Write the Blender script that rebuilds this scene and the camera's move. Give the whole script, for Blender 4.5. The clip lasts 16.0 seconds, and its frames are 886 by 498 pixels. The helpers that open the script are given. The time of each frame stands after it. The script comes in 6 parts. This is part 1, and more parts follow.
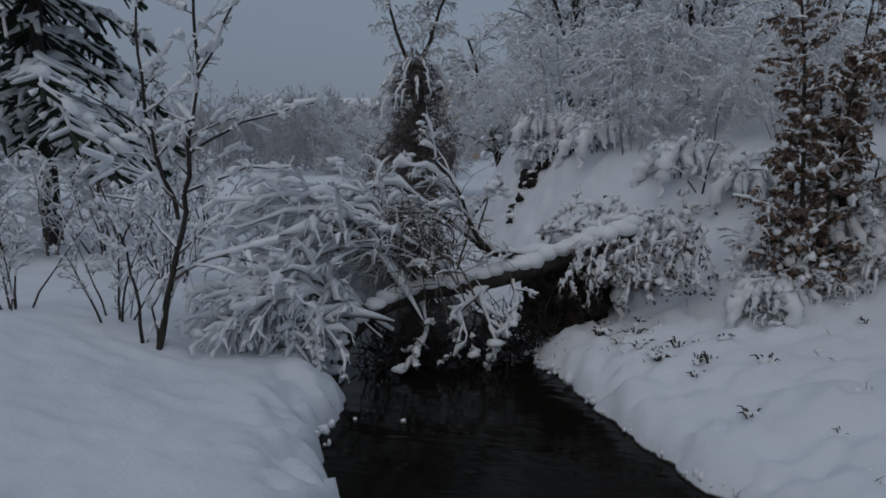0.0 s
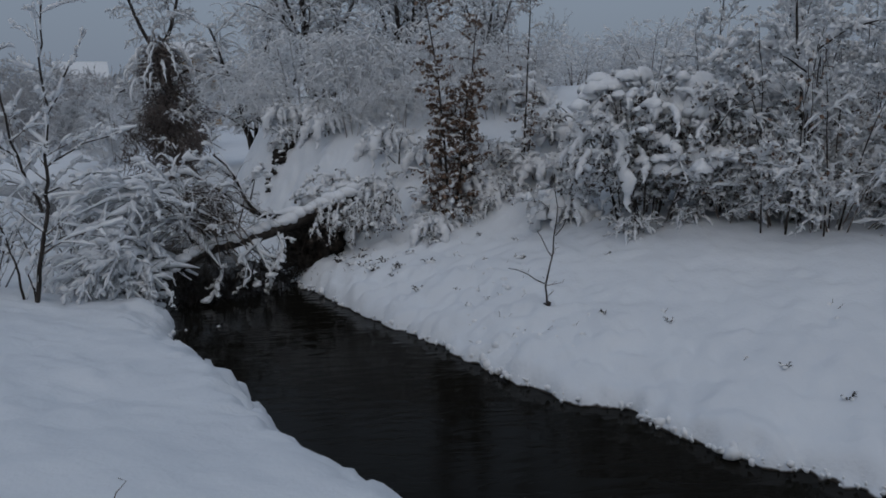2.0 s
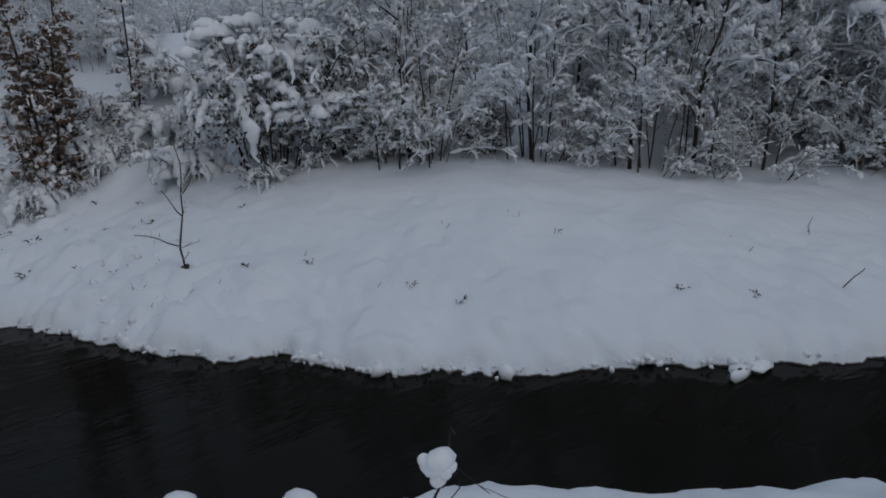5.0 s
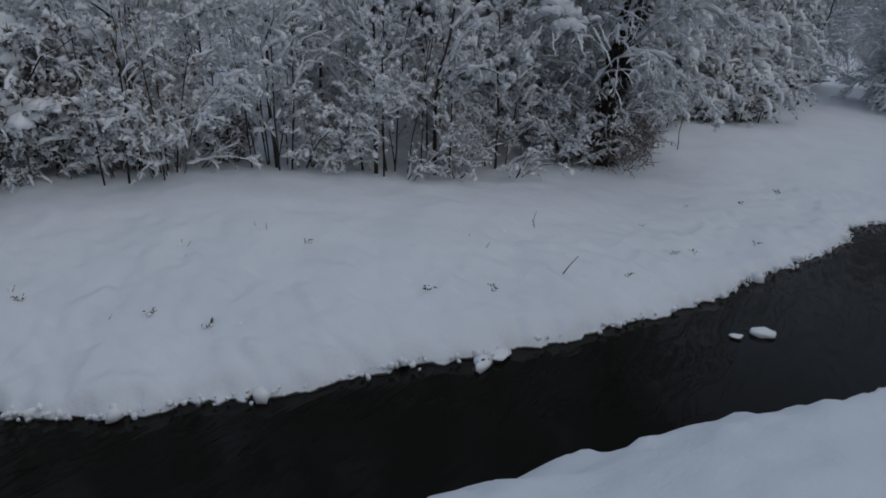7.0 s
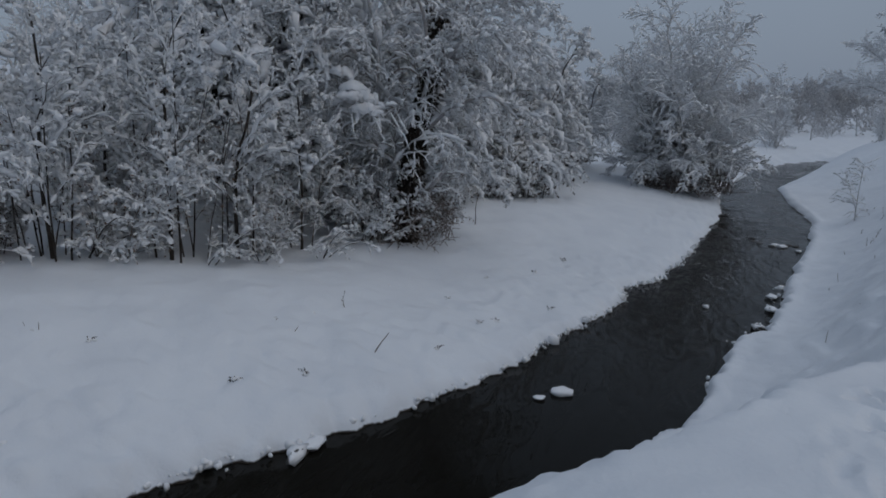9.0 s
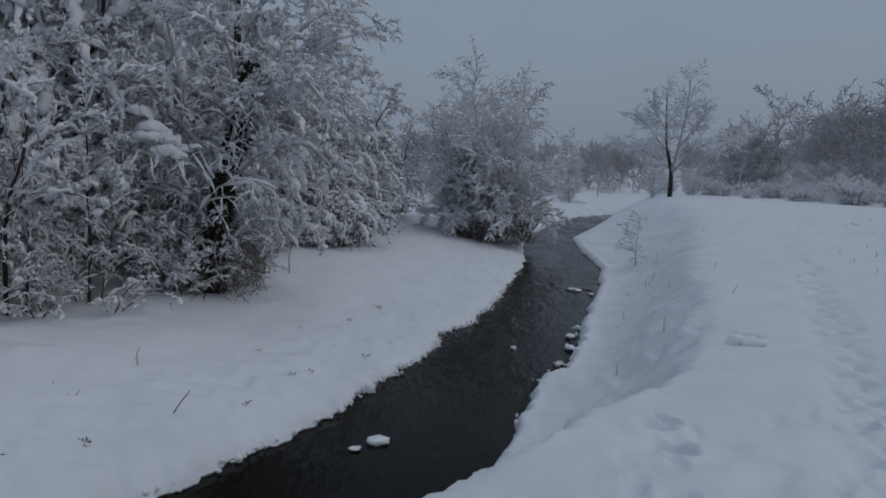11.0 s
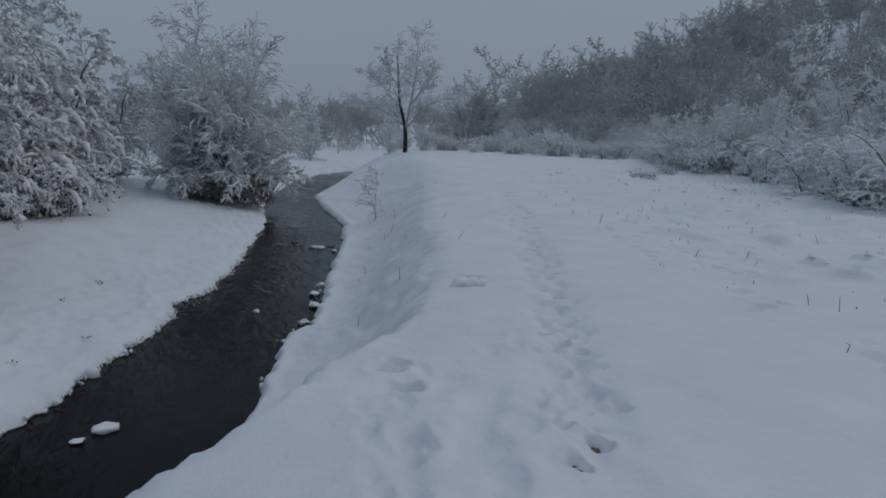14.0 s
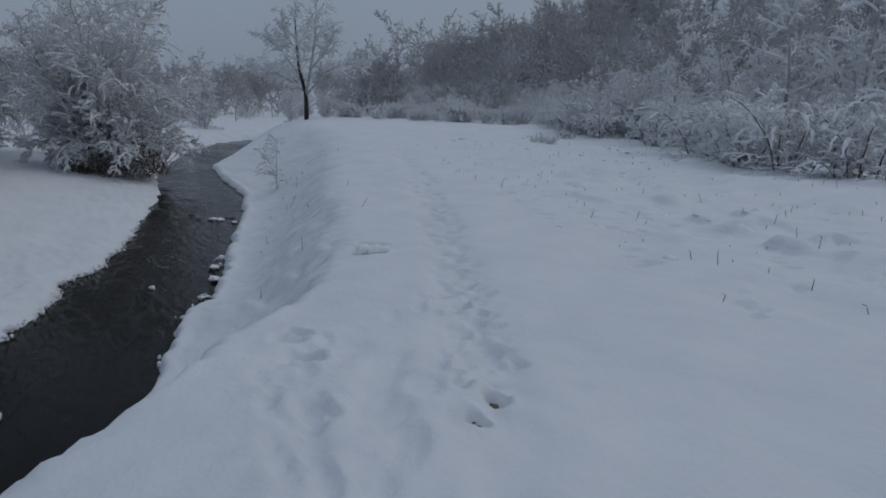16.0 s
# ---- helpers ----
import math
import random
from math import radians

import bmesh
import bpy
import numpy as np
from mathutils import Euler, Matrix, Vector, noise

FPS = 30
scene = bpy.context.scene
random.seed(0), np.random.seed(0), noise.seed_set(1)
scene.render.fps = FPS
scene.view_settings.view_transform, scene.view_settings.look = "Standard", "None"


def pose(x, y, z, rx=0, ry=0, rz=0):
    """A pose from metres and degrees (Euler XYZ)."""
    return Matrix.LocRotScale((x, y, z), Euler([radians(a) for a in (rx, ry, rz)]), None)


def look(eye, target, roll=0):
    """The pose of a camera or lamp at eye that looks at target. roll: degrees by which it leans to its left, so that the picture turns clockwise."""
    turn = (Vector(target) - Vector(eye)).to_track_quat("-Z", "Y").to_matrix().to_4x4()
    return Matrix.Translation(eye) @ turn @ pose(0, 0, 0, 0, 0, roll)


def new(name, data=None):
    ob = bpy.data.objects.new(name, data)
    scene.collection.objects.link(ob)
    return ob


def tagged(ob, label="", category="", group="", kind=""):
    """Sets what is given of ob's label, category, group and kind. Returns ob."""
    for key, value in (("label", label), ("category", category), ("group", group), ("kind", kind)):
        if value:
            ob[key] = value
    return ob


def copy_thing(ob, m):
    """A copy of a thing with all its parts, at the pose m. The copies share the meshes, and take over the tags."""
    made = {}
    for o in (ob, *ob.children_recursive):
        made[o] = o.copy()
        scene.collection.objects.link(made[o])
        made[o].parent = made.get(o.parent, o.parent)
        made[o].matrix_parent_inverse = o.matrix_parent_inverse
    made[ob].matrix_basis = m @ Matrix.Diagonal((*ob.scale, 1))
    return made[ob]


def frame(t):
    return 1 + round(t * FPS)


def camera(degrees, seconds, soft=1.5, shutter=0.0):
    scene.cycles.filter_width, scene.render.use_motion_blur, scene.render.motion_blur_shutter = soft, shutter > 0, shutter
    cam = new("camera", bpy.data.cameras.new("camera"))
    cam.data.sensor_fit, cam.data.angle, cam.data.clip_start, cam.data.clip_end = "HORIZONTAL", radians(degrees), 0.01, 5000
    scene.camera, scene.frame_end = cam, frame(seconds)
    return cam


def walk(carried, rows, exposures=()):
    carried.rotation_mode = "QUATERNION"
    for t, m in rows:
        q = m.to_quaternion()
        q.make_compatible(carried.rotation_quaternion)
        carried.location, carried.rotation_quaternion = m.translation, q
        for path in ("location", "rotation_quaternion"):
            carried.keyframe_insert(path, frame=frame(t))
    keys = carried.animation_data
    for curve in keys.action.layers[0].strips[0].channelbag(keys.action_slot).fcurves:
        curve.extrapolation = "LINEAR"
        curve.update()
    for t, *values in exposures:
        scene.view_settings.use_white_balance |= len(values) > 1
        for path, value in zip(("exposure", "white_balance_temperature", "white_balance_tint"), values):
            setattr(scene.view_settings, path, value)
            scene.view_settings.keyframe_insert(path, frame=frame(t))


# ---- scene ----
# ---------------------------------------------------------------- camera
cam = camera(67.6, 16.0, soft=1.75)
# seconds, x, y, z, yaw to the left, pitch up, roll
ROWS = [
    (0, -0.704, 4.122, 2.448, 15.261, -8.282, 0.23),
    (0.5, -0.308, 2.5, 2.667, 8.545, -8.093, -1.681),
    (1, -0.177, 0.874, 2.938, 3.68, -9.614, -1.101),
    (1.5, -0.288, 0.157, 3.056, -1.445, -11.424, -1.097),
    (2, -0.252, 0.16, 3.049, -5.941, -12.245, -1.744),
    (2.5, -0.234, 0.157, 3.041, -10.196, -13.187, -1.509),
    (3, -0.223, 0.142, 3.033, -14.73, -14.199, -1.809),
    (3.5, -0.204, 0.143, 3.022, -19.929, -15.296, -1.939),
    (4, -0.192, 0.137, 3.022, -25.31, -16.139, -2.262),
    (4.5, -0.171, 0.129, 3.016, -30.796, -16.751, -2.063),
    (5, -0.151, 0.116, 3.008, -36.673, -17.361, -2.239),
    (7.5, 0.056, 0.048, 3.141, -62.17, -17.198, 0.016),
    (8, 0.056, 0.035, 3.147, -66.32, -15.923, -0.179),
    (8.5, 0.059, 0.026, 3.143, -70.615, -13.977, -0.331),
    (9, 0.075, 0.02, 3.141, -74.377, -11.263, 0.584),
    (11.5, 0.179, -0.046, 3.059, -94.024, -7.262, 2.252),
    (12, 0.178, -0.069, 3.063, -97.815, -8.503, 2.436),
    (12.5, 0.177, -0.088, 3.066, -101.564, -8.899, 2.787),
    (13, 0.173, -0.11, 3.064, -104.956, -8.974, 2.29),
    (13.5, 0.157, -0.138, 3.063, -108.473, -8.969, 1.887),
    (14, 0.147, -0.154, 3.06, -112.052, -9.353, 1.561),
    (14.5, 0.147, -0.166, 3.055, -114.359, -10.196, 1.868),
    (15, 0.143, -0.181, 3.049, -116.028, -10.811, 1.887),
    (15.5, 0.123, -0.196, 3.046, -117.987, -11.456, 1.684),
    (16, 0.11, -0.207, 3.052, -120.18, -11.965, 1.258),
]


def aimed(x, y, z, yaw, pitch, roll):
    a, b = radians(yaw), radians(pitch)
    ahead = Vector((-math.sin(a) * math.cos(b), math.cos(a) * math.cos(b), math.sin(b)))
    eye = Vector((x, y, z))
    return look(eye, eye + ahead, roll)


walk(cam, [(t, aimed(*r)) for t, *r in ROWS], exposures=[(0.0, -0.15), (1.0, -0.12), (2.0, -0.05), (3.0, 0.0), (16.0, 0.0)])

# ---------------------------------------------------------------- overcast winter daylight
world = bpy.data.worlds.new("overcast_sky")
scene.world = world
world.use_nodes = True
wt = world.node_tree
wt.nodes.clear()
w_out = wt.nodes.new("ShaderNodeOutputWorld")
w_bg = wt.nodes.new("ShaderNodeBackground")
w_sky = wt.nodes.new("ShaderNodeTexSky")
w_sky.sky_type = "NISHITA"
w_sky.sun_disc = False
w_sky.sun_elevation, w_sky.sun_rotation = radians(38), radians(200)
w_sky.dust_density, w_sky.air_density = 6.0, 1.5
w_tc = wt.nodes.new("ShaderNodeTexCoord")
w_sep = wt.nodes.new("ShaderNodeSeparateXYZ")
w_ramp = wt.nodes.new("ShaderNodeValToRGB")
w_noise = wt.nodes.new("ShaderNodeTexNoise")
w_mul = wt.nodes.new("ShaderNodeMixRGB")
w_mix = wt.nodes.new("ShaderNodeMixRGB")
w_ramp.color_ramp.elements[0].position, w_ramp.color_ramp.elements[0].color = 0.0, (2.12, 2.62, 3.46, 1)
w_ramp.color_ramp.elements[1].position, w_ramp.color_ramp.elements[1].color = 0.6, (2.74, 3.34, 4.32, 1)
e = w_ramp.color_ramp.elements.new(0.10)
e.color = (2.22, 2.75, 3.62, 1)
w_noise.inputs["Scale"].default_value, w_noise.inputs["Detail"].default_value = 1.6, 4
w_mul.blend_type, w_mul.inputs[0].default_value = "MULTIPLY", 0.22
w_mix.inputs[0].default_value = 0.88
wt.links.new(w_tc.outputs["Generated"], w_sep.inputs[0])
wt.links.new(w_sep.outputs["Z"], w_ramp.inputs[0])
wt.links.new(w_tc.outputs["Generated"], w_noise.inputs["Vector"])
wt.links.new(w_ramp.outputs[0], w_mul.inputs[1])
wt.links.new(w_noise.outputs["Fac"], w_mul.inputs[2])
wt.links.new(w_sky.outputs[0], w_mix.inputs[1])
wt.links.new(w_mul.outputs[0], w_mix.inputs[2])
wt.links.new(w_mix.outputs[0], w_bg.inputs[0])
wt.links.new(w_bg.outputs[0], w_out.inputs[0])
w_bg.inputs[1].default_value = 0.10

sun_data = bpy.data.lights.new("veiled_sun", "SUN")
sun_data.energy, sun_data.angle, sun_data.color = 0.22, radians(40), (1.0, 0.97, 0.94)
sun = new("veiled_sun", sun_data)
sun.matrix_world = look((0, 0, 60), (-8, 22, 0))


# ---------------------------------------------------------------- materials
def mat(name, base, second, scale=8.0, rough=0.7, fine=60.0, bump=0.3, bump_dist=0.01, spec=0.3, stretch=None, island=0.0):
    m = bpy.data.materials.new(name)
    m.use_nodes = True
    t = m.node_tree
    b = t.nodes["Principled BSDF"]
    tc = t.nodes.new("ShaderNodeTexCoord")
    mp = t.nodes.new("ShaderNodeMapping")
    if stretch:
        mp.inputs["Scale"].default_value = stretch
    t.links.new(tc.outputs["Object"], mp.inputs[0])
    n1, n2 = t.nodes.new("ShaderNodeTexNoise"), t.nodes.new("ShaderNodeTexNoise")
    n1.inputs["Scale"].default_value, n1.inputs["Detail"].default_value = scale, 5
    n2.inputs["Scale"].default_value, n2.inputs["Detail"].default_value = fine, 3
    for n in (n1, n2):
        t.links.new(mp.outputs[0], n.inputs["Vector"])
    ramp = t.nodes.new("ShaderNodeMapRange")
    ramp.inputs[1].default_value, ramp.inputs[2].default_value = 0.35, 0.65
    t.links.new(n1.outputs["Fac"], ramp.inputs[0])
    mix = t.nodes.new("ShaderNodeMixRGB")
    mix.inputs[1].default_value, mix.inputs[2].default_value = (*base, 1), (*second, 1)
    fac = ramp.outputs[0]
    if island:
        g = t.nodes.new("ShaderNodeNewGeometry")
        k = t.nodes.new("ShaderNodeMath")
        k.operation = "MULTIPLY_ADD"
        k.inputs[1].default_value = island
        t.links.new(g.outputs["Random Per Island"], k.inputs[0])
        k2 = t.nodes.new("ShaderNodeMath")
        k2.operation = "MULTIPLY"
        k2.inputs[1].default_value = 1 - island
        t.links.new(fac, k2.inputs[0])
        t.links.new(k2.outputs[0], k.inputs[2])
        fac = k.outputs[0]
    t.links.new(fac, mix.inputs[0])
    t.links.new(mix.outputs[0], b.inputs["Base Color"])
    b.inputs["Roughness"].default_value = rough
    b.inputs["Specular IOR Level"].default_value = spec
    bp = t.nodes.new("ShaderNodeBump")
    bp.inputs["Strength"].default_value, bp.inputs["Distance"].default_value = bump, bump_dist
    t.links.new(n2.outputs["Fac"], bp.inputs["Height"])
    t.links.new(bp.outputs[0], b.inputs["Normal"])
    return m


M_SNOW = mat("branch_snow", (0.88, 0.895, 0.91), (0.80, 0.815, 0.835), 5, 0.75, 45, 0.5, 0.01)
M_FROST = mat("frosted_twig", (0.66, 0.68, 0.70), (0.27, 0.25, 0.235), 2.2, 0.8, 30, 0.4, 0.01, island=0.6)
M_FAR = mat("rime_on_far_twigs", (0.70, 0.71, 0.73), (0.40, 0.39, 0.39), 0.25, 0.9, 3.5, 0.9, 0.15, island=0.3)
M_BARK = mat("dark_wet_bark", (0.022, 0.018, 0.015), (0.055, 0.046, 0.040), 14, 0.8, 90, 0.6, 0.01, stretch=(1, 1, 0.25))
M_TWIG = mat("brown_twig", (0.075, 0.058, 0.048), (0.18, 0.15, 0.13), 9, 0.8, 70, 0.4, 0.005, island=0.4)
M_WHITE = mat("thick_white_rime", (0.91, 0.92, 0.935), (0.76, 0.765, 0.78), 1.5, 0.85, 25, 0.5, 0.02, island=0.55)
M_RIMED = mat("half_rimed_twig", (0.075, 0.053, 0.042), (0.31, 0.27, 0.25), 3.0, 0.8, 40, 0.4, 0.006, island=0.65)
M_LEAF = mat("withered_brown_leaf", (0.115, 0.075, 0.055), (0.28, 0.195, 0.145), 7, 0.75, 60, 0.3, 0.004, island=0.8)
M_NEEDLE = mat("dark_spruce_needle", (0.012, 0.020, 0.014), (0.035, 0.048, 0.032), 6, 0.8, 80, 0.4, 0.01, island=0.5)
M_SOIL = mat("wet_dark_soil", (0.012, 0.010, 0.008), (0.045, 0.036, 0.029), 6, 0.9, 35, 0.9, 0.05)
M_ROCK = mat("wet_stone", (0.045, 0.043, 0.040), (0.11, 0.105, 0.10), 7, 0.5, 50, 0.6, 0.02)
M_FROSTED = mat("snow_crusted_twig", (0.70, 0.71, 0.725), (0.23, 0.21, 0.20), 3.0, 0.85, 40, 0.4, 0.008, island=0.7)
M_DEADLEAF = mat("dark_withered_leaf", (0.050, 0.044, 0.040), (0.17, 0.145, 0.13), 7, 0.75, 60, 0.3, 0.004, island=0.8)
M_IVY = mat("dark_ivy", (0.014, 0.012, 0.010), (0.065, 0.050, 0.038), 9, 0.8, 60, 0.4, 0.006, island=0.6)
M_PLASTER = mat("ochre_plaster", (0.36, 0.27, 0.17), (0.27, 0.21, 0.14), 1.2, 0.9, 12, 0.3, 0.01)
M_BRICK = mat("red_house_wall", (0.22, 0.105, 0.085), (0.17, 0.08, 0.065), 1.2, 0.9, 14, 0.3, 0.01)
M_GLASS = mat("dark_window", (0.03, 0.035, 0.04), (0.05, 0.055, 0.06), 1.0, 0.15, 5, 0.05, 0.01, spec=0.5)


def ground_material():
    m = mat("snow_ground", (0.785, 0.82, 0.86), (0.74, 0.775, 0.82), 1.3, 0.72, 24, 0.35, 0.02)
    t = m.node_tree
    b = t.nodes["Principled BSDF"]
    mix = b.inputs["Base Color"].links[0].from_node
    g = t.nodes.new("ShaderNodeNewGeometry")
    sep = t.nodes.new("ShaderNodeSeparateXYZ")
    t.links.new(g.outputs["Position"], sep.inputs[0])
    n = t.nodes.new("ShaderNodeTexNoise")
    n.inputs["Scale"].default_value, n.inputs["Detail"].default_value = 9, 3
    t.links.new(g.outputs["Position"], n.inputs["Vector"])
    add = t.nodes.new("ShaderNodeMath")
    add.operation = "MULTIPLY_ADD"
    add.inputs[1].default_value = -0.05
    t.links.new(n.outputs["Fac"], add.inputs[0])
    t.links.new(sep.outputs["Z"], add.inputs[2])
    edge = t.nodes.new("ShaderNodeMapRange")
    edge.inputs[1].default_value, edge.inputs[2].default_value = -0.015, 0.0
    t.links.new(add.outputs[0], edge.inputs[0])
    # wet soil at the waterline, with the shadow under the snow edge painted in
    soil_shade = t.nodes.new("ShaderNodeMixRGB")
    soil_shade.inputs[1].default_value = (0.026, 0.021, 0.016, 1)
    t.links.new(edge.outputs[0], soil_shade.inputs[0])
    t.links.new(mix.outputs[0], soil_shade.inputs[2])
    t.links.new(soil_shade.outputs[0], b.inputs["Base Color"])
    # soft drift relief under the grain
    big = t.nodes.new("ShaderNodeTexNoise")
    big.inputs["Scale"].default_value, big.inputs["Detail"].default_value = 3.2, 4
    t.links.new(g.outputs["Position"], big.inputs["Vector"])
    bp2 = t.nodes.new("ShaderNodeBump")
    bp2.inputs["Strength"].default_value, bp2.inputs["Distance"].default_value = 0.35, 0.06
    t.links.new(big.outputs["Fac"], bp2.inputs["Height"])
    bp1 = b.inputs["Normal"].links[0].from_node
    t.links.new(bp2.outputs[0], bp1.inputs["Normal"])
    return m


def water_material():
    m = bpy.data.materials.new("dark_stream_water")
    m.use_nodes = True
    t = m.node_tree
    b = t.nodes["Principled BSDF"]
    b.inputs["Base Color"].default_value = (0.0085, 0.0078, 0.0060, 1)
    b.inputs["Roughness"].default_value = 0.07
    b.inputs["IOR"].default_value = 1.33
    b.inputs["Specular IOR Level"].default_value = 0.12
    g = t.nodes.new("ShaderNodeNewGeometry")
    mp = t.nodes.new("ShaderNodeMapping")
    mp.inputs["Rotation"].default_value = (0, 0, radians(38))
    mp.inputs["Scale"].default_value = (0.8, 2.9, 1.0)
    t.links.new(g.outputs["Position"], mp.inputs[0])
    n1, n2 = t.nodes.new("ShaderNodeTexNoise"), t.nodes.new("ShaderNodeTexNoise")
    n1.inputs["Scale"].default_value, n1.inputs["Detail"].default_value, n1.inputs["Distortion"].default_value = 1.25, 3, 1.6
    n2.inputs["Scale"].default_value, n2.inputs["Detail"].default_value = 0.7, 3
    t.links.new(mp.outputs[0], n1.inputs["Vector"])
    t.links.new(mp.outputs[0], n2.inputs["Vector"])
    mul = t.nodes.new("ShaderNodeMath")
    mul.operation = "MULTIPLY"
    t.links.new(n1.outputs["Fac"], mul.inputs[0])
    t.links.new(n2.outputs["Fac"], mul.inputs[1])
    bp = t.nodes.new("ShaderNodeBump")
    bp.inputs["Strength"].default_value, bp.inputs["Distance"].default_value = 0.6, 0.08
    sep = t.nodes.new("ShaderNodeSeparateXYZ")
    t.links.new(g.outputs["Position"], sep.inputs[0])
    lively = t.nodes.new("ShaderNodeMapRange")
    lively.inputs[1].default_value, lively.inputs[2].default_value = 5.0, 14.0
    lively.inputs[3].default_value, lively.inputs[4].default_value = 0.35, 1.8
    t.links.new(sep.outputs["X"], lively.inputs[0])
    swell = t.nodes.new("ShaderNodeMath")
    swell.operation = "MULTIPLY"
    t.links.new(mul.outputs[0], swell.inputs[0])
    t.links.new(lively.outputs[0], swell.inputs[1])
    t.links.new(swell.outputs[0], bp.inputs["Height"])
    t.links.new(bp.outputs[0], b.inputs["Normal"])
    return m


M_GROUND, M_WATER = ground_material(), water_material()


# ---------------------------------------------------------------- mesh helpers
def quick_mesh(name, verts, faces, material, smooth=True):
    """A mesh from arrays of points and of faces with one and the same number of corners (or a list of such arrays)."""
    me = bpy.data.meshes.new(name)
    groups = faces if isinstance(faces, list) else [faces]
    verts = np.asarray(verts, np.float32)
    me.vertices.add(len(verts))
    me.vertices.foreach_set("co", verts.ravel())
    loops = np.concatenate([np.asarray(f, np.int32).ravel() for f in groups])
    sizes = np.concatenate([np.full(len(f), np.asarray(f).shape[1], np.int32) for f in groups])
    me.loops.add(len(loops))
    me.loops.foreach_set("vertex_index", loops)
    me.polygons.add(len(sizes))
    starts = np.concatenate([[0], np.cumsum(sizes)[:-1]]).astype(np.int32)
    me.polygons.foreach_set("loop_start", starts)
    me.polygons.foreach_set("loop_total", sizes)
    me.polygons.foreach_set("use_smooth", np.full(len(sizes), smooth))
    me.update(calc_edges=True)
    me.materials.append(material)
    return me


def part(name, me, parent, label=""):
    ob = new(name, me)
    ob.parent = parent
    return tagged(ob, label) if label else ob


def frames_of(d):
    """Two unit directions across each direction d."""
    d = d / np.maximum(np.linalg.norm(d, axis=1, keepdims=True), 1e-9)
    ref = np.where(np.abs(d[:, 2:3]) > 0.9, [[1.0, 0, 0]], [[0, 0, 1.0]])
    a = np.cross(d, ref)
    a /= np.linalg.norm(a, axis=1, keepdims=True)
    return d, a, np.cross(a, d)


def prisms(segs, sides):
    """Points and faces of an open tapered tube for each segment (x0 y0 z0 x1 y1 z1 r0 r1)."""
    p0, p1, r0, r1 = segs[:, :3], segs[:, 3:6], segs[:, 6], segs[:, 7]
    _, a, b = frames_of(p1 - p0)
    n = len(segs)
    ang = np.arange(sides) * 2 * np.pi / sides
    c, s = np.cos(ang), np.sin(ang)
    ring = a[:, None, :] * c[None, :, None] + b[:, None, :] * s[None, :, None]
    v = np.concatenate([p0[:, None] + ring * r0[:, None, None], p1[:, None] + ring * r1[:, None, None]], 1).reshape(-1, 3)
    k = np.arange(sides)
    q = np.stack([k, (k + 1) % sides, sides + (k + 1) % sides, sides + k], 1)
    f = (np.arange(n)[:, None, None] * 2 * sides + q[None]).reshape(-1, 4)
    return v, f


def cones(p0, p1, r):
    """Three-sided points from p0 to p1."""
    n = len(p0)
    _, a, b = frames_of(p1 - p0)
    ang = np.arange(3) * 2 * np.pi / 3
    ring = a[:, None, :] * np.cos(ang)[None, :, None] + b[:, None, :] * np.sin(ang)[None, :, None]
    v = np.concatenate([p0[:, None] + ring * np.asarray(r)[:, None, None], p1[:, None]], 1).reshape(-1, 3)
    return v, (np.arange(n)[:, None, None] * 4 + np.array([[0, 1, 3], [1, 2, 3], [2, 0, 3]])[None]).reshape(-1, 3)


ICO = bmesh.new()
bmesh.ops.create_icosphere(ICO, subdivisions=2, radius=1.0)
ICO.verts.index_update()
ICO_V = np.array([v.co[:] for v in ICO.verts])
ICO_F = np.array([[v.index for v in f.verts] for f in ICO.faces])
ICO.free()
ICO1 = bmesh.new()
bmesh.ops.create_icosphere(ICO1, subdivisions=1, radius=1.0)
ICO1.verts.index_update()
ICO1_V = np.array([v.co[:] for v in ICO1.verts])
ICO1_F = np.array([[v.index for v in f.verts] for f in ICO1.faces])
ICO1.free()


def lumps(rng, centres, sizes, squash=0.65, fine=True, rough=0.22):
    """Uneven rounded lumps, all in one set of points and faces."""
    V, F = (ICO_V, ICO_F) if fine else (ICO1_V, ICO1_F)
    n, m = len(centres), len(V)
    bumps = 1 + rough * rng.standard_normal((n, 1, 1)) * 0.4 + rough * rng.standard_normal((n, m, 1)) * 0.35
    s = np.asarray(sizes).reshape(n, 1, -1) * np.concatenate([0.65 + 0.8 * rng.random((n, 1, 2)), squash * (0.75 + 0.5 * rng.random((n, 1, 1)))], 2)
    v = np.asarray(centres)[:, None] + V[None] * bumps * s
    f = (np.arange(n)[:, None, None] * m + F[None]).reshape(-1, 3)
    return v.reshape(-1, 3), f


def joined(*sets):
    """Several (points, faces) sets as one; faces are grouped by their number of corners."""
    vs, groups, at = [], {}, 0
    for v, f in sets:
        for g in (f if isinstance(f, list) else [f]):
            groups.setdefault(g.shape[1], []).append(g + at)
        vs.append(v)
        at += len(v)
    return np.concatenate(vs), [np.concatenate(g) for g in groups.values()]


# value noise on arrays
_tab = np.random.RandomState(5).rand(256, 256)


def vnoise(x, y, size, seed=0):
    x, y = np.asarray(x) / size + 17.3 * seed, np.asarray(y) / size + 9.1 * seed
    i, j = np.floor(x).astype(int), np.floor(y).astype(int)
    u, v = x - i, y - j
    u, v = u * u * (3 - 2 * u), v * v * (3 - 2 * v)
    i0, i1, j0, j1 = i & 255, (i + 1) & 255, j & 255, (j + 1) & 255
    return ((_tab[i0, j0] * (1 - u) + _tab[i1, j0] * u) * (1 - v) + (_tab[i0, j1] * (1 - u) + _tab[i1, j1] * u) * v) * 2 - 1


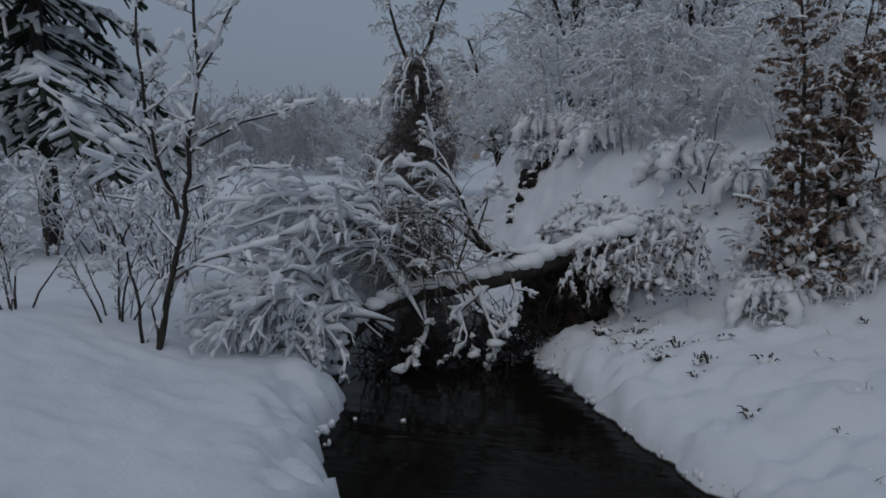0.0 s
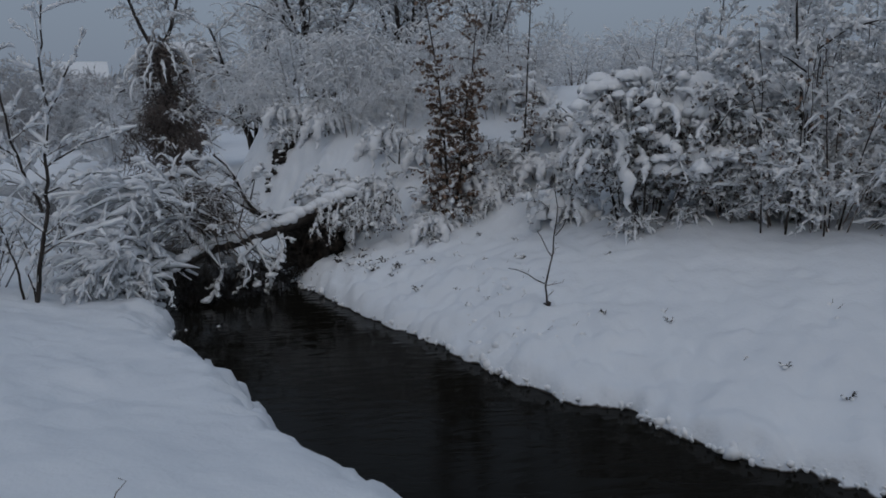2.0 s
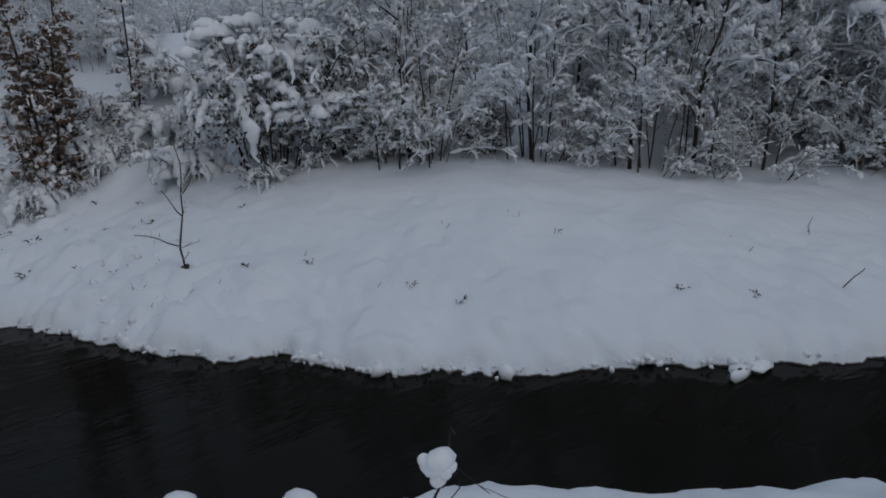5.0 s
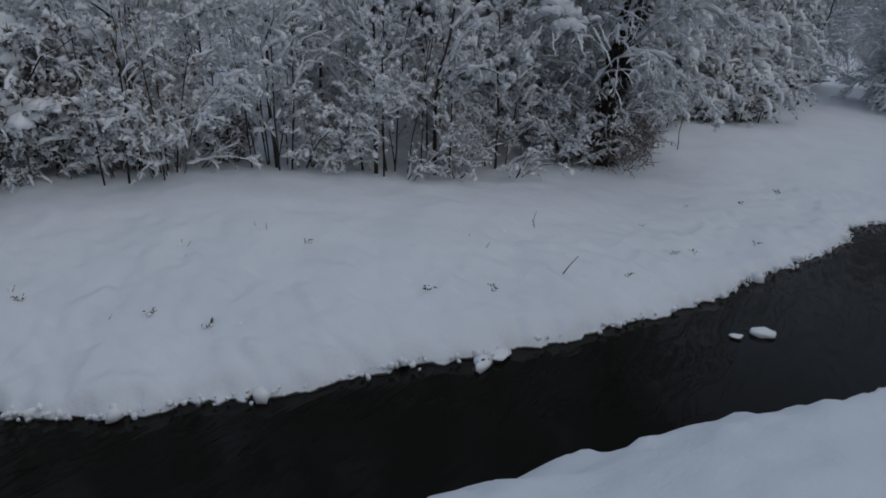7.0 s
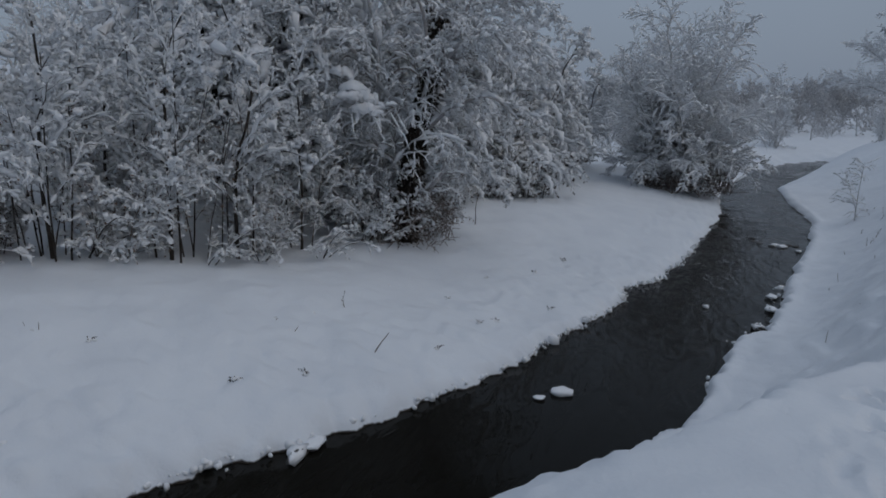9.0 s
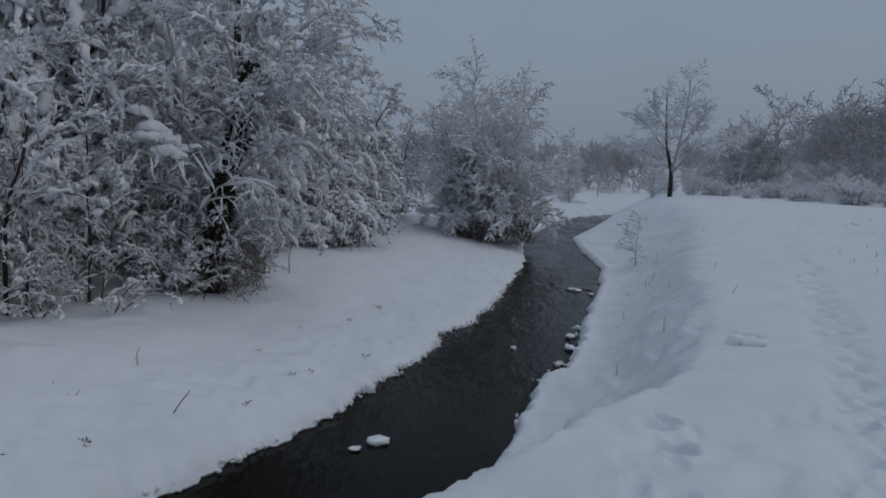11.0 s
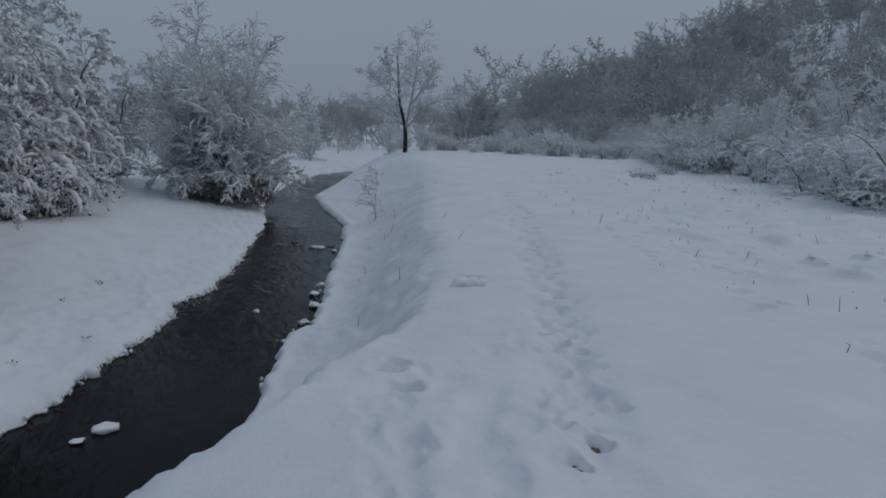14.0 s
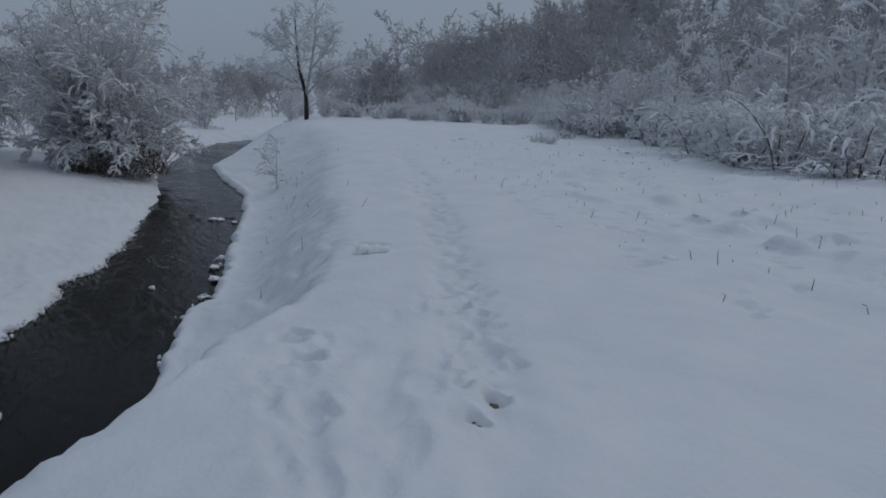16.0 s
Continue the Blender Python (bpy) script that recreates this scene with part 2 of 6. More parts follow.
def smooth01(t):
    t = np.clip(t, 0, 1)
    return t * t * (3 - 2 * t)


# ---------------------------------------------------------------- the lie of the land
# waterlines, from upstream to downstream; the water stands at z = 0
FAR_EDGE = np.array([(-60, 44), (-30, 37), (-19, 34), (-13, 31.5), (-9.6, 25.5), (-7.2, 20), (-3.6, 15.2), (-1.75, 12.3), (-1.6, 11.75), (-0.6, 10.1), (0.3, 8.65),
                     (1.0, 7.6), (1.6, 6.45), (2.25, 6.05), (2.6, 5.3), (3.3, 4.65), (4.0, 4.0), (4.75, 3.6), (5.35, 3.0), (6.5, 2.2),
                     (7.9, 1.5), (9.4, 0.85), (11.7, 0.05), (12.5, 0.0), (13.6, -0.7), (17.5, -1.65), (24, -3.0), (32, -3.9), (45, -7.4),
                     (53, -10.6), (58, -14), (90, -40)], float)
# near waterline: x, y, width of the slope, height of its crest, height of the land behind it
NEAR_EDGE = np.array([(-60, 37, 1.5, .6, .8), (-30, 31.5, 1.5, .6, .8), (-15.5, 28.2, 1.2, .5, .8), (-12, 24.5, 1, .5, .8), (-9.7, 20, .8, .5, .8), (-6.3, 15, .7, .5, .8),
                      (-4.0, 11.6, .55, .45, .85), (-2.97, 8.9, .55, .55, 1.0), (-2.1, 7.4, .6, .68, 1.15), (-1.38, 6.15, .65, .8, 1.25),
                      (-0.72, 5.15, .75, .92, 1.4), (0.02, 4.1, .8, 1.04, 1.5), (0.95, 3.2, .9, 1.02, 1.5), (2.08, 2.62, 1.05, 1.10, 1.52),
                      (3.3, 1.98, 1.30, 1.17, 1.53), (4.5, 1.05, 1.5, 1.31, 1.54), (5.6, .2, 1.72, 1.42, 1.54), (6.9, -.55, 2.0, 1.44, 1.53),
                      (7.95, -.86, 2.05, 1.4, 1.5), (8.87, -1.17, 2.05, 1.4, 1.5), (9.95, -1.5, 2.0, 1.4, 1.5), (10.3, -1.87, 1.95, 1.4, 1.5), (11.26, -2.18, 1.95, 1.4, 1.52), (13.38, -2.78, 2.0, 1.4, 1.55),
                      (15.72, -3.47, 2.1, 1.4, 1.55), (19.1, -4.45, 2.4, 1.45, 1.6), (22.8, -5.4, 2.8, 1.5, 1.7), (27.3, -5.85, 4.0, 1.6, 1.9),
                      (33.7, -6.6, 4.5, 1.9, 2.2), (46, -11, 4, 2.0, 2.3), (57.5, -14.6, 4, 2.0, 2.3), (88, -42, 4, 2, 2.5)], float)


def to_line(x, y, line):
    """Signed distance to a line of points (left of it: plus), and the place along it as index and fraction."""
    best = np.full(x.shape, 1e9)
    sign, along = np.zeros(x.shape), np.zeros(x.shape)
    for k in range(len(line) - 1):
        (ax, ay), (bx, by) = line[k][:2], line[k + 1][:2]
        dx, dy = bx - ax, by - ay
        t = np.clip(((x - ax) * dx + (y - ay) * dy) / (dx * dx + dy * dy), 0, 1)
        ex, ey = x - ax - t * dx, y - ay - t * dy
        d = np.hypot(ex, ey)
        m = d < best - 1e-9
        best = np.where(m, d, best)
        sign = np.where(m, np.sign(dx * ey - dy * ex), sign)
        along = np.where(m, k + t, along)
    return best * np.where(sign == 0, 1, sign), along


def land(x, y, detail=True):
    """Height of the snow surface."""
    x, y = np.asarray(x, float), np.asarray(y, float)
    d_far, _ = to_line(x, y, FAR_EDGE)
    d_near, at = to_line(x, y, NEAR_EDGE)
    d_near = -d_near
    d_near = d_near - 0.14 * smooth01((x - 4.5) / 2) * smooth01((30 - x) / 10)
    near_eye = smooth01((46 - np.hypot(x, y)) / 26)
    if detail:
        jag = (0.075 * vnoise(x, y, 0.14, 1) + 0.055 * vnoise(x, y, 0.34, 2) + 0.07 * vnoise(x, y, 0.9, 3)) * near_eye
        d_far = d_far + jag + 0.06
        d_near = d_near + (0.8 + 0.9 * smooth01((y - 3.5) / 2)) * jag
    # the far bank: a steep lip of snow, then a slope up to the thicket
    kd = [0, .10, .2, 1, 2, 3, 4, 6, 10, 30]
    steep = np.interp(d_far, kd, [.0, .13, .19, .46, .78, 1.10, 1.30, 1.42, 1.5, 1.9])
    mild = np.interp(d_far, kd, [.0, .10, .16, .28, .45, .62, .78, .98, 1.2, 1.6])
    m = smooth01((x - 5.5) / 5)
    flat_left = np.interp(d_far, kd, [.0, .12, .2, .5, .75, .9, 1.0, 1.05, 1.1, 1.3])
    l = smooth01((-3.0 - x) / 2.5) * smooth01((y - 11) / 3)
    zf = (steep * (1 - m) + mild * m) * (1 - l) + flat_left * l
    hill = smooth01((y + 0.25 * x - 10.8) / 5.5) * smooth01((x + 4.6) / 1.9) * smooth01((14 - x) / 6) * smooth01((60 - y) / 25) * smooth01((d_far - 0.2) / 2.2)
    rise = 0.62 * smooth01((d_far - 5.4) / 4.5) * smooth01((17 - x) / 5) * smooth01((x - 2) / 3)
    zf = zf + 1.95 * np.maximum(hill, rise)
    # the near bank
    idx = np.arange(len(NEAR_EDGE))
    w, hc, top = (np.interp(at, idx, NEAR_EDGE[:, c]) for c in (2, 3, 4))
    u = np.clip(d_near / w, 0, 1)
    face = 1 - (1 - u) ** 1.7
    # downstream a low apron of snow lies under a steeper, drifted edge
    uu = d_near / w
    sharp = smooth01((x - 5.8) / 2.6)
    ripple = (0.09 * vnoise(x, y, 1.5, 15) + 0.03 * vnoise(x, y, 0.7, 16)) * smooth01((x - 4.2) / 2)
    drift = 0.08 * smooth01(uu / 0.05) + (0.24 + 0.10 * sharp) * np.clip(uu, 0, 1) + (0.68 - 0.10 * sharp) * smooth01((uu + ripple - (0.50 - 0.28 * sharp)) / (0.48 + 0.50 * sharp))
    k = smooth01((x - 3.4) / 1.8) * smooth01((40 - x) / 10)
    zn = hc * (face * (1 - k) + drift * k) + (top - hc) * smooth01((d_near - w * 0.7) / 2.6)
    zn = zn + 0.12 * smooth01((0.22 - np.abs(d_near - 0.1)) / 0.2) * (d_near > 0) * 0.4
    zn = zn + 0.13 * np.exp(-((x - 1.4) ** 2 + (y - 2.2) ** 2) / 0.16) - 0.09 * np.exp(-((x - 2.6) ** 2 + (y - 0.95) ** 2) / 0.3)
    bed = -0.45 * smooth01(np.minimum(np.abs(d_far), np.abs(d_near)) / 0.18) - 0.03
    z = np.where(d_near > 0, zn, np.where(d_far > 0, zf, bed))
    # wooded slope beyond the field, and far ridges
    s = 0.52 * x - 0.854 * y
    z = z + 17.0 * smooth01((s - 43) / 60) * (0.25 + 0.75 * smooth01((44 - 0.854 * x - 0.52 * y) / 32)) * (d_near > 0) + 16 * smooth01((s - 110) / 160) * (d_near > 0)
    z = z + 9 * smooth01((x - 90) / 120) + 10 * smooth01((y - 70) / 160)
    if detail:
        on_land = smooth01((np.maximum(d_far, d_near) - 0.05) / 0.4)
        z = z + on_land * (0.030 * vnoise(x, y, 0.55, 4) + 0.05 * vnoise(x, y, 1.7, 5) + 0.010 * vnoise(x, y, 0.16, 6) * smooth01((9 - np.hypot(x, y)) / 4))
        # knobbly snow over tussocks on the far slope
        rough = smooth01((d_far - 0.02) / 0.2) * smooth01((2.6 - d_far) / 1.5) * (0.35 + 0.65 * smooth01((3.2 - x) / 2.5))
        z = z + rough * (0.10 * np.abs(vnoise(x, y, 0.30, 7)) + 0.075 * vnoise(x, y, 0.14, 8) + 0.05 * vnoise(x, y, 0.5, 17))
        # tussocks under the snow of the field
        field = smooth01((-3.5 - y - 0.35 * x) / 3) * near_eye
        z = z + field * (0.12 * smooth01(vnoise(x, y, 0.5, 9) * 2 - 0.6) + 0.04 * vnoise(x, y, 0.3, 10))
    return z


def height(x, y):
    return float(land(np.array([x]), np.array([y]))[0])


def axis(lo, hi, step, reach, slow=1.085, slow_low=1.085):
    mid = np.arange(lo, hi, step)

    def outward(rate):
        s, p, out = step, 0.0, []
        while p < reach:
            s *= rate if p < 25 else 1.085
            p += s
            out.append(p)
        return np.array(out)

    return np.concatenate([lo - outward(slow_low)[::-1], mid, mid[-1] + outward(slow)])


GX, GY = axis(-4.6, 12.6, 0.06, 600, 1.03, 1.05), axis(-9.6, 17.0, 0.06, 600, 1.05)
GX = np.unique(np.concatenate([GX, np.arange(2.0, 5.2, 0.03)]).round(3))
GY = np.unique(np.concatenate([GY, np.arange(-3.3, -0.8, 0.03)]).round(3))
GX, GY = GX[np.concatenate([[True], np.diff(GX) > 0.012])], GY[np.concatenate([[True], np.diff(GY) > 0.012])]
XX, YY = np.meshgrid(GX, GY, indexing="ij")
ZZ = land(XX, YY)

# trodden path and boot prints in the snow of the near bank
PATH = np.array([(3.35, -2.36), (4.4, -2.95), (7.0, -4.28), (11.9, -6.56), (20, -10.15), (35, -15.8)], float)
SIDE = np.array([(2.2, -0.95), (2.75, -1.0), (3.4, -1.22), (4.0, -1.42), (4.7, -1.66)], float)


def press(x, y, turn, long_, wide, depth):
    i0, i1 = np.searchsorted(GX, [x - 0.5, x + 0.5])
    j0, j1 = np.searchsorted(GY, [y - 0.5, y + 0.5])
    dx, dy = XX[i0:i1, j0:j1] - x, YY[i0:i1, j0:j1] - y
    a, b = dx * math.cos(turn) + dy * math.sin(turn), -dx * math.sin(turn) + dy * math.cos(turn)
    e = np.sqrt((a / long_) ** 2 + (b / wide) ** 2)
    ZZ[i0:i1, j0:j1] += -depth * smooth01((1.2 - e) / 0.38) + 0.18 * depth * np.exp(-((e - 1.5) / 0.3) ** 2)


def prints(line, rng, step, off, depth, wander=0.04):
    seg = np.hypot(*np.diff(line, axis=0).T)
    total, at, side = seg.sum(), 0.0, 1
    cum = np.concatenate([[0], np.cumsum(seg)])
    while at < total:
        k = min(np.searchsorted(cum, at, "right") - 1, len(seg) - 1)
        t = (at - cum[k]) / seg[k]
        p, d = line[k] + t * (line[k + 1] - line[k]), (line[k + 1] - line[k]) / seg[k]
        o = side * off + rng.normal(0, wander)
        press(p[0] - d[1] * o, p[1] + d[0] * o, math.atan2(d[1], d[0]) + rng.normal(0, 0.2), 0.14, 0.055, depth * (0.6 + 0.5 * rng.random()))
        at += step * (0.85 + 0.3 * rng.random())
        side = -side


rng = np.random.RandomState(11)
d_path, _ = to_line(XX, YY, PATH)
ZZ -= 0.035 * smooth01((0.42 - np.abs(d_path)) / 0.3) * (XX > 3.0) * smooth01((30 - XX) / 20)
prints(PATH, rng, 0.33, 0.11, 0.045, 0.08)
prints(PATH + [0.1, -0.12], rng, 0.29, 0.14, 0.03, 0.12)
prints(PATH[:3] + [0.0, 0.16], rng, 0.27, 0.12, 0.025, 0.14)
for _ in range(190):
    t = rng.rand() ** 1.2
    o = rng.normal(.16, .2)
    press(3.0 + 9.7 * t + .45 * o, -2.2 - 4.75 * t - .9 * o, rng.uniform(0, 3.1), rng.uniform(.04, .10), rng.uniform(.03, .06), rng.uniform(.01, .03))
# scuffed troughs along the crest, and dimples round the grass of the field
for line, wide_, deep in (([(4.3, -1.42), (3.16, -1.14), (2.2, -.88)], .11, .022), ([(3.9, -2.0), (3.03, -1.54), (2.1, -1.02)], .13, .028), ([(3.5, -2.6), (2.57, -2.05), (1.8, -1.55)], .16, .03)):
    d_line, _ = to_line(XX, YY, np.array(line, float))
    off = np.abs(d_line + .07 * vnoise(XX, YY, .35, 41)) / wide_
    ZZ -= deep * smooth01((1.3 - off) / .9) * (.6 + .8 * smooth01(vnoise(XX, YY, .22, 42) + .5)) * smooth01((XX - line[2][0]) / .3) * smooth01((line[0][0] - XX) / .3)
scuffed = smooth01((1.0 - np.hypot((XX - 3.2) / 1.5, (YY + 1.75) / .8)) / .4)
ZZ += scuffed * (.018 * vnoise(XX, YY, .16, 43) + .02 * vnoise(XX, YY, .33, 44))
for _ in range(230):
    x = 3.0 + 15 * rng.rand() ** 1.3
    y = -4.7 - .38 * max(0, x - 3.5) - 6.5 * rng.rand()
    press(x, y, rng.uniform(0, 3.1), rng.uniform(.05, .14), rng.uniform(.05, .09), rng.uniform(.025, .06))
prints(SIDE, rng, 0.34, 0.10, 0.028)
prints(SIDE + [0.1, 0.1], rng, 0.4, 0.12, 0.018, 0.1)
for x, y, a, l, w_, dp in ((2.88, -2.17, 2.9, .11, .06, .12), (2.68, -1.91, 2.8, .10, .055, .11), (3.19, -2.12, 2.8, .11, .06, .05), (3.15, -1.87, 2.6, .16, .10, .025), (3.0, -1.6, 2.6, .2, .10, .02), (2.6, -1.5, 2.6, .2, .08, .02),
                           (4.04, -1.49, .4, .13, .08, .10), (3.33, -1.30, 2.7, .11, .06, .04), (3.1, -2.08, 2.7, .11, .055, .05), (4.6, -1.62, .3, .13, .06, .07), (4.45, -1.5, 1.2, .12, .06, .05), (3.25, -1.28, .3, .16, .08, .05), (7.35, -3.42, .5, .2, .09, .09), (7.15, -3.2, .9, .16, .07, .05)):
    press(x, y, a, l, w_, dp)

n_x, n_y = len(GX), len(GY)
V = np.stack([XX, YY, ZZ], -1).reshape(-1, 3)
I, J = np.meshgrid(np.arange(n_x - 1), np.arange(n_y - 1), indexing="ij")
q = (I * n_y + J).ravel()
F = np.stack([q, q + n_y, q + n_y + 1, q + 1], 1)
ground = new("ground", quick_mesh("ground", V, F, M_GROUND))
tagged(ground, "deep fresh snow over banks and field, trodden with boot prints", "ground", kind="structure")

wx = np.concatenate([np.linspace(-62, -10, 20), np.linspace(-9, 8.5, 36), np.linspace(8.7, 58, 270), np.linspace(60, 92, 12)])
wy = np.concatenate([np.linspace(-45, -16, 12), np.linspace(-15.5, 1.8, 105), np.linspace(2.5, 45, 30)])
WX, WY = np.meshgrid(wx, wy, indexing="ij")
WZ = smooth01((WX - 13) / 6) * smooth01((58 - WX) / 6) * (0.018 * vnoise(WX, WY, 0.42, 21) + 0.014 * vnoise(WX, WY, 0.2, 22)) * (0.4 + 0.6 * smooth01(vnoise(WX, WY, 2.3, 23) + 0.5))
I, J = np.meshgrid(np.arange(len(wx) - 1), np.arange(len(wy) - 1), indexing="ij")
q = (I * len(wy) + J).ravel()
stream = new("water", quick_mesh("water", np.stack([WX, WY, WZ], -1).reshape(-1, 3), np.stack([q, q + len(wy), q + len(wy) + 1, q + 1], 1), M_WATER))
tagged(stream, "dark slow stream water with faint ripples between snowy banks", "water", kind="structure")


def walk_line(line, step):
    seg = np.hypot(*np.diff(line, axis=0).T)
    cum = np.concatenate([[0], np.cumsum(seg)])
    s = np.arange(0, cum[-1], step)
    d = np.diff(line, axis=0) / seg[:, None]
    k = np.clip(np.searchsorted(cum, s, "right") - 1, 0, len(seg) - 1)
    return line[k] + d[k] * (s - cum[k])[:, None], d[k]


# ragged clods of snow that overhang the waterlines
rng = np.random.RandomState(21)
pts, dirs = walk_line(FAR_EDGE[7:26], 0.028)
keep = rng.rand(len(pts)) < 1.0 * (0.5 + 0.45 * vnoise(pts[:, 0], pts[:, 1], 0.4, 3))
pts, dirs = pts[keep], dirs[keep]
left = np.stack([-dirs[:, 1], dirs[:, 0]], 1)
off = rng.normal(0.0, 0.035, (len(pts), 1)) - 0.065 - 0.045 * vnoise(pts[:, :1], pts[:, 1:], 0.34, 2) - 0.05 * vnoise(pts[:, :1], pts[:, 1:], 0.9, 3)
r = rng.gamma(2.0, 0.006, len(pts)) + 0.008
c = np.concatenate([pts + left * off + rng.normal(0, .02, pts.shape), (0.03 + 0.07 * rng.rand(len(pts), 1))], 1)
tagged(new("snow_clods", quick_mesh("snow_clods", *lumps(rng, c, r, 1.25, False, 0.6), M_SNOW)), "ragged clods of snow hanging over the far water's edge", "snow", kind="stuff")
pts, dirs = walk_line(NEAR_EDGE[5:24, :2], 0.05)
keep = rng.rand(len(pts)) < 0.35 * (0.5 + 0.8 * vnoise(pts[:, 0], pts[:, 1], 0.6, 8))
pts, dirs = pts[keep], dirs[keep]
left = np.stack([dirs[:, 1], -dirs[:, 0]], 1)
r = rng.gamma(2.5, 0.006, len(pts)) + 0.010
c = np.concatenate([pts + left * (rng.normal(0.06, 0.06, (len(pts), 1))), 0.06 + 0.08 * rng.rand(len(pts), 1)], 1)
tagged(new("snow_clods", quick_mesh("snow_clods", *lumps(rng, c, r, 1.25, False, 0.6), M_SNOW)), "ragged clods of snow along the near water's edge", "snow", kind="stuff")


# ---------------------------------------------------------------- growing wood
def grow(rng, out, p, d, length, r, level, spec):
    """One shoot and its side shoots; appends x0 y0 z0 x1 y1 z1 r0 r1 level to out."""
    n = max(2, int(spec["segs"][level]))
    step = length / n
    kids = spec["kids"][level] if level < len(spec["kids"]) else 0
    first = spec["bare"][level] if level < len(spec["bare"]) else 0.2
    marks = sorted(first + (1 - first) * rng.random() for _ in range(rng.randint(int(kids * 0.75), int(kids * 1.25) + 1))) if kids else []
    sag, wander = spec["sag"][level], spec["wander"][level]
    x, y, z = p
    dx, dy, dz = d
    k_mark = 0
    tip = spec.get("tip", 0.25)
    for k in range(n):
        dx += rng.gauss(0, wander)
        dy += rng.gauss(0, wander)
        dz += rng.gauss(0, wander) - sag * (k + 0.5) / n
        q = math.sqrt(dx * dx + dy * dy + dz * dz) or 1
        dx, dy, dz = dx / q, dy / q, dz / q
        nx, ny, nz = x + dx * step, y + dy * step, z + dz * step
        ra, rb = r * (1 - (1 - tip) * k / n), r * (1 - (1 - tip) * (k + 1) / n)
        out.append((x, y, z, nx, ny, nz, ra, rb, level))
        while k_mark < len(marks) and marks[k_mark] <= (k + 1) / n:
            f = (marks[k_mark] * n) - k
            at = (x + (nx - x) * f, y + (ny - y) * f, z + (nz - z) * f)
            az, sp = rng.uniform(0, 2 * math.pi), math.radians(rng.gauss(spec["angle"][level], 12))
            ux, uy, uz = (-dy, dx, 0) if abs(dz) < 0.95 else (1, 0, 0)
            m = math.sqrt(ux * ux + uy * uy) or 1
            ux, uy = ux / m, uy / m
            vx, vy, vz = dy * uz - dz * uy, dz * ux - dx * uz, dx * uy - dy * ux
            ca, sa, cs, ss = math.cos(az), math.sin(az), math.cos(sp), math.sin(sp)
            e = (dx * cs + (ux * ca + vx * sa) * ss, dy * cs + (uy * ca + vy * sa) * ss, dz * cs + (uz * ca + vz * sa) * ss + spec.get("lift", 0))
            taper = 1 - 0.55 * marks[k_mark] if not spec.get("even") else 1 - 0.2 * marks[k_mark]
            ll = length * spec["ratio"][level] * taper * rng.uniform(0.65, 1.2)
            grow(rng, out, at, e, ll, max(r * (1 - 0.7 * marks[k_mark]) * spec["thin"], spec["twig"]), level + 1, spec)
            k_mark += 1
        x, y, z = nx, ny, nz


def snow_on(nrng, segs, thick, share=0.9, reach=0.25, sides=3, rings=1):
    """Uneven ropes of snow that lie along the upper side of the shoots."""
    d = segs[:, 3:6] - segs[:, :3]
    ln = np.linalg.norm(d, axis=1)
    flat = np.hypot(d[:, 0], d[:, 1]) / np.maximum(ln, 1e-9)
    keep = (nrng.rand(len(segs)) < share * (0.06 + 0.94 * flat)) & (ln > 1e-4)
    s, d, flat = segs[keep], d[keep], flat[keep]
    t = thick * (0.45 + 0.55 * flat) * nrng.gamma(2.4, 0.42, len(s)).clip(0.3, 1.8)
    t = np.maximum(t, s[:, 6] * 0.9)
    up = np.zeros((len(s), 3))
    up[:, 2] = s[:, 6] * 0.6 + t * 0.5
    p0, p1 = s[:, :3] - d * reach * 0.3 + up, s[:, 3:6] + d * reach * 0.5 + up
    return prisms(np.column_stack([p0, p1, t * nrng.uniform(0.7, 1.1, len(s)), t * nrng.uniform(0.25, 0.9, len(s))]), max(3, sides))


def pads_on(nrng, segs, count, size):
    """Uneven clots of snow caught on some of the shoots."""
    k = nrng.randint(0, len(segs), count)
    p0, p1 = segs[k, :3], segs[k, 3:6]
    _, a, u = frames_of(p1 - p0)
    d = np.cross(u, a)
    sz = size * nrng.gamma(4.0, 0.22, (count, 1, 1)).clip(0.3, 1.6)
    mid = p0 + (p1 - p0) * nrng.rand(count, 1) + [[0, 0, 0.3]] * sz[:, 0]
    w = ICO1_V[None] * (1 + 0.28 * nrng.standard_normal((count, len(ICO1_V), 1)))
    wide, long_ = nrng.uniform(0.55, 0.95, (count, 1, 1)), nrng.uniform(0.7, 1.15, (count, 1, 1))
    v = mid[:, None] + sz * (d[:, None] * w[:, :, :1] * long_ + a[:, None] * w[:, :, 1:2] * wide + np.array([[[0, 0, 1.0]]]) * w[:, :, 2:] * 0.62)
    f = (np.arange(count)[:, None, None] * len(ICO1_V) + ICO1_F[None]).reshape(-1, 3)
    return v.reshape(-1, 3), f


def leaves_on(nrng, segs, count, size):
    """Small folded hanging leaves at random places along the shoots."""
    k = nrng.randint(0, len(segs), count)
    t = nrng.rand(count, 1)
    p = segs[k, :3] * (1 - t) + segs[k, 3:6] * t
    a = nrng.normal(0, 1, (count, 3))
    a[:, 2] = -np.abs(a[:, 2]) * 1.4
    a /= np.linalg.norm(a, axis=1, keepdims=True)
    _, s, u = frames_of(a)
    sz = size * nrng.uniform(0.6, 1.3, (count, 1))
    w = sz * 0.36
    mid = p + a * sz * 0.55
    v = np.stack([p, mid + s * w + u * w * 0.5, p + a * sz, mid - s * w + u * w * 0.5], 1).reshape(-1, 3)
    b = np.arange(count)[:, None] * 4
    return v, np.concatenate([b + [0, 1, 2], b + [0, 2, 3]])


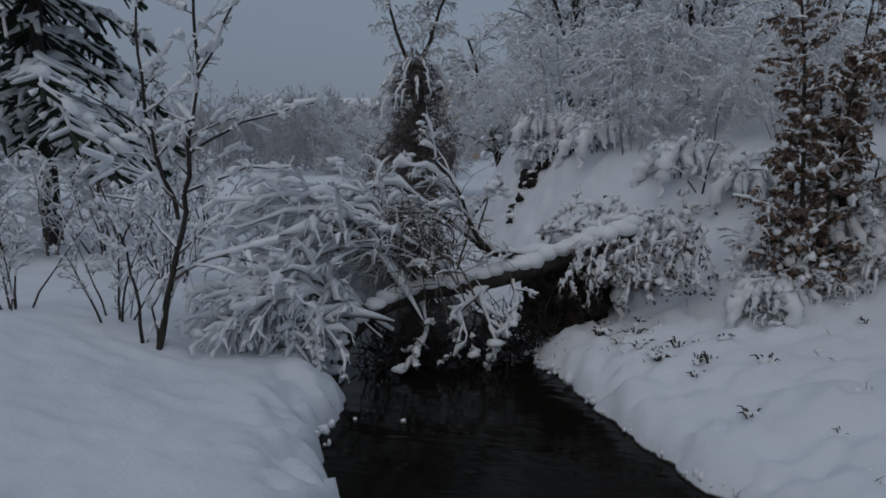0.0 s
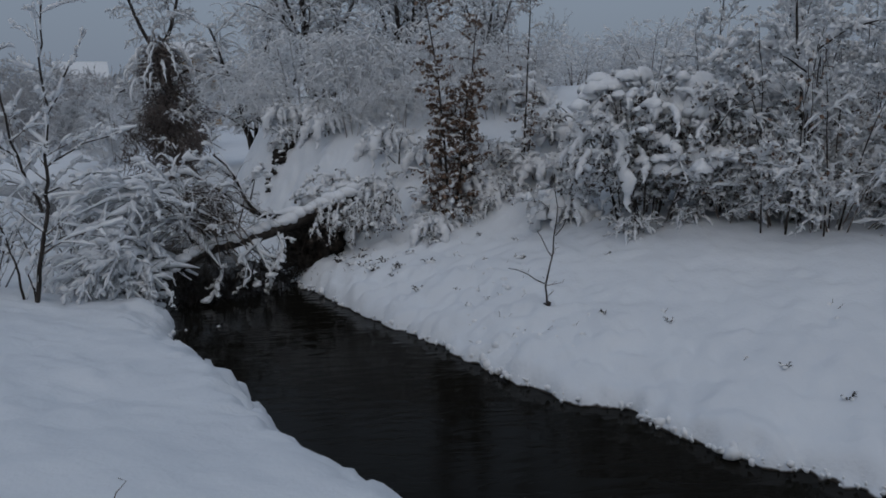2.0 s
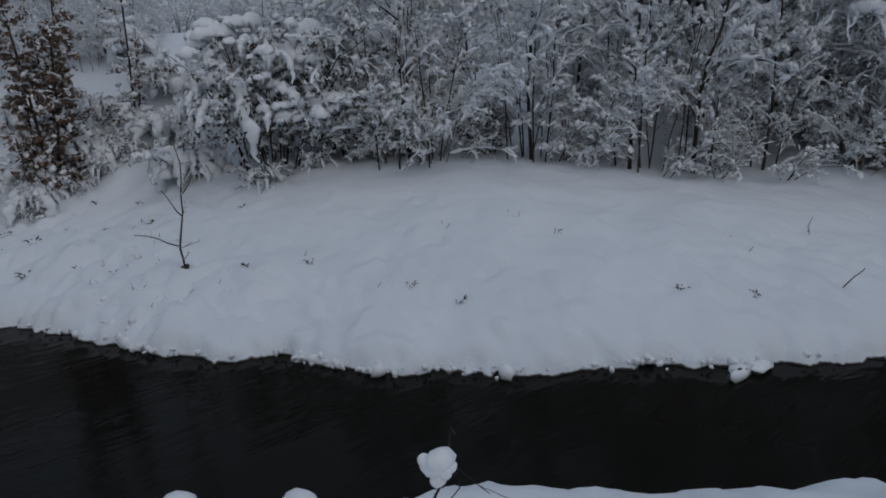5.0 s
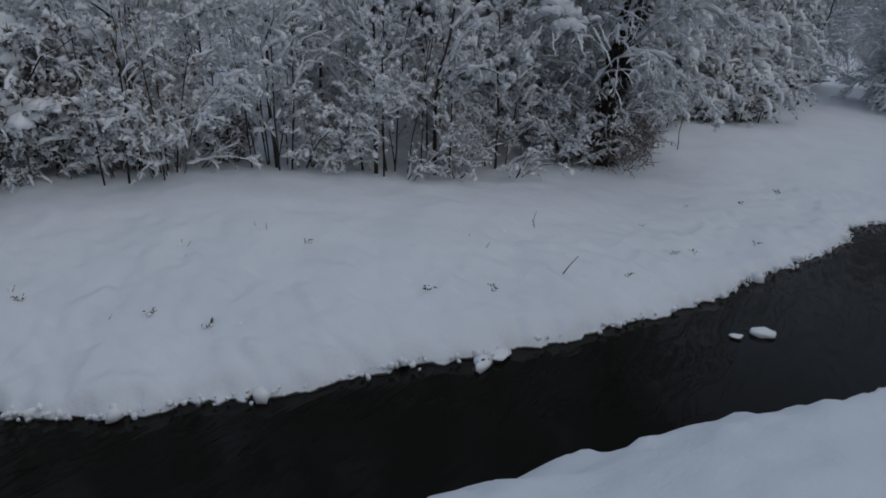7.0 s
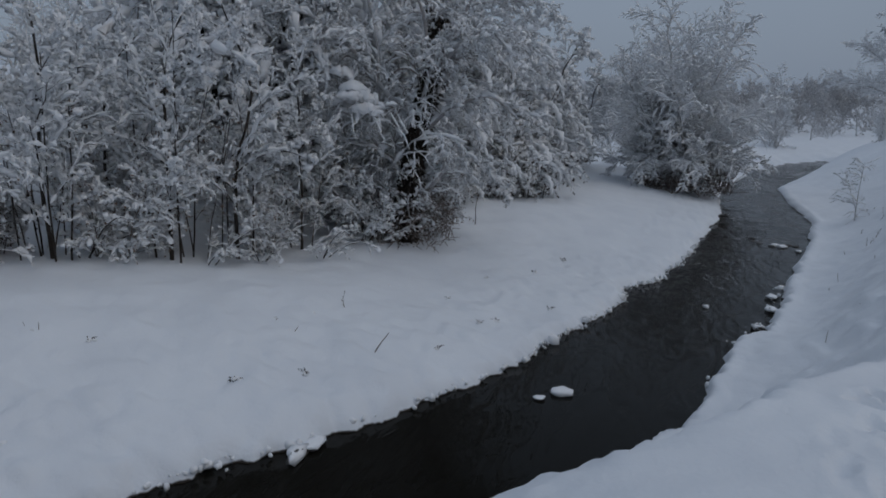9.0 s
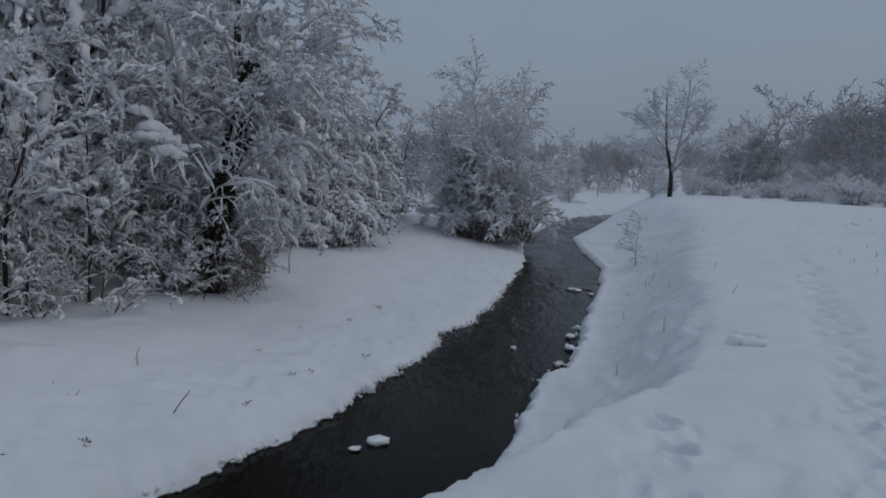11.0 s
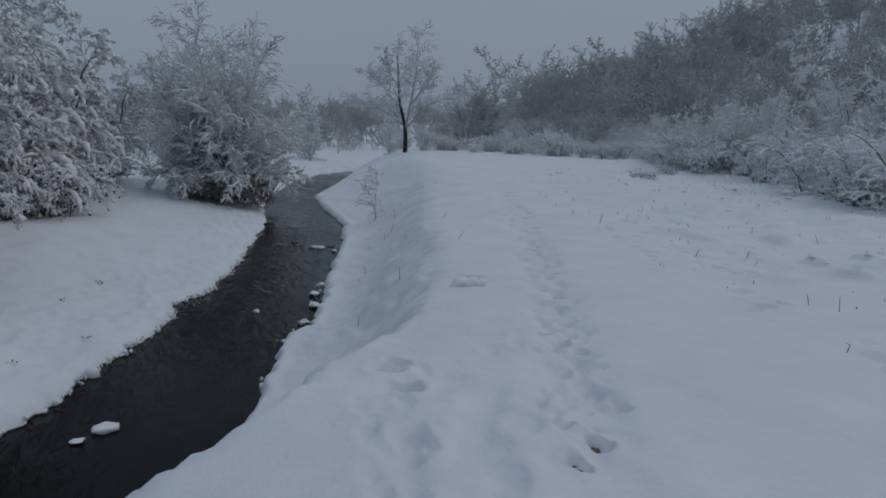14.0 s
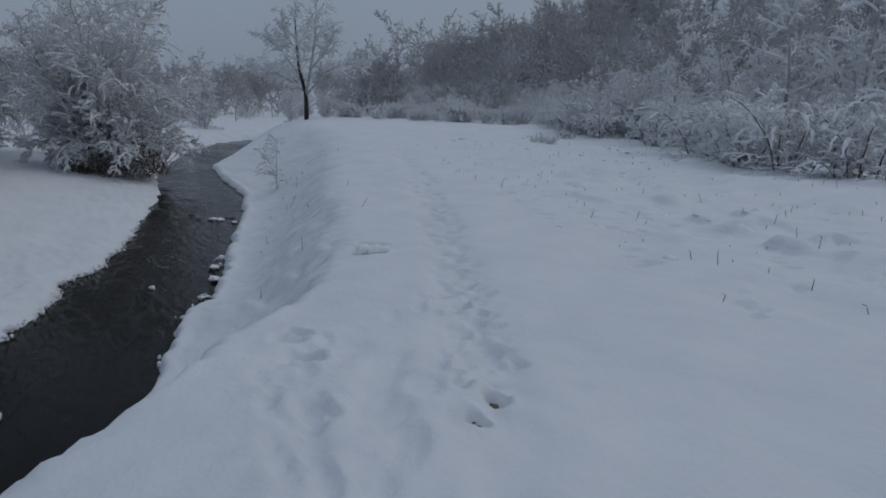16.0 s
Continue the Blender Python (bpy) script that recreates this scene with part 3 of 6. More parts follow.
def wood_thing(name, stems, spec, seed, label, category, group="", snow=0.02, share=0.9, twig_mat=None, snow_mat=None, bark_mat=None, leaf=None, pads=0, pad_size=0.1,
               trunk_levels=1, sides=(6, 3), snow_form=(3, 1), reach=0.3):
    """A tree or shrub: an empty with a trunk (or stems), twigs and the snow that lies on them. stems: list of (place, direction, length, radius)."""
    r_, nr = random.Random(seed), np.random.RandomState(seed)
    out = []
    starts = {}
    for p, d, ln, rad in stems:
        starts[len(out)] = True
        grow(r_, out, p, d, ln, rad, 0, spec)
    S = np.array(out)
    n_grown = len(out)
    root = new(name)
    tagged(root, label, category, group)
    low = S[:, 8] < trunk_levels
    cut = [i for i in range(len(out)) if out[i][8] == 0 and (i == 0 or starts.get(i))] if len(stems) <= 30 else [0]
    ends = cut[1:] + [n_grown]
    for i, j in zip(cut, ends):
        own = S[i:j][low[i:j]]
        part("trunk" if len(stems) == 1 else "stem", quick_mesh("stem", *chain(own, sides[0]), bark_mat or M_BARK), root)
    crown = part("crown", quick_mesh("crown", *prisms(S[~low], sides[1]), twig_mat or M_TWIG), root)
    tagged(crown, kind="stuff")
    sets = [snow_on(nr, S, snow, share, reach, *snow_form)]
    if pads:
        hi = S[(S[:, 8] >= 1)]
        sets.append(pads_on(nr, hi, pads, pad_size))
    tagged(part("snow_cover", quick_mesh("snow_cover", *joined(*sets), snow_mat or M_SNOW), root, "fresh snow lying along the twigs"), kind="stuff")
    if leaf:
        tw = S[S[:, 8] >= max(1, trunk_levels)]
        tagged(part("foliage", quick_mesh("foliage", *leaves_on(nr, tw, leaf[0], leaf[1]), M_LEAF, False), root, "withered brown leaves"), kind="stuff")
    return root


def fan(rng, n, spread, length, rad, base=0.25, dz=1.0):
    """Stems that rise together from one stool."""
    s = []
    for _ in range(n):
        a, t = rng.uniform(0, 2 * math.pi), rng.uniform(0, spread)
        s.append(((base * math.cos(a) * rng.random(), base * math.sin(a) * rng.random(), -0.15), (t * math.cos(a), t * math.sin(a), dz), length * rng.uniform(0.7, 1.1), rad * rng.uniform(0.6, 1.1)))
    return s


def put(ob, x, y, z=None, turn=0.0, size=1.0, sink=0.05, lean=(0, 0)):
    m = pose(x, y, (height(x, y) if z is None else z) - sink, lean[0], lean[1], turn) @ Matrix.Diagonal((size, size, size, 1))
    return m


def set_at(ob, x, y, **k):
    ob.matrix_basis = put(ob, x, y, **k)
    return ob


R = random.Random(3)

# ---------------------------------------------------------------- branching wood: whole tiers of shoots at once
def unit(v):
    return v / np.maximum(np.linalg.norm(v, axis=-1, keepdims=True), 1e-9)


def tubes(P, R, sides):
    """Unbroken tapered tubes along the lines P (n, k, 3) with the radii R (n, k)."""
    n, k, _ = P.shape
    d = np.gradient(P, axis=1)
    _, a, b = frames_of((P[:, -1] - P[:, 0]))
    a, b = a[:, None], b[:, None]
    d = unit(d)
    a = unit(a - d * (a * d).sum(-1, keepdims=True))
    b = np.cross(d, a)
    ang = np.arange(sides) * 2 * np.pi / sides
    ring = a[:, :, None] * np.cos(ang)[:, None] + b[:, :, None] * np.sin(ang)[:, None]
    v = P[:, :, None] + ring * R[:, :, None, None]
    j, s = np.arange(k - 1)[:, None], np.arange(sides)[None]
    q = np.stack([j * sides + s, j * sides + (s + 1) % sides, (j + 1) * sides + (s + 1) % sides, (j + 1) * sides + s], -1).reshape(-1, 4)
    f = (np.arange(n)[:, None, None] * k * sides + q[None]).reshape(-1, 4)
    return v.reshape(-1, 3), f


def chain(segs, sides):
    """One tube along segments that follow one another, rows as grow() gives them."""
    P = np.concatenate([segs[:, :3], segs[-1:, 3:6]])
    return tubes(P[None], np.append(segs[:, 6], segs[-1, 7])[None], sides)


def drawn(nr, p, e, ln, segs, sag, wander):
    """Lines that set out from p in the directions e and bend on their way."""
    out, step = [p], (ln / segs)[:, None]
    for k in range(segs):
        e = unit(e + nr.normal(0, wander, e.shape) - [[0, 0, sag * (k + 0.5) / segs]])
        p = p + e * step
        out.append(p)
    return np.stack(out, 1)


def shoots(nr, P, R, n, ratio, angle, segs=3, sag=0.1, wander=0.12, lift=0.1, start=0.15, thin=0.5, rmin=0.004, taper=0.5, tip=0.35, even=0.6):
    """n side shoots on every line of P."""
    m, k = P.shape[:2]
    t = start + (1 - start) * (np.arange(n) + nr.rand(m, n)) / n
    f = np.clip(t * (k - 1), 0, k - 1 - 1e-6)
    i = f.astype(int)
    w = (f - i)[..., None]
    rows = np.arange(m)[:, None]
    p0, p1 = P[rows, i], P[rows, i + 1]
    d = unit(p1 - p0)
    p = p0 + (p1 - p0) * w
    r = R[rows, i] * (1 - w[..., 0]) + R[rows, i + 1] * w[..., 0]
    whole = np.linalg.norm(np.diff(P, axis=1), axis=2).sum(1)[:, None]
    ln = whole * ratio * (1 - taper * t) * nr.uniform(1 - even * 0.6, 1 + even * 0.5, (m, n))
    d, p, r, ln = d.reshape(-1, 3), p.reshape(-1, 3), r.ravel(), ln.ravel()
    _, a, b = frames_of(d)
    az = (2.4 * np.arange(n) + nr.uniform(0, 6.283, (m, 1)) + nr.normal(0, 0.5, (m, n))).ravel()[:, None]
    sp = np.radians(nr.normal(angle, 11, len(d)))[:, None]
    e = unit(d * np.cos(sp) + (a * np.cos(az) + b * np.sin(az)) * np.sin(sp) + [[0, 0, lift]])
    Q = drawn(nr, p, e, ln, segs, sag, wander)
    r0 = np.maximum(r * thin, rmin)
    return Q, r0[:, None] * np.linspace(1, tip, segs + 1)


def ropes(nr, P, R, thick, share=0.9, sides=4, low=0.08, lumpy=False):
    """Uneven ropes of snow along the upper side of lines; steep shoots hold little."""
    keep = nr.rand(len(P)) < share
    P, R = P[keep], R[keep]
    if lumpy:
        Q, q = np.empty((len(P), 2 * P.shape[1] - 1, 3)), np.empty((len(P), 2 * P.shape[1] - 1))
        Q[:, ::2], Q[:, 1::2], q[:, ::2], q[:, 1::2] = P, (P[:, 1:] + P[:, :-1]) / 2, R, (R[:, 1:] + R[:, :-1]) / 2
        P, R = Q, q
    d = np.gradient(P, axis=1)
    flat = np.hypot(d[..., 0], d[..., 1]) / np.maximum(np.linalg.norm(d, axis=2), 1e-9)
    t = thick * (low + (1 - low) * flat) * (nr.gamma(1.5, 0.66, flat.shape).clip(0.22, 2.3) if lumpy else nr.gamma(3.0, 0.34, flat.shape).clip(0.3, 2.0))
    t[:, 0] *= 0.6
    t[:, -1] *= 0.45
    C = P.copy()
    C[..., 2] += R * 0.6 + t * 0.55
    if lumpy:
        C += nr.normal(0, 0.3, C.shape) * t[..., None]
    return tubes(C, t, sides)


def stem_line(nr, pts, segs=10, wander=0.0):
    """A line through the given points in equal steps, slightly crooked."""
    pts = np.asarray(pts, float)
    c = np.concatenate([[0], np.cumsum(np.linalg.norm(np.diff(pts, axis=0), axis=1))])
    s = np.linspace(0, c[-1], segs + 1)
    Q = np.stack([np.interp(s, c, pts[:, k]) for k in range(3)], 1)
    Q[1:-1] = 0.5 * Q[1:-1] + 0.25 * (Q[:-2] + Q[2:])
    off = np.cumsum(nr.normal(0, wander * c[-1] / segs, Q.shape), 0)
    return Q + off * np.linspace(0, 1, segs + 1)[:, None]


def rising(nr, n, tall, lean, base, rad, bow=0.0):
    """Stems that rise together from one foot: lists for plant()."""
    out = []
    for k in range(n):
        a, t, h = 2.4 * k + nr.uniform(-.5, .5), lean * nr.uniform(0.15, 1.0), tall * nr.uniform(0.72, 1.08)
        x, y = base * math.cos(a) * nr.rand(), base * math.sin(a) * nr.rand()
        cx, cy = math.cos(a), math.sin(a)
        out.append(([(x, y, -.15), (x + cx * t * h * .35, y + cy * t * h * .35, h * .42), (x + cx * t * h * (.8 + bow * .3), y + cy * t * h * (.8 + bow * .3), h * (.82 - bow * .12)), (x + cx * t * h * (1 + bow), y + cy * t * h * (1 + bow), h * (1 - bow * .45))], rad * nr.uniform(.65, 1.15), rad * .25))
    return out


def heaps(nr, centres, wide, rings=5, spokes=16):
    """Thick uneven patches of snow with a lobed outline, sagging and fraying at the rim."""
    sets = []
    centres = np.repeat(np.asarray(centres, float), 6, 0)
    centres = centres + nr.normal(0, 1, centres.shape) * [wide * .62, wide * .62, wide * .26]
    wide = wide * .46
    a = np.arange(spokes) * 2 * np.pi / spokes
    k, k2 = np.arange(spokes), (np.arange(spokes) + 1) % spokes
    for c in centres:
        lobes = 1 + sum(nr.uniform(.04, .42 / q) * np.sin(q * a + nr.uniform(0, 6.283)) for q in (2, 3, 4, 5, 7, 9))
        turn, flat, seed = nr.uniform(0, 3.14), nr.uniform(.5, .95), nr.uniform(0, 90)
        hang = nr.gamma(1.2, .12, spokes).clip(0, .4)
        v = []
        for r in np.linspace(1, 0, rings, endpoint=False)[::-1]:
            x, y = r * lobes * np.cos(a), r * lobes * np.sin(a) * flat
            lump = .22 * vnoise(x + seed, y, .34, 31) + .12 * vnoise(x, y + seed, .16, 32)
            v.append(np.stack([x, y, .26 * math.sqrt(max(0.0, 1 - r ** 2.2)) + lump - .30 * r * r - hang * r ** 5], 1))
        rim = v[-1] * [.80, .80, 1] - [0, 0, .14]
        v = np.concatenate([[v[0].mean(0)], *v, rim, [[0, 0, -.12]]]) * wide * nr.gamma(5, .2) * [1, 1, .9]
        cs, sn = math.cos(turn), math.sin(turn)
        v = np.column_stack([v[:, 0] * cs - v[:, 1] * sn, v[:, 0] * sn + v[:, 1] * cs, v[:, 2]]) + np.asarray(c)
        f = [np.stack([0 * k, 1 + k, 1 + k2], 1), np.stack([0 * k + len(v) - 1, len(v) - 1 - spokes + k2, len(v) - 1 - spokes + k], 1)]
        q = np.concatenate([np.stack([1 + j * spokes + k, 1 + (j + 1) * spokes + k, 1 + (j + 1) * spokes + k2, 1 + j * spokes + k2], 1) for j in range(rings)])
        sets.append((v, [np.concatenate(f), q]))
    return joined(*sets)


def plant(name, label, category, group, seed, stems, tiers, bark=None, twig=None, snow=(0.02, 0.02, 0.018, 0.016), share=0.9, wander=0.12, leaf=None, clots=0, clot_size=0.06, caps=(), cap_size=0.2,
          stem_sides=6, stem_segs=10, rime=None, bough=None, drapes=(), leaf_mat=None, lumpy=False, limbs=None):
    """A tree or shrub: stems, branches, twigs and snow. stems: (points, r0, r1); tiers: what shoots() takes, tier by tier.
    rime: material of the outer twigs where frost wraps them all round; limbs: that of all stems but the first; drapes: (points, radius) of heavy hanging snow."""
    nr = np.random.RandomState(seed)
    root = tagged(new(name), label, category, group)
    L = [(np.stack([stem_line(nr, p, stem_segs, wander) for p, _, _ in stems]), np.stack([np.linspace(a, b, stem_segs + 1) for _, a, b in stems]))]
    for k, (Q, r) in enumerate(zip(*L[0])):
        part("trunk" if len(stems) == 1 else "stem", quick_mesh("stem", *tubes(Q[None], r[None], stem_sides), limbs if limbs and k else bark or M_BARK), root)
    sets, every = [], [[L[0]]]
    for k, tier in enumerate(tiers):
        here = []
        for src in every[-1]:
            here.append(shoots(nr, *src, **tier))
        every.append(here)
    top = len(every) - 1
    branch = [tubes(*q, 4 if k == 1 else 3) for k in range(1, top) for q in every[k]]
    if branch:
        tagged(part("bough", quick_mesh("bough", *joined(*branch), bough or bark or M_BARK), root), kind="stuff")
    tagged(part("crown", quick_mesh("crown", *joined(*[tubes(*q, 3) for q in every[top]]), rime or twig or M_TWIG), root), kind="stuff")
    for k, tier in enumerate(every):
        if k < len(snow) and snow[k] > 0:
            sets += [ropes(nr, *q, snow[k], share, 4 if k < 2 else 3, lumpy=lumpy) for q in tier]
    if clots:
        q = np.concatenate([P[:, 1:].reshape(-1, 3) for P, _ in every[-1] + every[-2]])
        at_ = q[nr.randint(0, len(q), clots)]
        sets.append(lumps(nr, at_ + [0, 0, clot_size * 0.3], clot_size * nr.gamma(4.0, 0.18, clots).clip(0.25, 1.3), 0.6, False, 0.55))
    if len(caps):
        sets.append(heaps(nr, caps, cap_size))
    for pts, r in drapes:
        Q = stem_line(nr, pts, 17, .2)
        w = np.sin(np.linspace(.35, 2.95, 18)) * nr.uniform(.6, 1.3, 18)
        sets.append(tubes(Q[None] + nr.normal(0, r * .22, (1, 18, 3)), r * w[None], 7))
    sets = [q for q in sets if len(q[0])]
    if sets:
        tagged(part("snow_cover", quick_mesh("snow_cover", *joined(*sets), M_SNOW), root, "fresh snow lying along the branches"), kind="stuff")
    if leaf:
        Q = np.concatenate([P[:, 1:].reshape(-1, 3) for P, _ in every[-1]])
        S = np.concatenate([Q, Q + nr.normal(0, .02, Q.shape)], 1)
        tagged(part("foliage", quick_mesh("foliage", *leaves_on(nr, S, leaf[0], leaf[1]), leaf_mat or M_LEAF, False), root, "withered leaves"), kind="stuff")
    return root


def hanging(nr, n, rx, ry, low, high, length, thick, flat=0.25):
    """Drooping fingers of snow all round a dome, from its top outwards: drapes for plant()."""
    out = []
    for k in range(n):
        a, e, q = 2.4 * k + nr.uniform(-.3, .3), nr.uniform(flat, 1.4), length * nr.uniform(.6, 1.4)
        c, d = math.cos(a), math.sin(a)
        x, y, z = rx * c * math.cos(e), ry * d * math.cos(e), low + (high - low) * math.sin(e)
        out.append(([(x, y, z), (x + .45 * q * c, y + .45 * q * d, z - .05 * q), (x + .8 * q * c, y + .8 * q * d, z - .4 * q), (x + .95 * q * c, y + .95 * q * d, z - 1.0 * q)], thick * nr.uniform(.65, 1.3)))
    return out


def spots_of(ob, places, sink=0.05):
    """The first place takes the thing itself, the others take copies. places: x, y, size, turn."""
    for k, (x, y, s, a) in enumerate(places):
        m = put(ob, x, y, size=s, turn=a, sink=sink)
        if k == 0:
            ob.matrix_basis = m
        else:
            copy_thing(ob, m)


# young trees of the thicket: slim dark stems, rising boughs, ropes of snow on every twig
YOUNG = [dict(n=11, ratio=0.34, angle=47, segs=6, sag=0.05, wander=0.10, lift=0.16, start=0.16, thin=0.42, rmin=0.007, taper=0.62),
         dict(n=8, ratio=0.44, angle=46, segs=4, sag=0.12, wander=0.13, lift=0.04, start=0.12, thin=0.6, rmin=0.0045, taper=0.45),
         dict(n=4, ratio=0.42, angle=46, segs=2, sag=0.2, wander=0.2, lift=0.02, start=0.2, thin=0.7, rmin=0.0042, taper=0.4)]
young = []
for k in range(4):
    nr = np.random.RandomState(400 + k)
    st = [([(0, 0, -.1), (nr.normal(0, .05), nr.normal(0, .05), 1.5), (nr.normal(0, .14), nr.normal(0, .14), 3.0), (nr.normal(0, .26), nr.normal(0, .26), 4.7)], 0.036, 0.008)]
    for _ in range(2):
        a, h = nr.uniform(0, 6.283), nr.uniform(2.2, 3.6)
        st.append(([(.25 * math.cos(a), .25 * math.sin(a), -.1), (.4 * math.cos(a), .4 * math.sin(a), h * .5), (.5 * math.cos(a), .5 * math.sin(a), h)], 0.018, 0.006))
    for q in range(3):
        a, h, ln = 2.1 * q + nr.uniform(-.5, .5), nr.uniform(.8, 2.6), nr.uniform(.9, 1.5)
        c, d = math.cos(a) * ln, math.sin(a) * ln
        st.append(([(0, 0, h), (c * .4, d * .4, h + .32 * ln), (c * .8, d * .8, h + .42 * ln), (c * 1.2, d * 1.2, h + .22 * ln)], 0.016, 0.006))
    young.append(plant("young_tree", "slim bare young tree with dark stems, thick snow on each twig", "tree", "snowy thicket on the far bank", 410 + k, st, YOUNG, bark=M_BARK, rime=M_FROSTED,
                       snow=(0.040, 0.034, 0.027, 0.021), share=0.96, clots=60, clot_size=0.05, lumpy=True))
# low, many-stemmed shrubs between them
LOWER = [dict(n=9, ratio=0.46, angle=48, segs=5, sag=0.22, wander=0.13, lift=0.10, start=0.12, thin=0.5, rmin=0.006, taper=0.5),
         dict(n=6, ratio=0.46, angle=46, segs=3, sag=0.3, wander=0.15, lift=0.02, start=0.12, thin=0.6, rmin=0.0042, taper=0.4),
         dict(n=3, ratio=0.42, angle=48, segs=2, sag=0.3, wander=0.22, lift=0.0, start=0.25, thin=0.7, rmin=0.0038, taper=0.4)]
lower = []
for k in range(3):
    nr = np.random.RandomState(420 + k)
    lower.append(plant("shrub", "many-stemmed bare shrub bowed by snow, brown twigs beneath", "shrub", "snowy thicket on the far bank", 425 + k, rising(nr, 7, 1.9, .62, .35, 0.014, .3), LOWER, bark=M_TWIG, rime=M_RIMED,
                       snow=(0.030, 0.028, 0.024, 0.019), share=0.92, leaf=(600, 0.055) if k != 1 else (160, 0.05), clots=60, clot_size=0.05, lumpy=True))
TR = random.Random(8)
front = [(5.6, 8.4), (6.9, 7.4), (8.0, 6.45), (9.2, 5.95), (10.6, 5.4)]
rows_ = [(x + TR.uniform(-.15, .15), y + TR.uniform(-.1, .2), TR.uniform(.85, 1.05)) for x, y in front]
for depth, n in ((1.5, 4), (3.1, 5), (5.0, 5)):
    for k in range(n):
        t = (k + TR.uniform(-.25, .25)) / (n - 1)
        x, y = 5.0 + 7.6 * t, 8.6 - 4.0 * t + 1.2 * (t - .5) ** 2
        rows_.append((x + .52 * depth + TR.uniform(-.2, .2), y + .82 * depth + TR.uniform(-.25, .25), TR.uniform(.88, 1.12) - .05 * depth))
for kind in range(4):
    spots_of(young[kind], [(x, y, s, TR.uniform(0, 360)) for x, y, s in rows_[kind::4]])
low_places = [(5.2, 8.55, .9), (5.75, 8.15, .8), (7.6, 6.9, .8), (9.7, 5.8, .7), (5.9, 9.3, 1.1), (8.4, 7.3, .9), (10.6, 6.3, .9), (4.75, 9.1, .7),
              (7.0, 9.9, 1.2), (9.4, 8.6, 1.2), (11.6, 7.4, 1.2), (13.2, 5.9, 1.2), (14.2, 5.1, 1.0), (11.45, 4.45, .8), (13.1, 3.9, .7), (13.6, 4.0, .85), (12.2, 5.0, 1.2)]
for kind in range(3):
    spots_of(lower[kind], [(x, y, s, TR.uniform(0, 360)) for x, y, s in low_places[kind::3]])

# thin dark saplings with few twigs at the thicket's edge
nr = np.random.RandomState(428)
wands = plant("sapling_clump", "clump of thin dark upright stems with little snow", "sapling", "bare saplings in the thicket", 429, rising(nr, 6, 2.9, .22, .5, 0.014), [dict(n=7, ratio=0.16, angle=38, segs=3, sag=0.05, wander=0.1, lift=0.2, start=0.25, thin=0.5, rmin=0.004, taper=0.3), dict(n=2, ratio=0.4, angle=40, segs=2, sag=0.1, wander=0.15, lift=0.05, start=0.3, thin=0.7, rmin=0.003, taper=0.3)],
              bark=M_BARK, rime=M_TWIG, snow=(0.004, 0.014, 0.013), share=0.6, leaf=(150, 0.06))
spots_of(wands, [(5.2, 8.4, 1.0, 0), (5.65, 8.15, .9, 50), (7.0, 7.5, .9, 160), (8.75, 6.5, 1.0, 280)])

# wide bush on the far bank that still holds its leaves, bowed under clots and pads of snow
HEAVY = [dict(n=8, ratio=0.44, angle=50, segs=5, sag=0.42, wander=0.12, lift=0.12, start=0.2, thin=0.5, rmin=0.007, taper=0.5),
         dict(n=7, ratio=0.42, angle=46, segs=3, sag=0.55, wander=0.15, lift=0.0, start=0.15, thin=0.6, rmin=0.005, taper=0.4),
         dict(n=3, ratio=0.5, angle=42, segs=2, sag=0.7, wander=0.2, lift=0.0, start=0.3, thin=0.7, rmin=0.004, taper=0.3)]
nr = np.random.RandomState(430)
pads_at = [(-.72, .2, 2.1), (-.35, .1, 2.15), (-.5, -.15, 1.9), (.35, -.4, 1.72), (.68, -.3, 1.66), (.85, .2, 2.05), (1.1, 0, 1.8), (.05, -.55, 1.4), (.3, -.75, 1.05), (.85, -.6, 1.05), (-.75, -.4, 1.5), (0, .3, 2.2)]
hung = hanging(nr, 30, 1.15, .95, .25, 2.1, .34, .06)
heavy = plant("snow_laden_bush", "wide leafy bush bowed under thick pads and clots of snow", "bush", "", 431, rising(nr, 13, 2.15, .55, .4, 0.022, .2), HEAVY, bark=M_BARK, rime=M_TWIG, snow=(0.016, 0.026, 0.026, 0.024), share=0.9, lumpy=True,
              leaf=(3600, 0.075), leaf_mat=M_DEADLEAF, clots=200, clot_size=0.05, caps=pads_at, cap_size=0.34,
              drapes=hung + [([(-.4, -.6, 1.5), (-.36, -.78, 1.1), (-.32, -.85, .7), (-.36, -.8, .3)], .10), ([(.55, -.6, 1.3), (.6, -.75, 1.0), (.55, -.8, .75)], .07), ([(1.0, -.4, 1.3), (1.15, -.5, 1.0), (1.2, -.5, .8)], .06), ([(-.1, -.6, 1.2), (0, -.75, .95), (-.02, -.8, .7)], .06)])
spots_of(heavy, [(3.85, 9.75, 1.0, -22), (5.05, 9.75, .85, 160), (6.9, 8.3, .5, 75)])

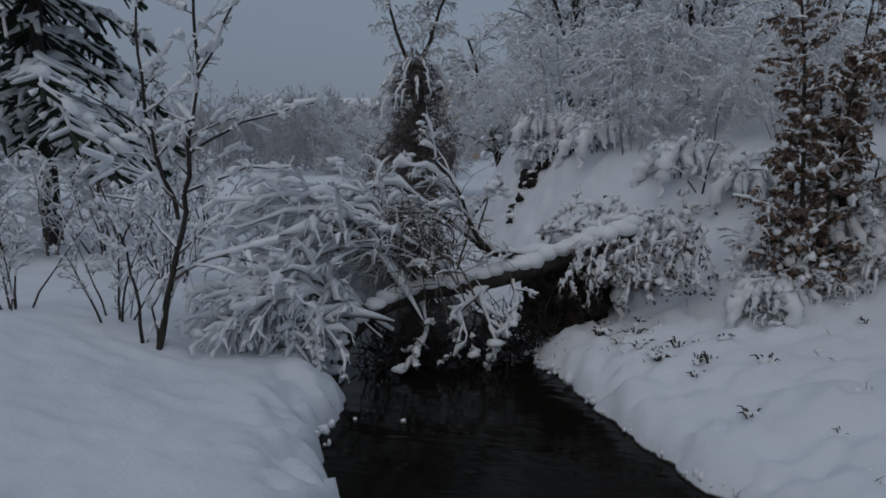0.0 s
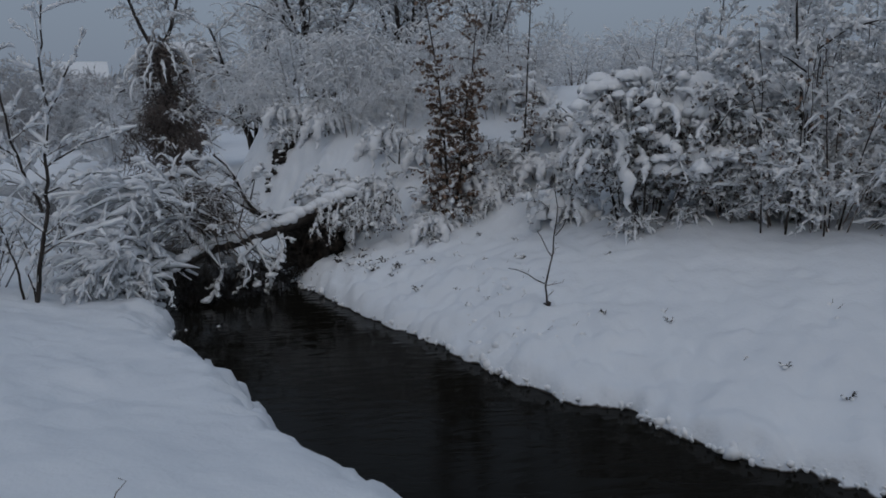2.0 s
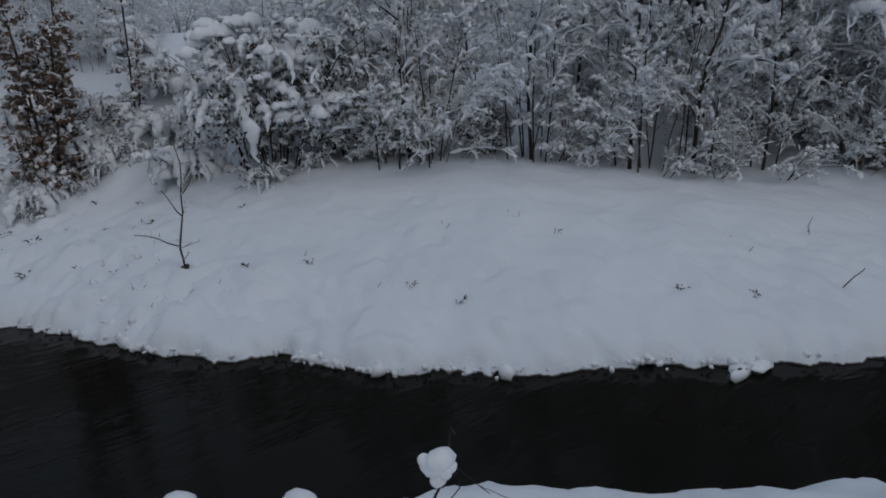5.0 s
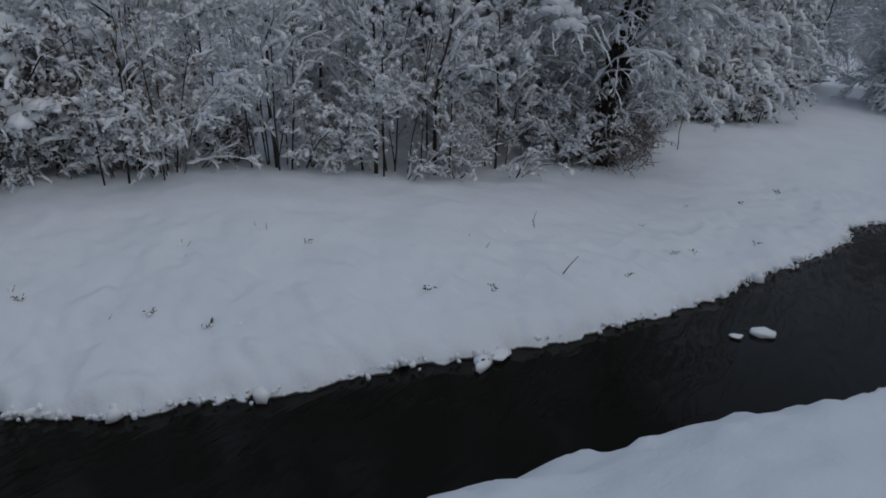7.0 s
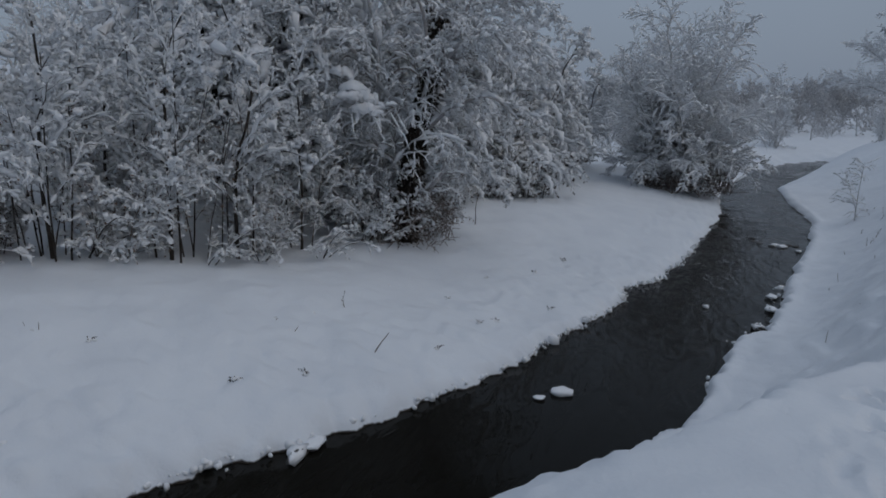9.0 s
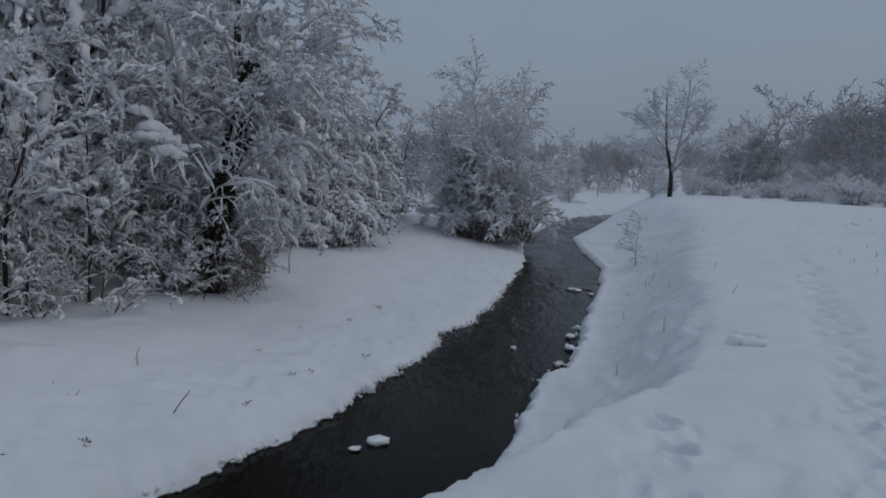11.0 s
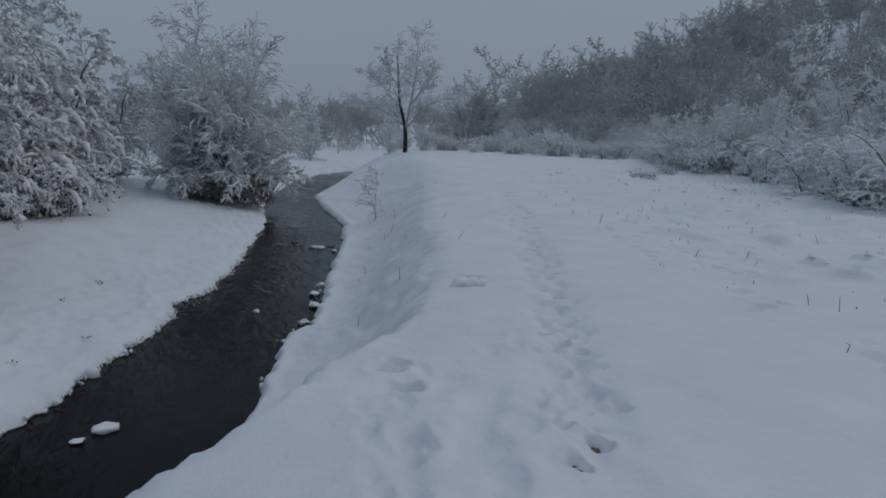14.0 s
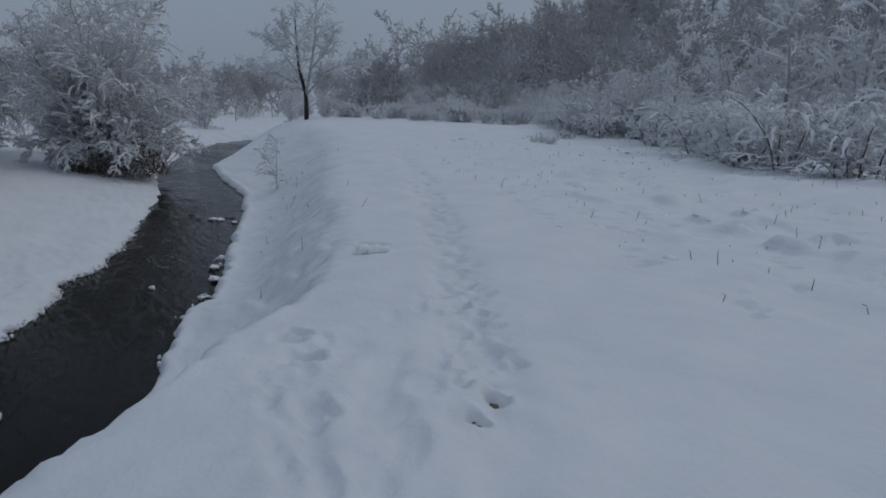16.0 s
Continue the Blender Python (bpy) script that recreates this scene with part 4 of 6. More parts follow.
# slim trees that still hold withered leaves
COLUMN = dict(segs=(12, 4, 2), kids=(44, 6), bare=(0.06, 0.1), sag=(0.0, 0.22, 0.3), wander=(0.02, 0.12, 0.18), angle=(58, 45), ratio=(0.125, 0.5), thin=0.4, twig=0.004, even=True)
brown = wood_thing("young_oak", [((0, 0, -.1), (0.01, 0, 1), 4.0, 0.03), ((0.1, 0.05, -.1), (0.12, 0.05, 1), 2.6, 0.03), ((-.1, 0, -.1), (-.06, .04, 1), 2.2, 0.026)], COLUMN, 80,
                   "slim young tree holding withered brown leaves dusted with snow", "tree", "trees with withered leaves", snow=0.012, share=0.8, leaf=(5200, 0.078), pads=760, pad_size=0.036, twig_mat=M_RIMED)
set_at(brown, 1.05, 11.5)
copy_thing(brown, put(brown, 1.5, 12.0, turn=120, size=0.8))
slim = wood_thing("young_oak", [((0, 0, -.1), (0.03, 0, 1), 4.3, 0.022), ((0.06, 0.05, -.1), (0.1, 0.05, 1), 1.8, 0.02)], dict(COLUMN, kids=(30, 5), ratio=(0.10, 0.5)), 81,
                  "thin bare-topped young tree with brown leaves near its foot", "tree", "trees with withered leaves", snow=0.012, share=0.8, leaf=(600, 0.065), pads=200, pad_size=0.04, twig_mat=M_RIMED)
set_at(slim, 2.5, 12.1)
copy_thing(slim, put(slim, 3.4, 17.6, turn=70, size=0.6))

# frosted weeping shrubs on the mound and rounded frosted bushes
WEEP = [dict(n=9, ratio=0.50, angle=50, segs=6, sag=0.65, wander=0.10, lift=0.28, start=0.25, thin=0.45, rmin=0.009, taper=0.35),
        dict(n=7, ratio=0.46, angle=40, segs=3, sag=0.75, wander=0.11, lift=0.0, start=0.15, thin=0.6, rmin=0.006, taper=0.3),
        dict(n=3, ratio=0.6, angle=36, segs=2, sag=0.7, wander=0.15, lift=0.0, start=0.2, thin=0.7, rmin=0.006, taper=0.3)]
nr = np.random.RandomState(90)
weep = plant("weeping_shrub", "drooping frosted shrub with fine white hanging twigs", "shrub", "frosted shrubs on the mound", 91, rising(nr, 7, 2.7, .5, .5, 0.03, .3), WEEP, bark=M_TWIG, bough=M_FROSTED, limbs=M_FROSTED, rime=M_WHITE, snow=(0.02, 0.028, 0.022, 0.014), share=0.9, clots=70, clot_size=0.06, lumpy=True)
spots_of(weep, [(-0.6, 16.2, .75, 0), (0.4, 15.5, .65, 100), (-0.2, 17.0, .95, 45), (-2.0, 18.8, 1.05, 200), (1.2, 17.8, .8, 300), (-3.3, 20.8, 1.1, 60), (-0.1, 15.3, .42, 150), (0.9, 15.0, .4, 20), (1.4, 14.2, .55, 70), (2.3, 14.0, .5, 10), (2.0, 15.3, .7, 160), (3.3, 14.7, .6, 280), (-0.6, 15.0, .5, 200), (0.4, 14.6, .5, 320), (2.6, 18.8, .7, 240), (-2.6, 17.4, .6, 90), (13.6, 4.6, 1.25, 30), (13.2, 5.6, 1.5, 130)])
ridge = plant("frosted_bush", "low frosted bush on top of the mound", "bush", "frosted bushes on the mound", 93, rising(nr, 6, 1.7, .6, .5, 0.02, .15), [dict(LOWER[0], n=7, segs=4), dict(LOWER[1], n=5, segs=2), dict(LOWER[2], n=3, segs=1, rmin=.006)], bark=M_TWIG, bough=M_FROSTED, rime=M_WHITE, snow=(0.015, 0.022, 0.02, 0.016), share=0.9, clots=40, clot_size=0.08)
MR = random.Random(44)
buried = plant("buried_shrub", "low shrub sunk under rounded lumps of snow", "shrub", "snow-buried shrubs on the mound", 96, rising(nr, 8, .62, .9, .3, 0.012, .5), [dict(LOWER[0], n=6, segs=4), dict(LOWER[1], n=4, segs=2)], bark=M_TWIG, rime=M_TWIG, snow=(0.03, 0.034, 0.03), share=0.9, leaf=(90, 0.06), leaf_mat=M_DEADLEAF, clots=24, clot_size=0.04, lumpy=True,
               drapes=hanging(nr, 9, .16, .16, .1, .42, .5, .13, .5) + hanging(nr, 26, .34, .32, .1, .5, .3, .042, .2))
spots_of(buried, [(x + MR.uniform(-.12, .12), y + MR.uniform(-.12, .12), MR.uniform(.65, 1.1), MR.uniform(0, 360)) for x, y in
                  ((-0.6, 12.7), (0.9, 13.4), (-1.0, 13.6), (-0.3, 13.2), (0.2, 14.0), (1.5, 12.2), (1.9, 11.8), (2.2, 12.6), (2.9, 12.0), (3.3, 13.0), (3.0, 14.4), (4.9, 13.0), (2.1, 15.2), (0.75, 11.55), (3.0, 10.7), (-1.6, 16.6), (-2.2, 16.9), (-1.1, 15.6))])
spots_of(ridge, [(-9.7, 12.6, .95, 30), (-10.9, 12.2, .9, 140), (-8.9, 13.4, 1.0, 250)] + [(2.0 + 0.75 * k + MR.uniform(-.3, .3), 18.6 + MR.uniform(-1.2, 2.4) - .18 * k, MR.uniform(.55, 1.0), MR.uniform(0, 360)) for k in range(16)])

# great round willow, the broken ivy-clad tree and the spruce beyond the stream's bend
WILLOW = [dict(n=12, ratio=0.42, angle=50, segs=6, sag=0.25, wander=0.12, lift=0.22, start=0.2, thin=0.42, rmin=0.016, taper=0.4),
          dict(n=9, ratio=0.44, angle=42, segs=4, sag=0.5, wander=0.12, lift=0.05, start=0.12, thin=0.5, rmin=0.010, taper=0.35),
          dict(n=4, ratio=0.55, angle=38, segs=2, sag=0.5, wander=0.16, lift=0.0, start=0.12, thin=0.7, rmin=0.010, taper=0.3)]
nr = np.random.RandomState(100)
willow = plant("willow_tree", "broad round willow with dense white-frosted hanging twigs", "tree", "", 101, rising(nr, 7, 6.2, .5, .5, 0.14, .1), WILLOW, bark=M_BARK, rime=M_WHITE, snow=(0.03, 0.034, 0.028, 0.012), share=0.85, clots=120, clot_size=0.12)
spots_of(willow, [(-1.9, 23.8, 1.0, 0), (1.3, 25.6, .95, 110), (-4.4, 26.4, .95, 230), (4.4, 27.4, .8, 310)])

IVYTREE = [dict(n=12, ratio=0.30, angle=55, segs=5, sag=0.35, wander=0.14, lift=0.1, start=0.1, thin=0.4, rmin=0.012, taper=0.3),
           dict(n=9, ratio=0.46, angle=45, segs=4, sag=0.5, wander=0.14, lift=0.0, start=0.1, thin=0.5, rmin=0.008, taper=0.35),
           dict(n=5, ratio=0.5, angle=40, segs=2, sag=0.5, wander=0.2, lift=0.0, start=0.15, thin=0.7, rmin=0.006, taper=0.3)]
ivy = plant("old_tree", "old crooked tree, its trunk wrapped in dark hanging growth", "tree", "", 110,
            [([(0, 0, -.2), (.1, 0, 1.8), (.1, 0, 3.3), (-.1, 0, 4.6)], 0.2, 0.09), ([(-.1, 0, 4.4), (-.7, .1, 5.6), (-1.1, .1, 6.8), (-1.0, .1, 8.0)], 0.08, 0.02), ([(-.05, 0, 4.5), (.5, .1, 5.4), (.9, 0, 6.6), (1.6, 0, 7.4)], 0.08, 0.02),
             ([(.5, .1, 5.4), (.3, .2, 6.6), (.5, .2, 7.8)], 0.05, 0.015), ([(0, 0, 3.0), (-.9, -.2, 3.6), (-1.6, -.3, 3.2)], 0.06, 0.015), ([(0, 0, 3.2), (.9, -.2, 3.9), (1.7, -.3, 3.6)], 0.06, 0.015), ([(0, 0, 2.0), (-.8, -.4, 2.4), (-1.3, -.5, 1.7)], 0.05, 0.012), ([(0, 0, 2.2), (.8, -.3, 2.6), (1.3, -.4, 1.9)], 0.05, 0.012)],
            IVYTREE, bark=M_BARK, rime=M_RIMED, snow=(0.02, 0.03, 0.026, 0.016), share=0.85, clots=160, clot_size=0.07, lumpy=True, bough=M_FROSTED,
            drapes=hanging(np.random.RandomState(111), 34, .8, .8, 3.2, 4.9, .8, .05, .15))
set_at(ivy, -7.5, 25.6)
nr = np.random.RandomState(7)
n = 7000
g = nr.randint(0, 70, n)
ga, gz = nr.uniform(0, 2 * np.pi, 70), nr.uniform(0.2, 4.6, 70)
gr = nr.uniform(0.1, 1.6, 70) * (1.15 - gz / 6)
p0 = np.stack([gr[g] * np.cos(ga[g]), gr[g] * np.sin(ga[g]), gz[g]], 1) + nr.normal(0, 1, (n, 3)) * [0.19, 0.19, 0.26]
p1 = p0 + nr.normal(0, 0.14, (n, 3)) - nr.uniform(0.0, 0.2, (n, 1)) * [[0, 0, 1.0]]
part("hanging_growth", quick_mesh("hanging_growth", *prisms(np.concatenate([p0, p1, np.full((n, 1), .018), np.full((n, 1), .007)], 1), 3), M_RIMED), ivy, "dark hanging dead twigs")


def spruce(x, y, tall, seed):
    r_, nr = random.Random(seed), np.random.RandomState(seed)
    root = new("spruce")
    tagged(root, "dark spruce with drooping boughs under layers of snow", "tree", "spruces")
    out, z = [], tall * 0.2
    while z < tall * 0.97:
        reach = (tall - z) * 0.29 + 0.15
        for _ in range(6):
            a = r_.uniform(0, 6.283)
            px, py, pz = 0.0, 0.0, z + r_.uniform(-.1, .1)
            dx, dy, dz = math.cos(a), math.sin(a), 0.12
            n = 7
            for k in range(n):
                st = reach * r_.uniform(0.85, 1.1) / n
                dz -= 0.13
                qx, qy, qz = px + dx * st, py + dy * st, pz + dz * st
                out.append((px, py, pz, qx, qy, qz, 0.05, 0.04, 1))
                for side in (-1, 1):
                    for _ in range(3):
                        w = reach * 0.24 * (1 - 0.5 * k / n) * r_.uniform(0.6, 1.2)
                        ox, oy = -dy * side + dx * 0.6, dx * side + dy * 0.6
                        out.append((px, py, pz, px + ox * w, py + oy * w, pz - w * r_.uniform(0.4, 1.0), 0.045, 0.015, 2))
                px, py, pz = qx, qy, qz
        z += 0.46 * (1 - 0.4 * z / tall) + 0.15
    S = np.array(out)
    part("trunk", quick_mesh("trunk", *prisms(np.array([[0, 0, -.3, 0, 0, tall, tall * .016, .02, 0]]), 8), M_BARK), root)
    tagged(part("crown", quick_mesh("crown", *prisms(S, 4), M_NEEDLE), root, "dark green drooping boughs"), kind="stuff")
    tagged(part("snow_cover", quick_mesh("snow_cover", *joined(snow_on(nr, S, 0.05, 0.5, 0.3, 3), pads_on(nr, S, 1400, 0.13)), M_SNOW), root, "fresh snow on the boughs"), kind="stuff")
    set_at(root, x, y)
    return root


spruce(-10.4, 13.5, 10.5, 5)
spruce(-19.5, 19.0, 13.0, 6)

# ---------------------------------------------------------------- trees downstream
# tall old tree at the thicket's end: a black leaning trunk, a wide crown of hanging twigs
def aside(*pts):
    """Points given as (to the trunk's leaning side, away from the water, height)."""
    return [(.33 * s + .94 * d, -.94 * s + .33 * d, z) for s, d, z in pts]


OLD = [dict(n=15, ratio=0.36, angle=50, segs=6, sag=0.30, wander=0.13, lift=0.12, start=0.10, thin=0.45, rmin=0.010, taper=0.4),
       dict(n=11, ratio=0.42, angle=46, segs=4, sag=0.42, wander=0.15, lift=0.02, start=0.10, thin=0.5, rmin=0.006, taper=0.4),
       dict(n=6, ratio=0.50, angle=42, segs=2, sag=0.5, wander=0.2, lift=0.0, start=0.12, thin=0.7, rmin=0.0048, taper=0.3)]
old_limbs = [(aside((0, 0, -.2), (.12, 0, 1.2), (.3, 0, 2.3), (.62, .05, 3.5), (.7, .1, 5.0), (.85, .1, 6.6)), 0.17, 0.03),
             (aside((-.35, .2, -.2), (-.45, .25, 1.4), (-.4, .3, 2.9), (-.6, .4, 4.6), (-.8, .5, 6.2)), 0.05, 0.015),
             (aside((.3, 0, 2.3), (.95, -.2, 3.4), (1.7, -.3, 4.4), (2.4, -.4, 4.7)), 0.06, 0.014),
             (aside((.6, 0, 3.4), (1.3, .3, 4.6), (2.1, .4, 5.4), (2.8, .4, 5.2)), 0.055, 0.012),
             (aside((.2, 0, 1.9), (.9, -.2, 2.6), (1.6, -.3, 2.9), (2.2, -.3, 2.5)), 0.045, 0.012),
             (aside((-.2, .3, 2.7), (-1.0, .0, 3.7), (-1.9, -.2, 4.3), (-2.5, -.3, 4.2)), 0.055, 0.012),
             (aside((-.3, .2, 1.6), (-.9, -.3, 2.4), (-1.4, -.6, 2.6), (-1.7, -.7, 2.2)), 0.04, 0.012),
             (aside((.6, 0, 3.2), (1.0, -.8, 3.8), (1.5, -1.2, 3.9), (1.9, -1.5, 3.3)), 0.045, 0.012),
             (aside((.2, 0, 1.1), (.9, .1, 1.6), (1.5, .2, 1.5), (1.9, .2, 1.0)), 0.03, 0.010),
             (aside((.7, .1, 4.4), (.9, -.5, 5.6), (1.0, -1.0, 6.4)), 0.045, 0.012)]
bough = aside((-1.0, -.7, 2.78), (-.7, -.75, 2.72), (-.4, -.75, 2.6), (-.8, -.85, 2.45))
bigtree = plant("old_tree", "tall old tree with a black ivy-covered trunk and snowy hanging twigs", "tree", "", 120, old_limbs, OLD, bark=M_BARK, rime=M_RIMED, snow=(0.040, 0.028, 0.021, 0.015), share=0.92, wander=0.10, stem_sides=8, caps=bough, cap_size=0.30, clots=260, clot_size=0.05, bough=M_FROSTED, limbs=M_FROSTED, lumpy=True,
                drapes=[(aside((-1.1, -.75, 2.72), (-.7, -.82, 2.82), (-.3, -.8, 2.6)), .13), (aside((-.95, -.9, 2.5), (-.65, -.95, 2.55), (-.35, -.9, 2.4)), .10)] + [(aside((x, -.8, 2.55), (x + .1 * q, -.95, 2.3), (x + .22 * q, -1.0 - .1 * q, 2.3 - d)), r) for x, q, d, r in ((-1.1, -.9, .12, .03), (-.95, .8, .28, .02), (-.78, -.6, .1, .028), (-.6, 1.4, .3, .024), (-.45, .3, .16, .02), (-.3, 1.8, .42, .022), (-.15, 1.1, .2, .018))])
set_at(bigtree, 12.15, 4.2)
nq = np.random.RandomState(122)
n = 2600
zz = 4.2 * nq.rand(n) ** 1.25
a = nq.uniform(0, 2 * np.pi, n)
rad = 0.10 + 0.19 * nq.rand(n) * (1 - zz / 5.5)
s = np.interp(zz, [0, 1.2, 2.3, 3.5, 5], [0, .12, .3, .62, .8])
p0 = np.stack([.33 * s + rad * np.cos(a), -.94 * s + rad * np.sin(a), zz], 1)
p1 = p0 + np.stack([nq.normal(0, .07, n), nq.normal(0, .07, n), -nq.uniform(0.03, 0.2, n)], 1)
tagged(part("ivy", quick_mesh("ivy", *prisms(np.concatenate([p0, p1, np.full((n, 1), .022), np.full((n, 1), .008)], 1), 3), M_IVY), bigtree, "dark brown ivy round the trunk"), kind="stuff")
n = 900
a, q = nq.uniform(0, 6.283, n), np.sqrt(nq.rand(n)) * 0.85
p0 = np.stack([q * np.cos(a) * 1.1 + .1, q * np.sin(a) - .2, nq.uniform(0.0, 1.2, n) * (1.1 - 0.5 * q)], 1)
p1 = p0 + nq.normal(0, 0.12, (n, 3)) + [[0, 0, 0.06]]
tagged(part("undergrowth", quick_mesh("undergrowth", *prisms(np.column_stack([p0, p1, np.full(n, .008), np.full(n, .004)]), 3), M_RIMED), bigtree, "brown dead shoots round the foot"), kind="stuff")

# laden trees between the old tree and the willow
LADEN = [dict(n=13, ratio=0.40, angle=54, segs=6, sag=0.32, wander=0.12, lift=0.18, start=0.06, thin=0.42, rmin=0.012, taper=0.5),
         dict(n=10, ratio=0.40, angle=46, segs=3, sag=0.42, wander=0.16, lift=0.02, start=0.08, thin=0.55, rmin=0.008, taper=0.4),
         dict(n=3, ratio=0.45, angle=44, segs=2, sag=0.4, wander=0.24, lift=0.0, start=0.15, thin=0.7, rmin=0.007, taper=0.35)]
nr = np.random.RandomState(128)
laden = plant("small_tree", "small many-stemmed tree, its boughs drooping under snow", "tree", "laden trees downstream", 129, rising(nr, 5, 4.2, .36, .4, 0.045, .2), LADEN, bark=M_BARK, rime=M_RIMED, snow=(0.03, 0.055, 0.048, 0.038), share=0.95, clots=120, clot_size=0.07, bough=M_TWIG, lumpy=True, drapes=hanging(nr, 34, 1.3, 1.2, .4, 3.9, .5, .075, .1))
spots_of(laden, [(14.6, 7.2, 1.3, 45), (13.0, 8.2, 1.35, 145), (12.9, 7.4, 1.2, 210), (16.4, 7.6, 1.15, 245), (20.9, 4.1, .92, 20), (19.2, 5.0, .95, 140), (22.8, 3.7, .92, 250), (24.6, 3.2, .8, 80), (17.2, 5.6, 1.0, 300), (21.6, 6.4, 1.1, 190), (25.6, 5.2, 1.05, 10), (15.4, 6.0, .9, 60), (28.6, 4.4, 1.0, 110), (31.0, 2.6, .8, 200)])
nr = np.random.RandomState(130)
clump = plant("bush", "rounded dark bush under a thick cap of snow", "bush", "bushes downstream", 131, rising(nr, 10, 1.5, .75, .4, 0.02, .35), HEAVY, bark=M_BARK, rime=M_TWIG, snow=(0.02, 0.028, 0.028, 0.026), share=0.85, leaf=(1200, 0.08), leaf_mat=M_DEADLEAF, clots=90, clot_size=0.09,
              lumpy=True, drapes=hanging(nr, 30, .75, .7, .3, 1.4, .4, .075))
spots_of(clump, [(19.7, 2.75, 1.0, 0), (20.9, 2.9, .75, 100), (18.4, 3.5, .8, 200), (16.6, 4.3, .7, 40)])

# great willow bush beside the water
GREAT = [dict(n=19, ratio=0.30, angle=44, segs=6, sag=0.10, wander=0.11, lift=0.12, start=0.10, thin=0.42, rmin=0.013, taper=0.25),
         dict(n=11, ratio=0.42, angle=42, segs=4, sag=0.16, wander=0.13, lift=0.07, start=0.10, thin=0.5, rmin=0.009, taper=0.35),
         dict(n=6, ratio=0.42, angle=42, segs=2, sag=0.2, wander=0.22, lift=0.04, start=0.12, thin=0.7, rmin=0.012, taper=0.3)]
nr = np.random.RandomState(140)
st = [([(x, y + .16 * max(z, 0), z) for x, y, z in p], a, b) for p, a, b in rising(nr, 13, 6.3, .46, .5, 0.06, .12)]
st += [([(0, 0, -.1), (c * .9, s_ * .9, 1.5), (c * 2.0, s_ * 2.0, 2.7), (c * 3.0, s_ * 3.0, 3.0 + .6 * (k % 2))], 0.05, 0.012) for k, (c, s_) in enumerate((math.cos(.3 + .9 * j), math.sin(.3 + .9 * j)) for j in range(7))]
st += [([(0, 0, -.1), (c * .8, s_ * .8, .9), (c * 1.9, s_ * 1.9, 1.35), (c * 2.7, s_ * 2.7, 1.0)], 0.035, 0.010) for c, s_ in ((math.cos(.8 * j), math.sin(.8 * j)) for j in range(8))]
bigbush = plant("willow_bush", "great many-stemmed willow bush, white with frost, beside the water", "tree", "", 141, st, GREAT, bark=M_TWIG, rime=M_WHITE, bough=M_FROSTED, limbs=M_FROSTED, snow=(0.03, 0.038, 0.034, 0.018), share=0.85, wander=0.07, clots=160, clot_size=0.08, drapes=hanging(nr, 40, 2.5, 2.5, 1.5, 3.8, .45, .042, .3))
nq = np.random.RandomState(142)
n = 1200
a, q = nq.uniform(0, 6.283, n), np.sqrt(nq.rand(n)) * 1.9
p0 = np.stack([q * np.cos(a), q * np.sin(a), nq.uniform(0.0, 1.5, n) * (1.15 - 0.4 * q)], 1)
p1 = p0 + nq.normal(0, 0.25, (n, 3)) + [[0, 0, 0.15]]
tagged(part("undergrowth", quick_mesh("undergrowth", *prisms(np.column_stack([p0, p1, np.full(n, .018), np.full(n, .008)]), 3), M_RIMED), bigbush, "dense brown dead shoots"), kind="stuff")
set_at(bigbush, 27.9, -2.0)

# white frosted growth along the field
BROOM = [dict(n=20, ratio=0.34, angle=62, segs=5, sag=-0.02, wander=0.12, lift=0.06, start=0.04, thin=0.45, rmin=0.014, taper=0.66),
         dict(n=9, ratio=0.42, angle=50, segs=3, sag=0.04, wander=0.16, lift=0.06, start=0.12, thin=0.55, rmin=0.011, taper=0.4),
         dict(n=6, ratio=0.42, angle=50, segs=1, sag=0.05, wander=0.2, lift=0.08, start=0.10, thin=0.75, rmin=0.017, taper=0.35)]
nr = np.random.RandomState(160)
cone_tree = plant("frosted_tree", "upright small tree with level boughs, white with frost to the tips", "tree", "frosted small trees", 161, [([(0, 0, -.2), (.05, .03, 1.6), (-.04, .02, 3.0), (.03, 0, 4.4)], .05, .012), ([(.2, .1, -.2), (.45, .2, 1.2), (.6, .2, 2.4)], .025, .01), ([(-.2, .1, -.2), (-.5, -.1, 1.1), (-.62, -.1, 2.0)], .025, .01)],
                  BROOM, bark=M_FROSTED, bough=M_WHITE, rime=M_WHITE, snow=(0.0, 0.024, 0.025, 0.022), share=0.92, clots=70, clot_size=0.05)
round_tree = plant("frosted_tree", "small rounded bushy tree, white with frost, dark at its foot", "tree", "frosted small trees", 163, rising(nr, 6, 3.4, .42, .4, 0.024, .2), [dict(BROOM[0], n=15, ratio=.36, angle=54, sag=.05), dict(BROOM[1], n=9, sag=.05), dict(BROOM[2], n=5)],
                   bark=M_TWIG, bough=M_WHITE, rime=M_WHITE, limbs=M_FROSTED, snow=(0.012, 0.022, 0.024, 0.022), share=0.92, clots=70, clot_size=0.06)
